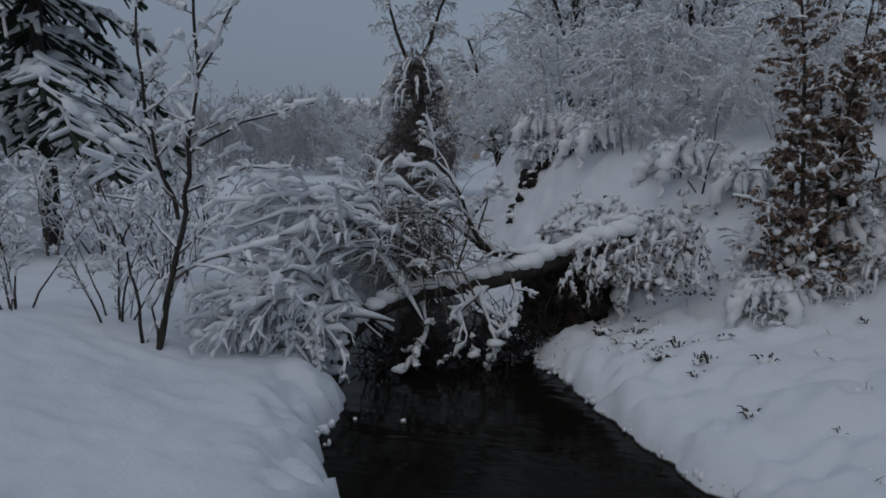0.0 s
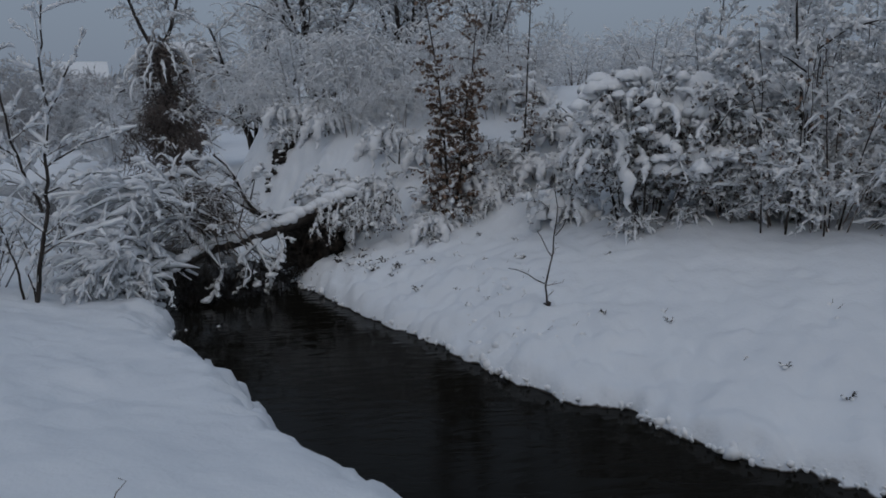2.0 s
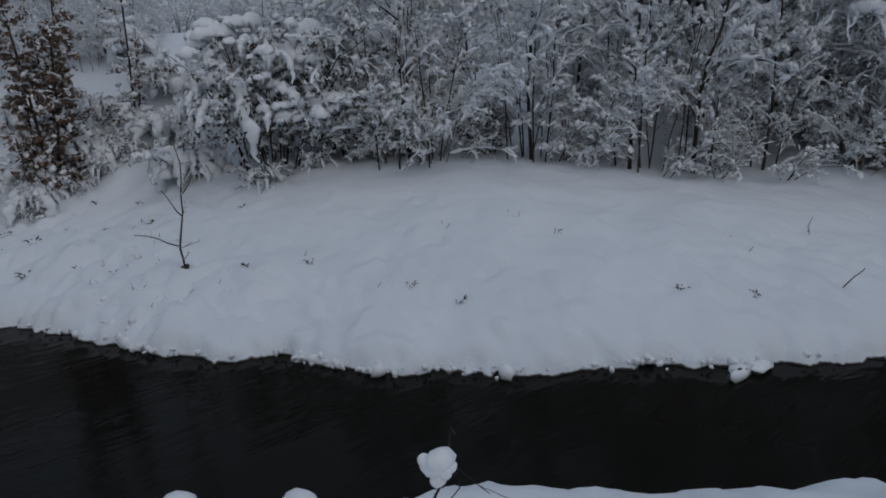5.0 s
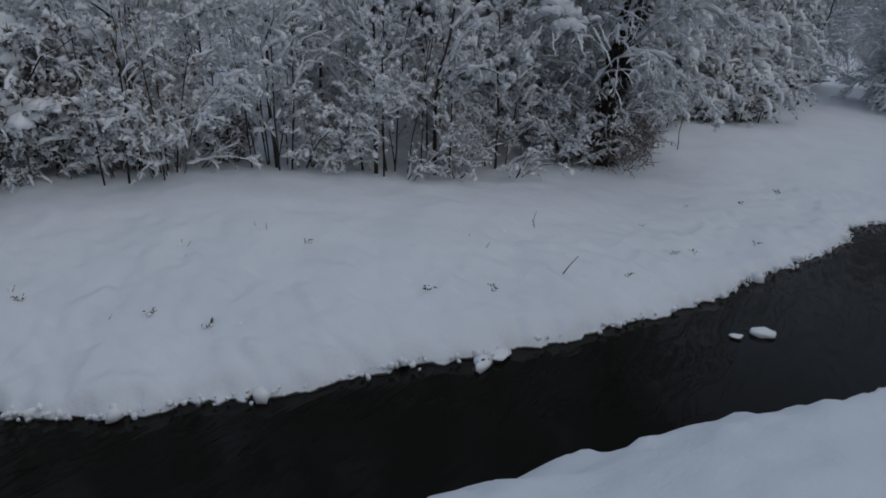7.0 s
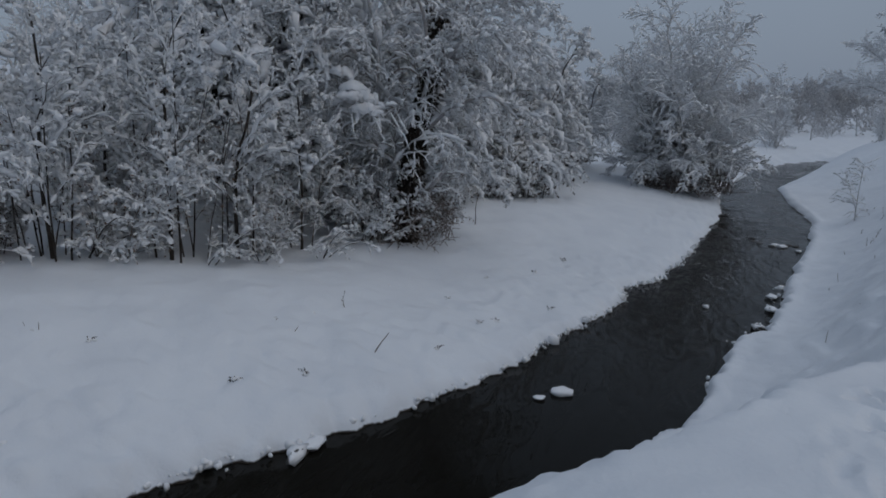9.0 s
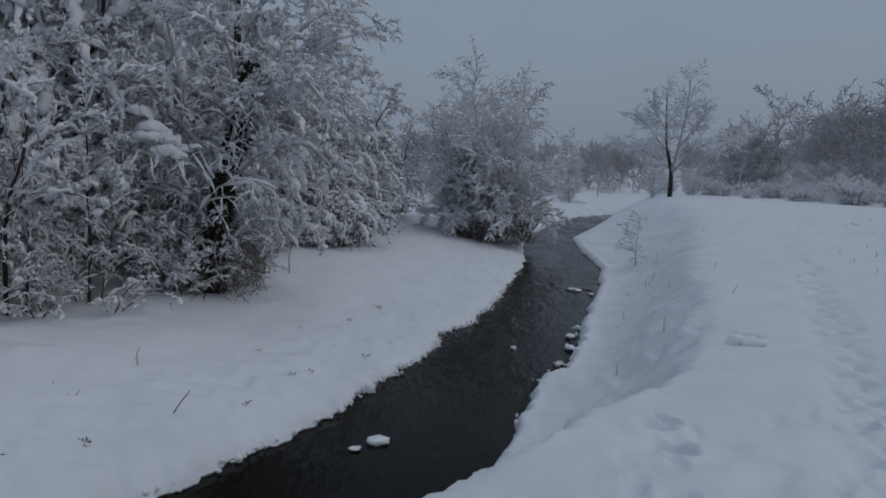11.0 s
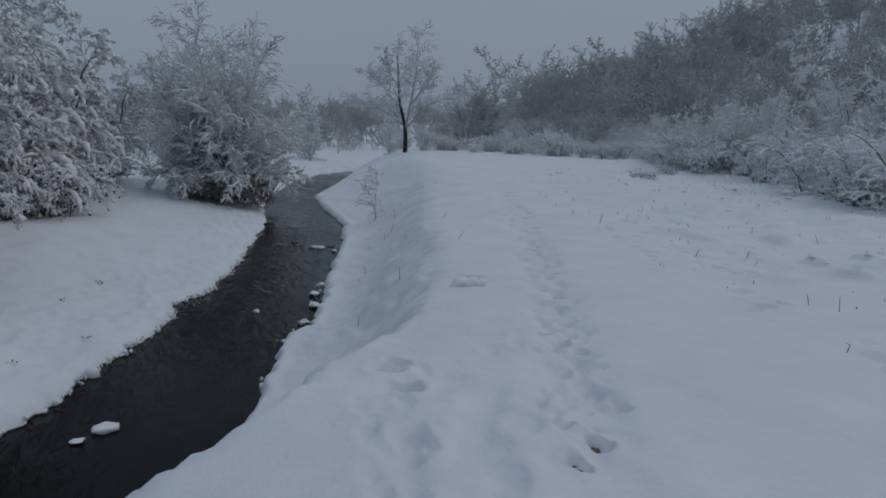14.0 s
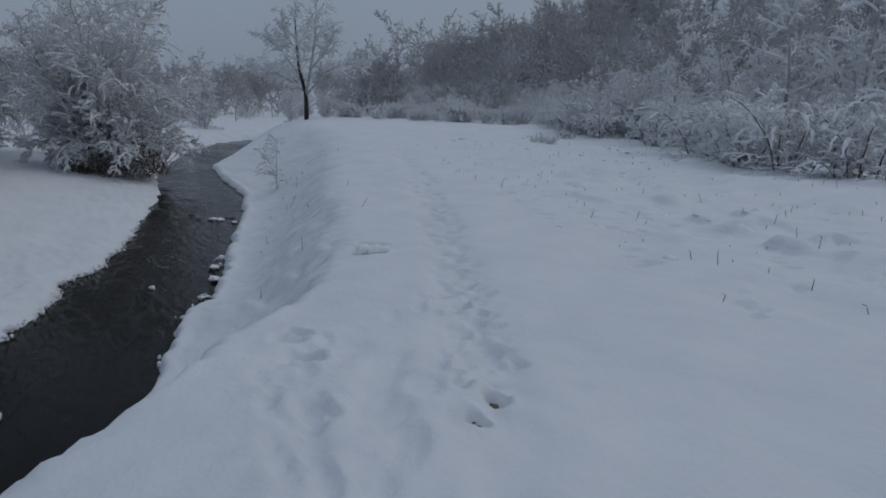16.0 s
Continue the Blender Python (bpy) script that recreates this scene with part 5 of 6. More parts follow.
trees_at = [(21.2, -24.4, 1.36, 10), (23.8, -24.6, 1.1, 130), (18.6, -25.0, 1.2, 60), (16.2, -24.6, 1.2, 200), (25.8, -26.0, .95, 280), (19.6, -26.4, 1.2, 330), (13.6, -25.0, 1.25, 90), (28.4, -26.6, .85, 170), (31.4, -27.0, .8, 40), (10.6, -24.6, 1.25, 250),
            (33, -.6, .85, 20), (36, -1.8, .8, 140), (42, -2.6, .8, 260), (32.5, 2.8, 1.2, 80), (38, -1, 1.0, 310), (46, -17, .6, 10), (50, -15.6, .65, 150), (60, -20, .8, 200), (55, -6, 1.0, 0), (50, -4.6, 1.0, 100), (64, -12, 1.1, 30),
            (-12.4, 33.5, .95, 70), (-10.5, 38, 1.3, 220), (-14, 41, 1.3, 300), (-18, 43, 1.35, 40), (18.0, 8.4, 1.1, 0), (22.8, 9.0, 1.2, 100), (28.0, 8.0, 1.3, 200)]
spots_of(cone_tree, trees_at[0:1] + trees_at[3:10:3] + trees_at[12:21:4])
spots_of(round_tree, trees_at[1:3] + trees_at[4:6] + trees_at[7:9] + [q for k, q in enumerate(trees_at[10:]) if k % 4 != 2 or k > 10])
nr = np.random.RandomState(165)
field_bush = plant("frosted_bush", "low field bush, wholly white with snow and frost", "bush", "frosted bushes along the field", 166, rising(nr, 8, 1.5, .95, .4, 0.018, .5), [dict(BROOM[0], n=12, ratio=.4, segs=4, sag=.2, rmin=.009), dict(BROOM[1], n=8, segs=2, sag=.2, rmin=.008), dict(BROOM[2], n=4, segs=1, sag=.2, rmin=.010)], bark=M_TWIG, bough=M_FROSTED, rime=M_WHITE,
                   snow=(0.012, 0.020, 0.022, 0.020), share=0.92, clots=90, clot_size=0.05, drapes=hanging(nr, 22, .7, .7, .3, 1.3, .25, .032, .4))
FR = random.Random(17)
spots = [(12.6, -17.6, 1.2, 0), (13.6, -18.6, 1.1, 90), (11.2, -17.4, 1.2, 200), (9.6, -18.0, 1.3, 300), (15.4, -19.6, 1.2, 40), (26.6, -23.0, .8, 70), (25.2, -22.4, .7, 160), (24.0, -22.4, .75, 250), (20.0, -22.2, 1.0, 10), (17.6, -21.4, 1.2, 210)]
for k in range(26):
    t = k / 25
    spots.append((46 - 24 * t + FR.uniform(-1.2, 1.2), -18.5 - 6.0 * t ** .8 + FR.uniform(-3.0, 0.8), FR.uniform(0.28, 0.75) + .5 * t, FR.uniform(0, 360)))
spots_of(field_bush, spots)


# ---------------------------------------------------------------- far woods, one mass of many small trees
def wood_mass(name, places, seed, label, tall=(6.5, 9.5), twig=0.05, count=150, material=None):
    r_, nr = random.Random(seed), np.random.RandomState(seed)
    kinds = []
    for _ in range(7):
        top = nr.uniform(6.8, 8.0)
        P = stem_line(nr, [(0, 0, -.5), (nr.normal(0, .3), nr.normal(0, .3), top * .4), (nr.normal(0, .5), nr.normal(0, .5), top * .74)], 8, .15)[None]
        R_ = np.linspace(.11, .03, 9)[None]
        a1 = shoots(nr, P, R_, 17, nr.uniform(.36, .43), 62, 3, .03, .14, .22, .06, .45, .03, .14)
        a2 = shoots(nr, *a1, 8, .52, 44, 2, .03, .16, .12, .12, .5, twig * .6, .35)
        n3 = max(2, count // 60)
        a3 = shoots(nr, *a2, n3, .42, 56, 1, .02, .25, .06, .05, .7, twig, .3)
        p0, p1 = a3[0][:, 0], a3[0][:, 1]
        v0, f0 = cones(p0, p1, twig * nr.uniform(.7, 1.4, len(p0)))
        kinds.append(joined(tubes(P, R_, 4), tubes(*a1, 3), tubes(*a2, 3), (v0, f0)))
    sets = []
    for x, y, z in places:
        v, f = kinds[r_.randrange(7)]
        s, a = r_.uniform(*tall) / 8.0, r_.uniform(0, 6.283)
        ca, sa = math.cos(a) * s, math.sin(a) * s
        sets.append((np.stack([x + v[:, 0] * ca - v[:, 1] * sa, y + v[:, 0] * sa + v[:, 1] * ca, z + v[:, 2] * s], 1), f))
    ob = new(name, quick_mesh(name, *joined(*sets), material or M_FAR))
    return tagged(ob, label, "woods", kind="stuff")


places = []
rr = np.random.RandomState(31)
for k in range(560):
    s, t = 44 + 62 * (k / 560) ** 1.15 + rr.uniform(-3, 3), rr.uniform(-62, 62)
    x, y = 0.52 * s + 0.854 * t, -0.854 * s + 0.52 * t
    if x < 4 or to_line(np.array([x]), np.array([y]), NEAR_EDGE[:, :2])[0][0] > -8:
        continue
    places.append((x, y))
P = np.array(places)
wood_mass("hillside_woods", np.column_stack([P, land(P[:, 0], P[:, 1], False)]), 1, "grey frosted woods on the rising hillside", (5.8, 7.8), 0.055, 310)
P = np.column_stack([rr.uniform(92, 170, 300), rr.uniform(-80, 30, 300)])
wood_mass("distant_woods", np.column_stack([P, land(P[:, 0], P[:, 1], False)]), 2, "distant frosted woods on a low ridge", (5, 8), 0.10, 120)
P = np.column_stack([rr.uniform(-52, 30, 150), rr.uniform(33, 75, 150)])
Q = P[(P[:, 0] > -8)]
Q[:, 1] = 27 + (Q[:, 1] - 33) * 0.45
Q = Q[(Q[:, 0] > 2.5)]
wood_mass("distant_woods", np.column_stack([Q, land(Q[:, 0], Q[:, 1], False)]), 6, "low frosted trees on top of the mound", (3.0, 4.5), 0.035, 130)
P = np.concatenate([P[((P[:, 0] > -9) & (P[:, 1] > 46)) | ((P[:, 0] <= -9) & (P[:, 1] > 40))], np.column_stack([rr.uniform(-48, -17, 45), rr.uniform(41, 50, 45)])])
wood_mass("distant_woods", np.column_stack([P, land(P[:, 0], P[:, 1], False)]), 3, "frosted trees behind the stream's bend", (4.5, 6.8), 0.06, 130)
P = np.column_stack([rr.uniform(14, 60, 100), rr.uniform(9, 40, 100)])
P = P[P[:, 0] * 0.45 + P[:, 1] > 16.5]
wood_mass("distant_woods", np.column_stack([P, land(P[:, 0], P[:, 1], False)]), 4, "frosted woods behind the thicket", (2.4, 3.6), 0.04, 190)
P = np.column_stack([rr.uniform(0, 1, 180), rr.uniform(0, 1, 180)])
P = np.column_stack([57 - 46 * P[:, 0] + rr.uniform(-2, 2, 180), -23.5 - 7 * P[:, 0] * (1 - P[:, 0]) - 2.5 * P[:, 0] - 7 * P[:, 1]])
wood_mass("frosted_scrub", np.column_stack([P, land(P[:, 0], P[:, 1], False)]), 7, "dense white frosted scrub along the edge of the field", (1.7, 3.3), 0.045, 250, M_WHITE)
P = np.column_stack([rr.uniform(9, 20, 26), rr.uniform(9.5, 15, 26)])
wood_mass("frosted_scrub", np.column_stack([P, land(P[:, 0], P[:, 1], False)]), 8, "frosted shrubs in the depth of the thicket", (3.2, 4.6), 0.022, 250, M_WHITE)
P = np.column_stack([rr.uniform(31, 76, 90), rr.rand(90)])
P[:, 1] = -3.6 - (P[:, 0] - 32) * 0.25 + 1.6 + 9 * P[:, 1] ** 1.3
wood_mass("frosted_scrub", np.column_stack([P, land(P[:, 0], P[:, 1], False)]), 9, "low frosted scrub along the far bend of the stream", (1.5, 3.2), 0.045, 130, M_FROST)
P = np.column_stack([rr.uniform(50, 100, 120), rr.uniform(-40, 10, 120)])
P = P[np.abs(P[:, 1] + 0.45 * P[:, 0] - 11) > 5]
wood_mass("distant_woods", np.column_stack([P, land(P[:, 0], P[:, 1], False)]), 5, "low frosted bushes along the far bends of the stream", (2.4, 4.4), 0.05, 130)

# ---------------------------------------------------------------- shaped wood: limbs along given lines, with side shoots
def limb(rng, out, pts, r0, r1, spec, kids=8, level=0, start=0.1, bias=(0, 0, 0.2)):
    pts = [Vector(p) for p in pts]
    total = sum((b - a).length for a, b in zip(pts, pts[1:]))
    done = 0.0
    for a, b in zip(pts, pts[1:]):
        n = max(2, int((b - a).length / 0.16))
        prev = a
        for k in range(1, n + 1):
            q = a.lerp(b, k / n)
            if k < n:
                q = q + Vector((rng.gauss(0, .012), rng.gauss(0, .012), rng.gauss(0, .012)))
            f = done / total
            done += (q - prev).length
            g = min(done / total, 1)
            out.append((*prev, *q, r0 + (r1 - r0) * f, r0 + (r1 - r0) * g, level))
            if g > start and rng.random() < kids * (g - f) * 1.1:
                d = (q - prev).normalized() * 0.7 + Vector((rng.gauss(0, .6), rng.gauss(0, .6), rng.gauss(0, .5))) + Vector(bias)
                d.normalize()
                grow(rng, out, tuple(prev), tuple(d), total * spec["ratio"][0] * rng.uniform(0.5, 1.1) * (1 - 0.5 * g), max((r0 + (r1 - r0) * f) * 0.5, spec["twig"]), level + 1, spec)
            prev = q


def limbed(name, limbs, spec, seed, label, category, place, snow=0.025, share=0.85, twig_mat=None, pads=0, pad_size=0.06, bark_mat=None, group="", trunk_snow=True, snow_form=(4, 2)):
    """A thing of wood whose main limbs follow given lines; limbs: (points, r0, r1, kids)."""
    r_, nr = random.Random(seed), np.random.RandomState(seed)
    root = new(name)
    tagged(root, label, category, group)
    every = []
    for pts, r0, r1, kids in limbs:
        out = []
        limb(r_, out, pts, r0, r1, spec, kids)
        S = np.array(out)
        part("limb", quick_mesh("limb", *chain(S[S[:, 8] == 0], 7), bark_mat or M_BARK), root)
        every.append(S)
    S = np.concatenate(every)
    if (S[:, 8] > 0).any():
        tagged(part("crown", quick_mesh("crown", *prisms(S[S[:, 8] > 0], 4), twig_mat or M_TWIG), root), kind="stuff")
    C = S if trunk_snow else S[S[:, 8] > 0]
    sets = [snow_on(nr, C, snow, share, 0.35, *snow_form)]
    sets = [q for q in sets if len(q[0])]
    if pads:
        sets.append(pads_on(nr, C, pads, pad_size))
    if sets:
        tagged(part("snow_cover", quick_mesh("snow_cover", *joined(*sets), M_SNOW), root, "fresh snow lying along the branches"), kind="stuff")
    root.location = place
    return root


# ---------------------------------------------------------------- sapling on the near bank
SAP = dict(segs=(6, 5, 3), kids=(6, 6), bare=(0.1, 0.15), sag=(0.0, 0.10, 0.12), wander=(0.05, 0.09, 0.14), angle=(45, 42), ratio=(0.30, 0.45), thin=0.5, twig=0.005, lift=0.15)
limbed("sapling", [([(0.01, 0, -.1), (0.15, 0.07, 0.59), (0.26, 0.12, 1.05), (0.37, 0.17, 2.01), (0.44, 0.21, 2.46), (0.42, 0.2, 2.9), (0.54, 0.25, 3.75)], 0.032, 0.008, 20),
                   ([(0.23, 0.11, 1.15), (0.07, 0.04, 1.87), (0.0, 0.0, 2.55), (0.0, 0.0, 3.5)], 0.022, 0.006, 14),
                   ([(0.44, 0.21, 2.41), (0.71, 0.32, 2.96), (0.95, 0.41, 3.39)], 0.014, 0.005, 6),
                   ([(-.09, -.04, -.1), (-.12, -.06, .54), (-.21, -.11, 1.04), (-.33, -.17, 1.46)], 0.018, 0.006, 6),
                   ([(0.02, 0.0, -.1), (-.03, .02, .35), (0.10, 0.05, 0.62)], 0.014, 0.006, 3),
                   ([(0.32, 0.15, 1.71), (0.76, 0.34, 2.0), (1.35, 0.55, 2.17)], 0.013, 0.005, 12),
                   ([(0.28, 0.14, 1.38), (0.79, 0.35, 1.61), (1.12, 0.48, 1.6)], 0.012, 0.005, 9),
                   ([(0.06, 0.03, 1.88), (-.26, -.13, 2.14), (-.51, -.27, 2.29)], 0.012, 0.005, 10),
                   ([(0.18, 0.09, 0.69), (0.45, 0.21, 0.82), (0.85, 0.37, 0.74)], 0.012, 0.005, 7),
                   ([(0.20, 0.1, 0.9), (-.2, .1, 1.3), (-.6, 0.1, 1.35)], 0.011, 0.005, 7),
                   ([(0.37, .17, 2.0), (.1, .2, 2.3), (-.15, .2, 2.42)], 0.011, 0.005, 7)],
       SAP, 201, "forked young tree with thick snow on every spreading branch", "tree", (-4.72, 9.01, height(-4.72, 9.01)), snow=0.023, share=0.95, pads=190, pad_size=0.042)
BUSHLET = dict(segs=(6, 4, 2), kids=(6, 4), bare=(0.2, 0.2), sag=(0.0, 0.1, 0.2), wander=(0.07, 0.12, 0.2), angle=(40, 42), ratio=(0.4, 0.45), thin=0.5, twig=0.004, lift=0.12)
bushlet = wood_thing("small_bush", fan(R, 7, 0.6, 1.15, 0.014, 0.15), BUSHLET, 210, "small bare bush poking out of the snow of the near bank", "bush", "small bushes on the near bank", snow=0.018, share=0.6)
set_at(bushlet, -5.35, 9.3)
for x, y, s in ((-6.3, 9.0, 1.0), (-6.6, 11.6, 1.2), (-8.3, 12.4, 1.4), (-5.6, 12.3, 1.3), (-9.6, 15.5, 1.5), (-7.9, 9.3, 1.0), (-11.5, 19.5, 1.8), (-12.8, 17.5, 1.7)):
    copy_thing(bushlet, put(bushlet, x, y, turn=R.uniform(0, 360), size=s))

# ---------------------------------------------------------------- fallen tree and brushwood across the stream
FALL = [dict(n=6, ratio=0.30, angle=48, segs=5, sag=0.22, wander=0.12, lift=0.08, start=0.25, thin=0.4, rmin=0.010, taper=0.4),
        dict(n=4, ratio=0.45, angle=45, segs=3, sag=0.3, wander=0.14, lift=0.0, start=0.15, thin=0.6, rmin=0.006, taper=0.4),
        dict(n=2, ratio=0.5, angle=42, segs=2, sag=0.3, wander=0.2, lift=0.0, start=0.3, thin=0.7, rmin=0.0045, taper=0.4)]
LOG = [(-0.6, 12.4, 1.50), (-.95, 12.24, 1.37), (-1.45, 12.0, 1.18), (-1.83, 11.75, 1.07), (-2.38, 11.46, .94), (-2.9, 11.15, .87), (-3.21, 10.86, .78), (-3.47, 10.58, .57), (-3.59, 10.39, .28), (-3.62, 10.3, -.05)]
FORK = [(-0.94, 12.26, 1.47), (-1.45, 12.05, 1.28), (-1.82, 11.82, 1.22), (-2.21, 11.75, 1.26), (-2.5, 11.74, 1.55), (-2.55, 11.74, 2.15), (-2.8, 11.68, 2.5)]
log = plant("fallen_tree", "fallen tree lying across the stream under thick snow", "tree", "", 220,
            [(FORK, 0.075, 0.014), ([(-2.21, 11.75, 1.26), (-2.8, 11.65, 1.75), (-3.3, 11.5, 2.1), (-3.8, 11.35, 2.0)], 0.035, 0.010), ([(-2.5, 11.74, 1.6), (-2.25, 11.7, 1.95), (-2.05, 11.6, 2.1)], 0.025, 0.008),
             ([(-2.0, 11.65, 1.0), (-2.28, 11.38, .85), (-2.08, 11.21, .49), (-2.04, 11.12, .14)], 0.028, 0.010), ([(-2.2, 11.45, .9), (-2.51, 11.24, .62), (-2.3, 11.07, .43), (-2.5, 10.93, .2)], 0.024, 0.009),
             ([(-1.95, 11.7, 1.05), (-1.8, 11.4, .75), (-1.9, 11.15, .4)], 0.022, 0.009), ([(-2.55, 11.74, 1.9), (-2.9, 11.6, 2.25), (-3.35, 11.5, 2.3)], 0.022, 0.008), ([(-2.9, 11.2, .8), (-2.75, 11.0, .45), (-3.0, 10.8, .1)], 0.018, 0.008)],
            FALL, bark=M_BARK, rime=M_TWIG, snow=(0.045, 0.028, 0.023, 0.018), share=0.95, wander=0.10, stem_sides=7, clots=70, clot_size=0.05)
nq = np.random.RandomState(222)
trunk_line = stem_line(nq, LOG, 26, 0.03)[None]
part("trunk", quick_mesh("trunk", *tubes(trunk_line, np.linspace(.125, .06, 27)[None] * nq.uniform(.92, 1.08, (1, 27)), 10), M_BARK), log, "dark bark of the fallen trunk")
cc = np.repeat(trunk_line[0], 4, 0)[:-3] + nq.normal(0, 0.018, (105, 3)) + [0, 0, 0.125]
cc[:, 2] -= np.linspace(0, .05, 105)
part("snow_cap", quick_mesh("snow_cap", *lumps(nq, cc, np.linspace(.13, .07, 105) * nq.uniform(.8, 1.15, 105), 0.7, True, 0.12), M_SNOW), log, "thick ridge of snow along the log")

# long bowed branches of its crown and the brushwood caught in it
ARC = [dict(n=8, ratio=0.30, angle=40, segs=4, sag=0.35, wander=0.12, lift=0.05, start=0.2, thin=0.5, rmin=0.007, taper=0.4),
       dict(n=4, ratio=0.5, angle=42, segs=3, sag=0.4, wander=0.15, lift=0.0, start=0.15, thin=0.6, rmin=0.005, taper=0.35)]


def arcs(nr, n, a, b, c, jig, rad):
    """Branches that set out near a, pass over b and come down near c."""
    out = []
    for _ in range(n):
        w = nr.rand()
        p = [np.array(a) + nr.normal(0, jig, 3) * [1, 1, .5], np.array(b) + nr.normal(0, jig, 3) * [1.2, 1.2, .8], np.array(c) + nr.normal(0, jig, 3) * [1.6, 1.6, 1.2]]
        p[2] = p[1] + (p[2] - p[1]) * (.6 + .5 * w)
        out.append(([p[0], (p[0] + p[1]) / 2 + [0, 0, .18], p[1], (p[1] + p[2]) / 2 + [0, 0, .12], p[2]], rad * nr.uniform(.7, 1.2), .006))
    return out


nr = np.random.RandomState(230)
plant("brushwood", "long branches of the fallen crown bowed under thick snow", "brushwood", "brushwood on the fallen tree", 231, arcs(nr, 13, (-2.9, 11.3, .7), (-3.7, 10.9, 1.75), (-4.7, 10.3, 1.35), .22, 0.022), ARC, bark=M_BARK, rime=M_TWIG, snow=(0.042, 0.036, 0.030), share=0.95, clots=90, clot_size=0.055)
plant("brushwood", "snow-bowed branches spread over the near bank", "brushwood", "brushwood on the fallen tree", 232, arcs(nr, 14, (-3.5, 10.9, .5), (-4.05, 10.3, 1.05), (-4.5, 9.75, .75), .2, 0.018), ARC, bark=M_BARK, rime=M_TWIG, snow=(0.040, 0.036, 0.030), share=0.95, clots=90, clot_size=0.055)
plant("brushwood", "snowy branches hanging down to the water", "brushwood", "brushwood on the fallen tree", 233, arcs(nr, 11, (-3.5, 10.7, .65), (-3.8, 10.2, .6), (-3.75, 9.95, .12), .13, 0.014), ARC, bark=M_BARK, rime=M_TWIG, snow=(0.032, 0.032, 0.028), share=0.95, clots=50, clot_size=0.05)
plant("brushwood", "dark tangle of thin brown twigs with little snow", "brushwood", "brushwood on the fallen tree", 234, arcs(nr, 22, (-2.7, 11.5, .8), (-3.0, 11.5, 1.45), (-3.4, 11.5, 1.6), .26, 0.012), [dict(ARC[0], n=12, ratio=.4, angle=50), dict(ARC[1], n=6, angle=50)], bark=M_TWIG, rime=M_TWIG, snow=(0.010, 0.010, 0.008), share=0.45)

# dark earth laid bare under the roots
bm = bmesh.new()
bmesh.ops.create_icosphere(bm, subdivisions=5, radius=1.0)
for v in bm.verts:
    n = noise.fractal(v.co * 2.6, 0.9, 2.0, 6) * 0.34 + noise.noise(v.co * 7) * 0.12
    v.co = v.co * (1 + n)
    v.co = Vector((v.co.x * 0.50, v.co.y * 0.62, v.co.z * 0.60))
me = bpy.data.meshes.new("earth_bank")
bm.to_mesh(me)
bm.free()
me.materials.append(M_SOIL)
earth = new("earth_bank", me)
earth.location, earth.rotation_euler = (-1.34, 12.5, 0.52), (0, 0, 0.5)
tagged(earth, "bare dark undercut earth beneath the fallen tree's foot", "earth", kind="structure")
# black twigs added to darken the shaded hollow between log and water
nq = np.random.RandomState(242)
n = 900
q = nq.rand(n, 1)
p0 = (1 - q) * [[-3.4, 11.0, 0.12]] + q * [[-1.5, 12.0, 0.3]] + nq.normal(0, 1, (n, 3)) * [0.12, 0.16, 0.14]
p0[:, 2] = np.abs(p0[:, 2])
p1 = p0 + nq.normal(0, 0.16, (n, 3)) + [[0, 0, 0.08]]
tangle = new("shade_twigs", quick_mesh("shade_twigs", *prisms(np.column_stack([p0, p1, np.full(n, .010), np.full(n, .004)]), 3), M_BARK))
tagged(tangle, "added black twigs standing in for the shade under the fallen tree", "brushwood", kind="stuff")
nr = np.random.RandomState(240)
over = [([(-1.15 + .17 * k, 12.15 + .1 * nr.rand(), 1.30 + .03 * k), (-1.2 + .17 * k, 11.95, 1.34 + .03 * k), (-1.25 + .17 * k, 11.75, 1.16), (-1.25 + .17 * k, 11.65, .9 + .2 * nr.rand())], .014, .005) for k in range(9)]
plant("overhanging_shrub", "snow-clad shrub drooping over the bare earth with dark leaves", "shrub", "", 241, over, [dict(ARC[0], n=7, ratio=.4, sag=.6), dict(ARC[1], n=4, sag=.7)], bark=M_BARK, rime=M_TWIG, snow=(0.024, 0.028, 0.026), share=0.85, leaf=(520, 0.07), leaf_mat=M_DEADLEAF, clots=40, clot_size=0.045, lumpy=True)
nq = np.random.RandomState(246)
for x, y, ln, tall in ((-2.35, 15.95, .62, .22), (-1.45, 15.9, .55, .30), (-1.9, 16.25, .3, .14)):
    n = 46
    q = nq.uniform(-1, 1, n)
    cx = x + q * ln * .5
    cy = y + q * ln * .12 + nq.normal(0, .06, n)
    cz = land(cx, cy) + .25 * q * ln * .5 + nq.uniform(-.6, .45, n) * tall * (1 - q * q * .6)
    ledge = new("bare_earth", quick_mesh("bare_earth", *lumps(nq, np.column_stack([cx, cy, cz]), tall * nq.uniform(.18, .5, n), 0.8, True, 0.55), M_SOIL))
    tagged(ledge, "ragged dark ledge of bare earth and roots on the snowy mound", "earth", "bare earth on the mound")
    c = np.column_stack([cx, cy + .03, cz + tall * .42])[::2]
    tagged(part("snow_cap", quick_mesh("snow_cap", *lumps(nq, c, tall * nq.uniform(.15, .36, len(c)), 0.5, True, 0.5), M_SNOW), ledge, "snow hanging over the ledge"), kind="stuff")

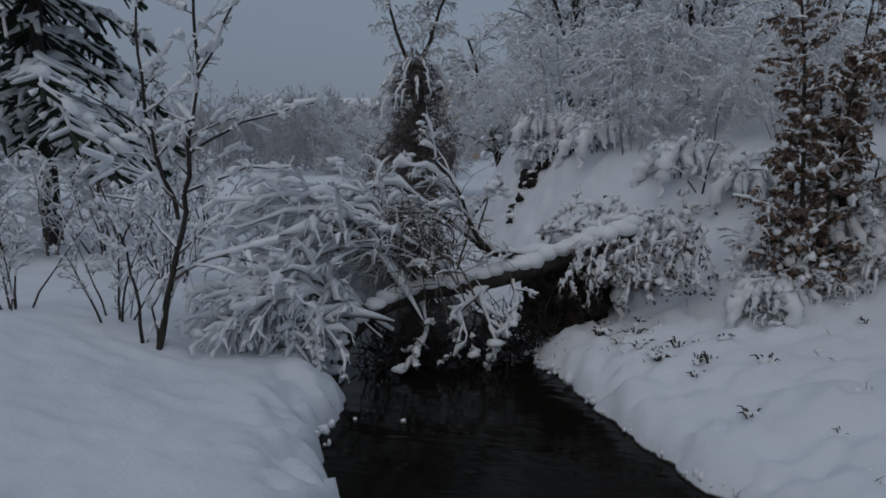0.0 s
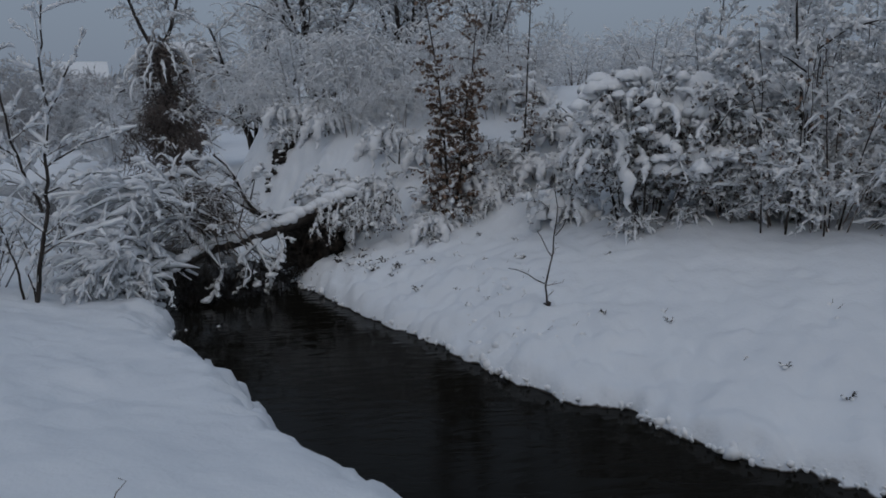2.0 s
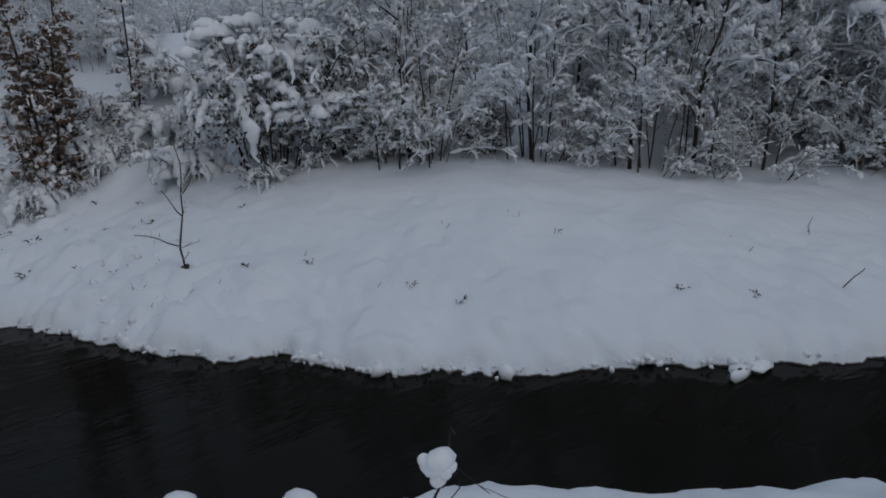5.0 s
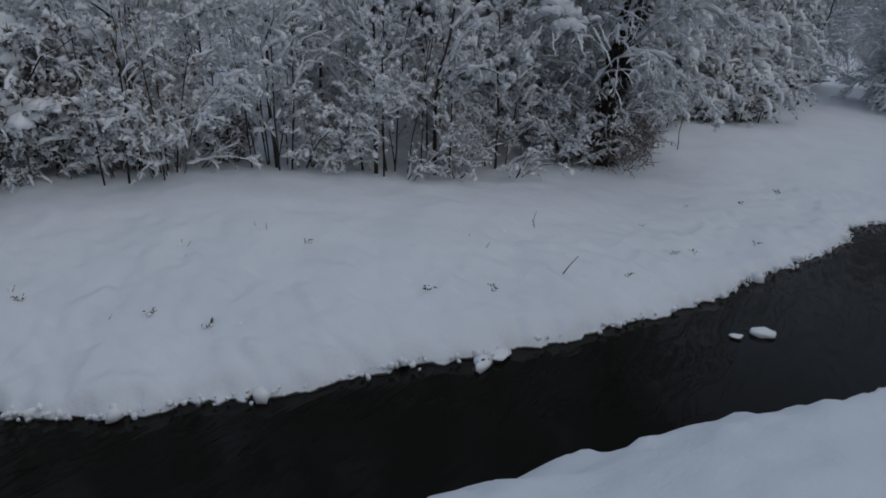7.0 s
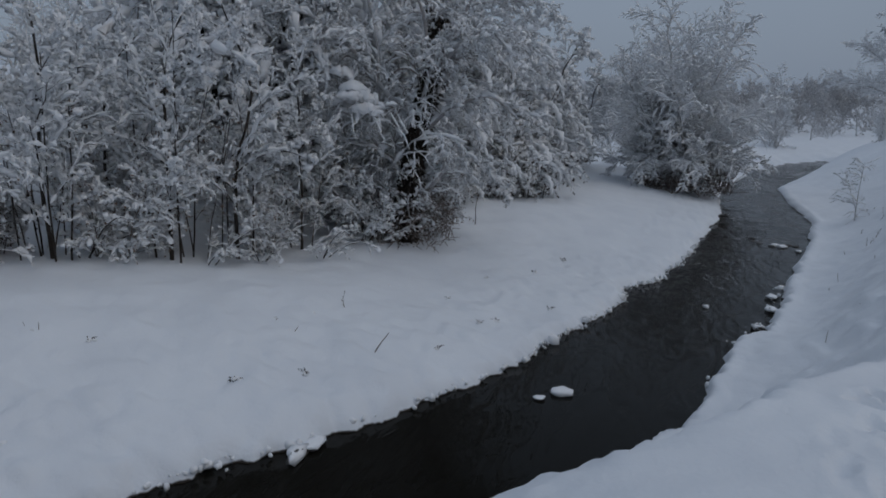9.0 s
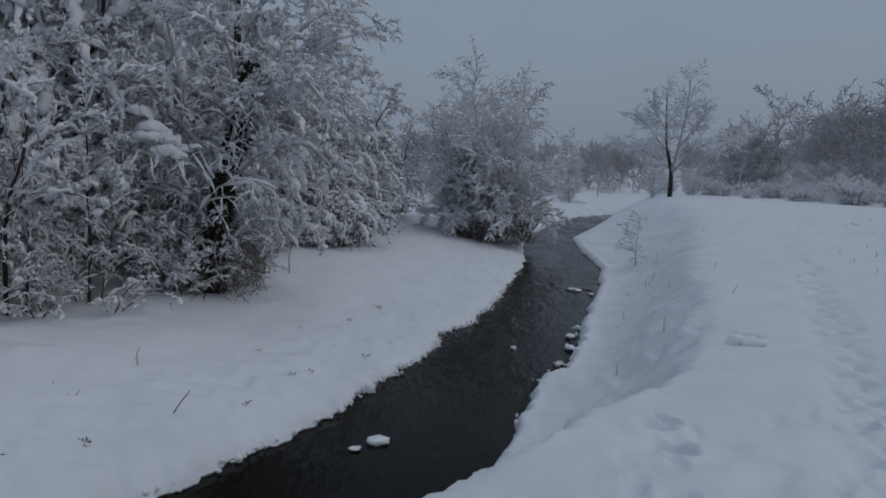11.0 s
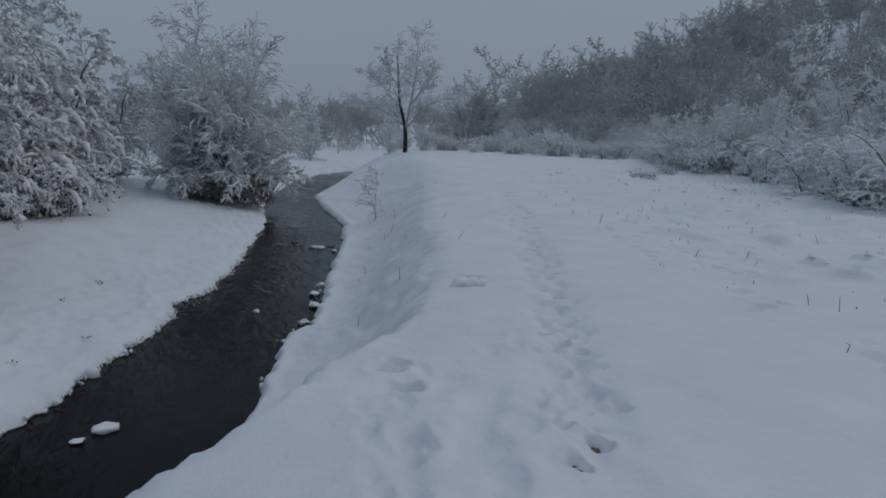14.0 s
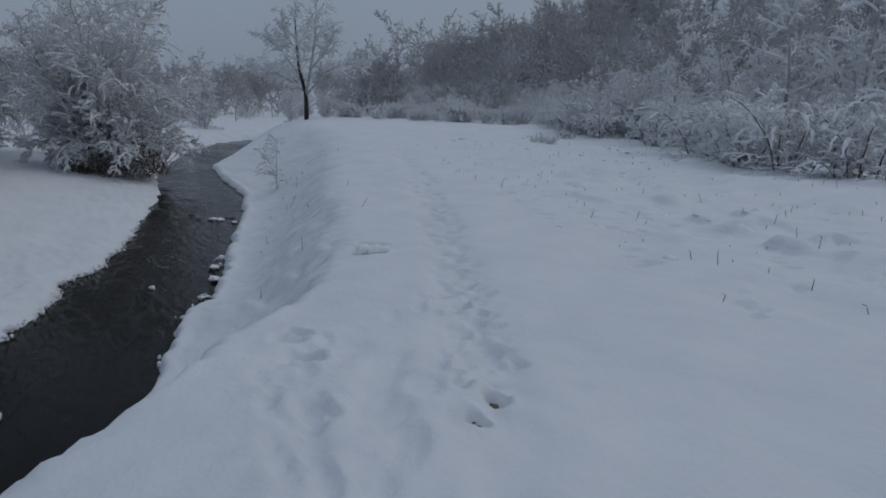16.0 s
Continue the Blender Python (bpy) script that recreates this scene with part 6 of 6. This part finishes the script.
# low leafy shrubs on the mound, dark under their snow
LOW = [dict(n=6, ratio=0.5, angle=55, segs=4, sag=0.35, wander=0.15, lift=0.05, start=0.1, thin=0.5, rmin=0.006, taper=0.4),
       dict(n=4, ratio=0.5, angle=48, segs=2, sag=0.4, wander=0.2, lift=0.0, start=0.1, thin=0.6, rmin=0.0045, taper=0.4)]
nr = np.random.RandomState(250)
low = plant("low_shrub", "low shrub with dark withered leaves half buried in snow", "shrub", "low shrubs on the mound", 251, rising(nr, 7, .65, .8, .25, .013, .4), LOW, bark=M_BARK, rime=M_TWIG, snow=(0.016, 0.024, 0.022), share=0.8, leaf=(300, 0.06), leaf_mat=M_DEADLEAF, lumpy=True, drapes=hanging(nr, 14, .34, .32, .1, .5, .28, .04, .3))
set_at(low, -2.1, 16.2, size=.7)
for x, y, s in ((-2.45, 16.4, .6), (-1.75, 15.95, .6), (-1.3, 16.1, .7), (-1.0, 16.4, .8), (1.75, 11.5, .75), (2.2, 11.7, .8), (0.75, 11.2, .5), (1.9, 12.9, .7), (3.5, 9.35, .8), (4.3, 9.15, .7), (2.9, 10.6, .6), (1.35, 11.35, .55), (5.4, 12.5, .8), (22.1, -17.5, .9), (21.5, -17.6, .7), (24.0, -20.6, .9), (24.7, -20.9, .8)):
    copy_thing(low, put(low, x, y, turn=R.uniform(0, 360), size=s))
pale = plant("low_shrub", "low shrub wholly clad in drooping snow", "shrub", "low shrubs on the mound", 252, rising(nr, 7, .7, .8, .25, .012, .4), LOW, bark=M_TWIG, rime=M_FROSTED, snow=(0.02, 0.026, 0.022), share=0.95, lumpy=True, drapes=hanging(nr, 7, .15, .15, .1, .5, .5, .12, .5) + hanging(nr, 20, .36, .34, .12, .58, .3, .045, .2))
set_at(pale, 0.95, 12.1, size=.6)
for x, y, s in ((1.75, 12.4, .9), (1.0, 12.6, .6), (-1.6, 17.0, 1.0), (3.0, 15.6, .9), (5.0, 14.6, .8), (6.0, 13.4, .8), (2.9, 11.3, .6), (4.3, 11.9, .7)):
    copy_thing(pale, put(pale, x, y, turn=R.uniform(0, 360), size=s))

# snow-bowed low branches at the thicket's foot
ARCH = dict(segs=(8, 4, 2), kids=(9, 4), bare=(0.25, 0.1), sag=(0.30, 0.25, 0.3), wander=(0.05, 0.14, 0.2), angle=(50, 45), ratio=(0.3, 0.45), thin=0.5, twig=0.004, lift=0.03)
arch = wood_thing("bowed_branch", [((0, 0, 0), (-.2, -.6, 0.75), 1.3, .014), ((.1, 0, 0), (.3, -.6, .7), 1.2, .013), ((0, .1, 0), (-.6, -.3, .6), 1.0, .011), ((.1, .1, 0), (.7, -.2, .7), 1.0, .011)], ARCH, 260, "thin branches bowed to the ground by snow", "branch", "bowed branches at the thicket's foot", snow=0.016, share=0.95, pads=60, pad_size=0.04)
set_at(arch, 7.3, 7.1)
for x, y, s, a in ((8.4, 5.9, .9, 30), (10.0, 4.9, .9, -20), (11.5, 4.7, 1.2, 10), (6.2, 8.0, .8, 60), (9.2, 5.6, .7, -60), (12.6, 4.0, .9, 40), (5.4, 8.7, .8, -30), (2.0, 12.6, .8, 0), (0.3, 13.6, 1.0, 20)):
    copy_thing(arch, put(arch, x, y, turn=a, size=s))

# ---------------------------------------------------------------- lone tree at the end of the field path
def spread(points):
    """Points given as (aside, height) in the tree's own upright plane, with a slight depth."""
    return [(-0.60 * s + 0.25 * min(1, abs(s)) * math.sin(3 * s + z), -1.13 * s + 0.25 * min(1, abs(s)) * math.cos(2 * z), z) for s, z in points]


LONE = [dict(n=14, ratio=0.36, angle=42, segs=5, sag=0.05, wander=0.11, lift=0.16, start=0.25, thin=0.45, rmin=0.016, taper=0.4),
        dict(n=10, ratio=0.48, angle=44, segs=3, sag=0.14, wander=0.15, lift=0.08, start=0.10, thin=0.55, rmin=0.012, taper=0.35),
        dict(n=7, ratio=0.5, angle=40, segs=2, sag=0.18, wander=0.18, lift=0.05, start=0.15, thin=0.7, rmin=0.012, taper=0.3)]
lone = plant("field_tree", "lone bare tree at the end of the field path, frosted crown", "tree", "", 151,
             [(spread([(0, -.3), (0, 1.8), (-.3, 3.2), (-.5, 4.6), (-.35, 6.4)]), 0.17, 0.03), (spread([(0, 1.7), (.3, 3.4), (.45, 5.2), (.55, 7.6)]), 0.10, 0.02),
              (spread([(.03, 1.6), (.7, 2.6), (1.5, 3.3), (2.4, 3.6), (3.4, 3.9)]), 0.09, 0.02), (spread([(.3, 3.2), (1.0, 4.4), (1.5, 5.6)]), 0.06, 0.015),
              (spread([(0, 1.7), (-.8, 2.6), (-1.7, 3.1), (-2.6, 3.2)]), 0.07, 0.015), (spread([(-.3, 3.0), (-1.2, 4.2), (-2.3, 5.3)]), 0.06, 0.015), (spread([(-.4, 4.2), (-1.0, 5.4), (-1.2, 6.8)]), 0.05, 0.012)],
             LONE, bark=M_BARK, bough=M_WHITE, rime=M_WHITE, limbs=M_FROSTED, snow=(0.02, 0.03, 0.03, 0.012), share=0.8, wander=0.06, clots=60, clot_size=0.09)
set_at(lone, 42.8, -14.5)

# ---------------------------------------------------------------- small things on the far bank
BARE = dict(segs=(4, 3, 2), kids=(3, 2), bare=(0.2, 0.2), sag=(0.0, -0.05, 0), wander=(0.05, 0.08, 0.1), angle=(40, 40), ratio=(0.22, 0.5), thin=0.5, twig=0.0035, lift=0.2)
snag = limbed("dead_sapling", [([(0, 0, -.05), (-.02, 0, .27), (.07, -.02, .70), (.12, -.04, 1.27), (.08, -.03, 1.68)], 0.014, 0.004, 14),
                        ([(-.03, 0, .3), (-.23, .06, .42), (-.47, .11, .5)], 0.009, 0.004, 0),
                        ([(.06, -.02, .65), (-.03, .01, .81), (-.12, .03, .98)], 0.008, 0.004, 1),
                        ([(.1, -.03, .92), (.23, -.07, 1.13)], 0.008, 0.004, 2)], BARE, 270, "thin dark dead sapling standing on the snowy far bank", "sapling", (1.87, 8.03, height(1.87, 8.03)), snow=0.007, share=0.25)


def stalk(x, y, pts, rad, label, snow=False):
    out = []
    limb(random.Random(int(x * 91 + y * 37)), out, pts, rad, rad * 0.5, BARE, 0)
    root = new("dry_stalk")
    tagged(root, label, "stalk", "dry stalks in the snow")
    part("stem", quick_mesh("stem", *chain(np.array(out), 5), M_TWIG), root)
    root.location = (x, y, height(x, y))
    return root


root_rng = np.random.RandomState(271)
part("root_clump", quick_mesh("root_clump", *lumps(root_rng, np.array([[0, 0, 0.0], [0.03, 0.01, 0.03], [-.03, 0, 0.02]]), np.array([.045, .035, .03]), 0.9, True, 0.4), M_BARK), snag, "dark root stub")
stalk(7.05, 2.82, [(0, 0, -.05), (.03, -.1, .13), (.05, -.18, .24)], 0.009, "short dark stick leaning out of the snow")
stalk(8.04, 3.68, [(0, 0, -.05), (.01, -.03, .1), (.02, -.06, .2)], 0.006, "thin dark stalk standing in the snow")
stalk(8.0, 3.62, [(0, 0, -.05), (-.02, 0, .1), (-.06, -.0, .13)], 0.005, "thin dark stalk standing in the snow")
stalk(14.44, 3.3, [(0, 0, -.1), (.03, 0, .35), (.02, -.05, .8)], 0.012, "thin leaning stem at the thicket's edge")

# tufts of dry grass that poke through the snow
nr = np.random.RandomState(77)


def tuft(seed, n, tall):
    r_ = np.random.RandomState(seed)
    a, t = r_.uniform(0, 6.283, n), r_.uniform(0.1, 0.8, n)
    p0 = np.stack([0.03 * np.cos(a), 0.03 * np.sin(a), -0.03 + 0 * a], 1)
    h = tall * r_.uniform(0.5, 1.1, n)
    p1 = p0 + np.stack([t * h * np.cos(a), t * h * np.sin(a), h], 1)
    p2 = p1 + np.stack([t * h * 0.8 * np.cos(a), t * h * 0.8 * np.sin(a), -0.1 * h], 1)
    S = np.concatenate([np.concatenate([p0, p1, np.full((n, 1), .010), np.full((n, 1), .008)], 1), np.concatenate([p1, p2, np.full((n, 1), .008), np.full((n, 1), .003)], 1)])
    root = new("grass_tuft")
    tagged(root, "small tuft of dark withered grass half buried in snow", "grass tuft", "withered tufts in the snow")
    tagged(part("blades", quick_mesh("blades", *prisms(S, 3), M_BARK), root), kind="stuff")
    c = np.stack([0.05 * np.cos(a[:3]), 0.05 * np.sin(a[:3]) + 0.03, 0.015 + 0 * a[:3]], 1)
    part("snow_cap", quick_mesh("snow_cap", *lumps(r_, c, np.array([.05, .04, .035]), 0.7, False, 0.3), M_SNOW), root)
    return root


tufts = [tuft(1, 12, 0.09), tuft(2, 9, 0.12), tuft(3, 16, 0.07)]
where = [(3.03, 7.01), (2.41, 7.43), (1.91, 9.65), (3.6, 5.75), (3.86, 5.22), (5.68, 3.81), (9.1, 1.75), (-0.35, 10.99), (0.01, 10.35), (-0.49, 10.99), (0.15, 10.6), (-0.2, 10.8), (-0.63, 11.64), (-0.55, 11.5), (-0.25, 11.03), (-0.4, 11.3), (0.02, 10.61), (-0.45, 11.82), (-0.86, 11.95), (-0.1, 10.95), (-0.3, 10.75), (-0.7, 11.4), (0.1, 11.1), (0.3, 10.9), (5.51, 5.42), (6.2, 3.3), (-0.9, 11.5), (0.6, 10.4),
         (0.9, 9.3), (1.4, 9.9), (8.7, 1.9), (7.6, 2.2), (12.0, 1.6), (10.2, 1.1), (13.2, 1.2), (9.6, 2.6), (1.2, 8.6), (2.0, 10.4), (-0.6, 11.6), (0.35, 9.6), (1.5, 10.9), (0.8, 11.0), (11.0, 2.3), (3.0, 9.0)]
for k, (x, y) in enumerate(where):
    o = tufts[k % 3]
    m = put(o, x, y, turn=37 * k, size=(0.65 + 0.07 * (k % 7)) * (1.5 if x < 0.7 else 1.0), sink=0.005)
    if k < 3:
        o.matrix_basis = m
    else:
        copy_thing(o, m)


pts, dirs = walk_line(FAR_EDGE[8:22], 0.02)
left = np.stack([-dirs[:, 1], dirs[:, 0]], 1)
w = nr.uniform(0.05, 1.0, (len(pts), 1)) ** 1.3 * 2.4
c = pts + left * w + nr.normal(0, .1, pts.shape)
keep = (vnoise(c[:, 0], c[:, 1], 0.7, 14) > 0.0 + 0.25 * smooth01((c[:, 0] - 1.0) / 2)) & (nr.rand(len(c)) < 0.85 - 0.8 * smooth01((c[:, 0] - 0.5) / 3))
c = c[keep]
r = (nr.gamma(2.2, 0.008, len(c)) + 0.010).clip(0, 0.04)
c = np.column_stack([c, land(c[:, 0], c[:, 1]) - 0.2 * r])
tagged(new("snow_crumbs", quick_mesh("snow_crumbs", *lumps(nr, c, r, 0.8, False, 0.4), M_SNOW)), "small knobs of snow over buried grass on the far slope", "snow", kind="stuff")
n = 90
k = nr.randint(0, len(c), n)
p0 = c[k] + np.column_stack([nr.normal(0, .05, (n, 2)), np.full(n, -.02)])
p1 = p0 + np.column_stack([nr.normal(0, .04, (n, 2)), nr.uniform(.03, .09, n)])
tagged(new("withered_blades", quick_mesh("withered_blades", *prisms(np.concatenate([p0, p1, np.full((n, 1), .005), np.full((n, 1), .002)], 1), 3), M_TWIG)), "short dark blades of withered grass in the snow", "grass", kind="stuff")

# ---------------------------------------------------------------- stones and ice in the stream
def stone(x, y, sx, sy, sz, seed, cap, label, z=0.0):
    r_ = np.random.RandomState(seed)
    root = new("stone")
    tagged(root, label, "stone", "stones in the stream")
    v, f = lumps(r_, np.array([[0, 0, 0.0]]), np.array([1.0]), 1.0, True, 0.3)
    part("rock", quick_mesh("rock", v * [sx, sy, sz], f, M_ROCK), root)
    if cap:
        v, f = lumps(r_, np.array([[0, 0, 0.0]]), np.array([1.0]), 1.0, True, 0.6)
        v[:, 2] = np.where(v[:, 2] > 0.25, 0.25 + 0.35 * (v[:, 2] - 0.25), v[:, 2])
        v = v * [sx * 1.15, sy * 1.15, cap] + [0, 0, sz * 0.85]
        part("snow_cap", quick_mesh("snow_cap", v, f, M_SNOW), root, "thick cap of snow")
    root.location = (x, y, z)
    return root


stone(7.40, 0.62, .09, .12, .04, 1, .06, "stone in midstream under a thick cap of snow")
stone(7.18, 0.85, .03, .04, .03, 2, .012, "small dark stone breaking the water")
stone(5.22, 2.86, .17, .08, .06, 3, .07, "snow-covered ledge at the far water's edge")
stone(5.42, 2.80, .08, .06, .05, 4, .05, "snow-covered stone at the far water's edge")
stone(12.76, -2.58, .08, .06, .05, 5, .03, "flat stone at the near water's edge, capped with snow")
stone(11.85, -2.40, .10, .07, .06, 6, .04, "dark stone at the near water's edge, capped with snow")
stone(10.75, -2.02, .12, .08, .06, 7, .05, "dark stone at the near water's edge, capped with snow")
stone(11.77, -1.38, .04, .04, .03, 9, .045, "small stone in midstream with a dab of snow")
stone(-2.57, 9.59, .03, .025, .02, 10, .035, "small snow-topped snag in the dark water")
stone(-3.0, 9.5, .02, .02, .03, 11, .025, "small snow-topped snag in the dark water")
stone(12.4, 0.05, .14, .04, .05, 12, .05, "snowy ledge at a notch of the far bank")
for k in range(9):
    stone(17.5 + 2.4 * nr.rand() , -3.2 - 1.0 * nr.rand(), .10, .07, .035, 20 + k, .05 if k % 3 == 0 else 0, "flat wet stone breaking the surface of the riffle")

# ---------------------------------------------------------------- near bank: snowy twig before the camera, clumps on the crest
limbed("snowy_twig", [([(0.10, .60, 1.46), (0.135, .56, 2.1), (0.15, .552, 2.56), (0.157, .547, 2.61), (0.163, .543, 2.635), (0.170, .540, 2.662)], 0.004, 0.0012, 0),
                      ([(0.152, .55, 2.60), (0.17, .535, 2.607), (0.19, .515, 2.602), (0.215, .495, 2.588)], 0.001, 0.0005, 0)], BARE, 280, "thin upright twig holding one fluffy clump of snow", "twig", (0, 0, 0), snow=0.0008, share=0.2)
nr2 = np.random.RandomState(4)
c = np.array([[0.150, .552, 2.632], [0.156, .546, 2.640], [0.160, .545, 2.628], [0.146, .556, 2.638], [0.156, .549, 2.616], [0.165, .542, 2.626]]) + nr2.normal(0, .0012, (6, 3))
tagged(new("snow_clump", quick_mesh("snow_clump", *lumps(nr2, c, np.array([.011, .011, .0105, .008, .008, .007]), 0.95, True, 0.16), M_SNOW)), "fluffy clump of fresh snow caught on a thin twig", "snow")
for k, (x, y, s) in enumerate(((0.36, 2.88, .10), (0.76, 2.56, .10))):
    r_ = np.random.RandomState(300 + k)
    z = height(x, y) + (0.05 if k < 2 else 0)
    c = np.array([[x, y, z + s * 0.3], [x + s * .7 * r_.normal(), y + s * .6, z + s * 0.1], [x - s * .8, y - s * .3 * r_.normal(), z]])
    tagged(new("snow_clump", quick_mesh("snow_clump", *lumps(r_, c, np.array([s, s * .8, s * .75]), 0.8, True, 0.12), M_SNOW)), "rounded clump of snow on the crest of the near bank", "snow", "snow clumps on the crest")
stalk(-1.55, 3.15, [(0, 0, -.05), (.01, 0, .06), (.025, .01, .13)], 0.004, "short dark stalk standing in the near snow")

# bare ground at the bottom of fresh boot prints
for k, (x, y, s) in enumerate(((2.88, -2.17, .05), (2.68, -1.91, .032))):
    r_ = np.random.RandomState(500 + k)
    i, j = int(np.abs(GX - x).argmin()), int(np.abs(GY - y).argmin())
    c = np.column_stack([x + 0.03 + r_.normal(0, s * .7, 22), y - 0.02 + r_.normal(0, s * .7, 22), np.full(22, ZZ[i, j] + r_.uniform(0.01, 0.06, 22))])
    v, f = lumps(r_, c, s * r_.uniform(.2, .5, 22), 0.35, False, 0.4)
    tagged(new("trodden_earth", quick_mesh("trodden_earth", v, f, M_LEAF)), "brown earth and leaves at the bottom of a boot print", "earth")

# snow bridging a buried tussock on the bank, hollow beneath, and withered stalks on the slope
nq = np.random.RandomState(77)
q = np.linspace(-1, 1, 15)
arch_z = height(6.74, -3.15)
c = np.column_stack([6.74 + .06 * q, -3.15 + .20 * q, arch_z + .055 * np.sqrt(1.05 - q * q) - .02]) + nq.normal(0, .01, (15, 3))
hump = new("snow_arch", quick_mesh("snow_arch", *tubes(c[None], (nq.uniform(.045, .075, 15) * np.sqrt(1.1 - q * q))[None], 9), M_SNOW))
tagged(hump, "small arch of snow bridging a buried tussock", "snow")
n = 14
p0 = np.column_stack([6.74 + nq.normal(0, .02, n), -3.2 + nq.normal(0, .05, n), np.full(n, arch_z - .02)])
p1 = p0 + np.column_stack([nq.normal(0, .02, (n, 2)), nq.uniform(.02, .06, n)])
tagged(part("grass", quick_mesh("grass", *prisms(np.column_stack([p0, p1, np.full(n, .004), np.full(n, .002)]), 3), M_BARK), hump, "dark withered grass in the hollow"), kind="stuff")
n = 24
x = nq.uniform(8.5, 21, n)
y = -2.0 - .33 * (x - 8.5) - nq.gamma(2, .35, n)
p0 = np.column_stack([x, y, land(x, y) - .02])
p1 = p0 + np.column_stack([nq.normal(0, .05, (n, 2)), nq.uniform(.05, .22, n)])
tagged(new("withered_blades", quick_mesh("withered_blades", *prisms(np.column_stack([p0, p1, np.full(n, .006), np.full(n, .003)]), 3), M_RIMED)), "thin withered stalks on the slope of the near bank", "grass", kind="stuff")

# young frosted tree on the near bank downstream
sapr = wood_thing("sapling", [((0, 0, -.1), (0.0, 0.03, 1), 1.75, 0.018), ((0, 0, .3), (.1, .3, 1), 1.1, 0.01)], dict(COLUMN, segs=(10, 4, 2), kids=(16, 4), ratio=(0.34, 0.45)), 290, "slender frosted sapling on the crest of the bank", "tree", snow=0.016, share=0.8, twig_mat=M_WHITE, bark_mat=M_FROSTED)
set_at(sapr, 20.74, -6.1)

# snow-covered tussocks of the field
n = 420
x = nr.uniform(4.5, 26, n)
y = -nr.uniform(0.0, 1.0, n) ** 1.2 * 12 - 3.6 - 0.44 * x
keep = vnoise(x, y, 2.2, 12) > -0.25
x, y = x[keep], y[keep]
r = (nr.gamma(2.5, 0.02, len(x)) + 0.02).clip(0, 0.08)
c = np.stack([x, y, land(x, y) - 0.22 * r], 1)
tagged(new("snowy_tussocks", quick_mesh("snowy_tussocks", *lumps(nr, c, r, 0.42, True, 0.45), M_SNOW)), "low snow-covered tussocks scattered over the field", "tussock", kind="stuff")
# withered stalks across the field
n = 280
x = 2.5 + 20 * nr.rand(n) ** 1.3
y = -nr.uniform(0.0, 1.0, n) * 11 - 4.6 - 0.36 * (x - 3).clip(0)
z = land(x, y)
h = nr.gamma(2.0, 0.035, n).clip(0.03, 0.2)
p0 = np.stack([x, y, z - .02], 1)
p1 = p0 + np.stack([nr.normal(0, .25, n) * h, nr.normal(0, .25, n) * h, h], 1)
S = np.concatenate([p0, p1, np.full((n, 1), .006), np.full((n, 1), .004)], 1)
p2 = p1 + np.stack([nr.normal(0, .2, n) * h, nr.normal(0, .2, n) * h, 0.15 * h], 1)
S2 = np.concatenate([p1, p2, np.full((n, 1), .003), np.full((n, 1), .002)], 1)
tagged(new("field_grass", quick_mesh("field_grass", *prisms(np.concatenate([S, S2]), 3), M_RIMED)), "withered stalks scattered across the snowy field", "grass", kind="stuff")


# ---------------------------------------------------------------- houses far beyond the trees
def house(x, y, w, d, h, turn, wall_mat, label):
    root = new("house")
    tagged(root, label, "house", "far houses")
    z0 = height(x, y) - 0.5

    def box(name, cx, cy, cz, sx, sy, sz, material, parent, bevel=0.03):
        bm = bmesh.new()
        bmesh.ops.create_cube(bm, size=1.0, matrix=Matrix.Translation((cx, cy, cz)) @ Matrix.Diagonal((sx, sy, sz, 1)))
        bmesh.ops.bevel(bm, geom=bm.edges[:], offset=bevel, segments=1, affect="EDGES")
        me = bpy.data.meshes.new(name)
        bm.to_mesh(me)
        bm.free()
        me.materials.append(material)
        return part(name, me, parent)

    box("wall", 0, 0, h / 2, w, d, h, wall_mat, root)
    v = np.array([(-w / 2 - .4, -d / 2 - .4, h), (w / 2 + .4, -d / 2 - .4, h), (w / 2 + .4, d / 2 + .4, h), (-w / 2 - .4, d / 2 + .4, h), (-w / 2 - .4, 0, h + d * .35), (w / 2 + .4, 0, h + d * .35)])
    part("roof", quick_mesh("roof", v, [np.array([[0, 1, 5, 4], [2, 3, 4, 5], [3, 2, 1, 0]]), np.array([[0, 4, 3], [1, 2, 5]])], M_SNOW, False), root, "snow-covered roof")
    for fl in range(int(h // 2.9)):
        for k in range(int(w // 2.2)):
            wx_ = -w / 2 + 1.1 + 2.2 * k
            win = box("window", wx_, -d / 2 - .03, 1.6 + 2.9 * fl, 1.1, .12, 1.3, M_PLASTER, root)
            box("pane", wx_, -d / 2 - .08, 1.6 + 2.9 * fl, .9, .08, 1.1, M_GLASS, win, 0.01)
    root.matrix_basis = pose(x, y, z0, 0, 0, turn)


house(-21.5, 88, 5.5, 6, 8.4, 12, M_PLASTER, "ochre plastered house half hidden behind frosted trees")
house(-34, 86, 5, 6, 6.2, 20, M_BRICK, "red house with a snowy roof behind frosted trees")
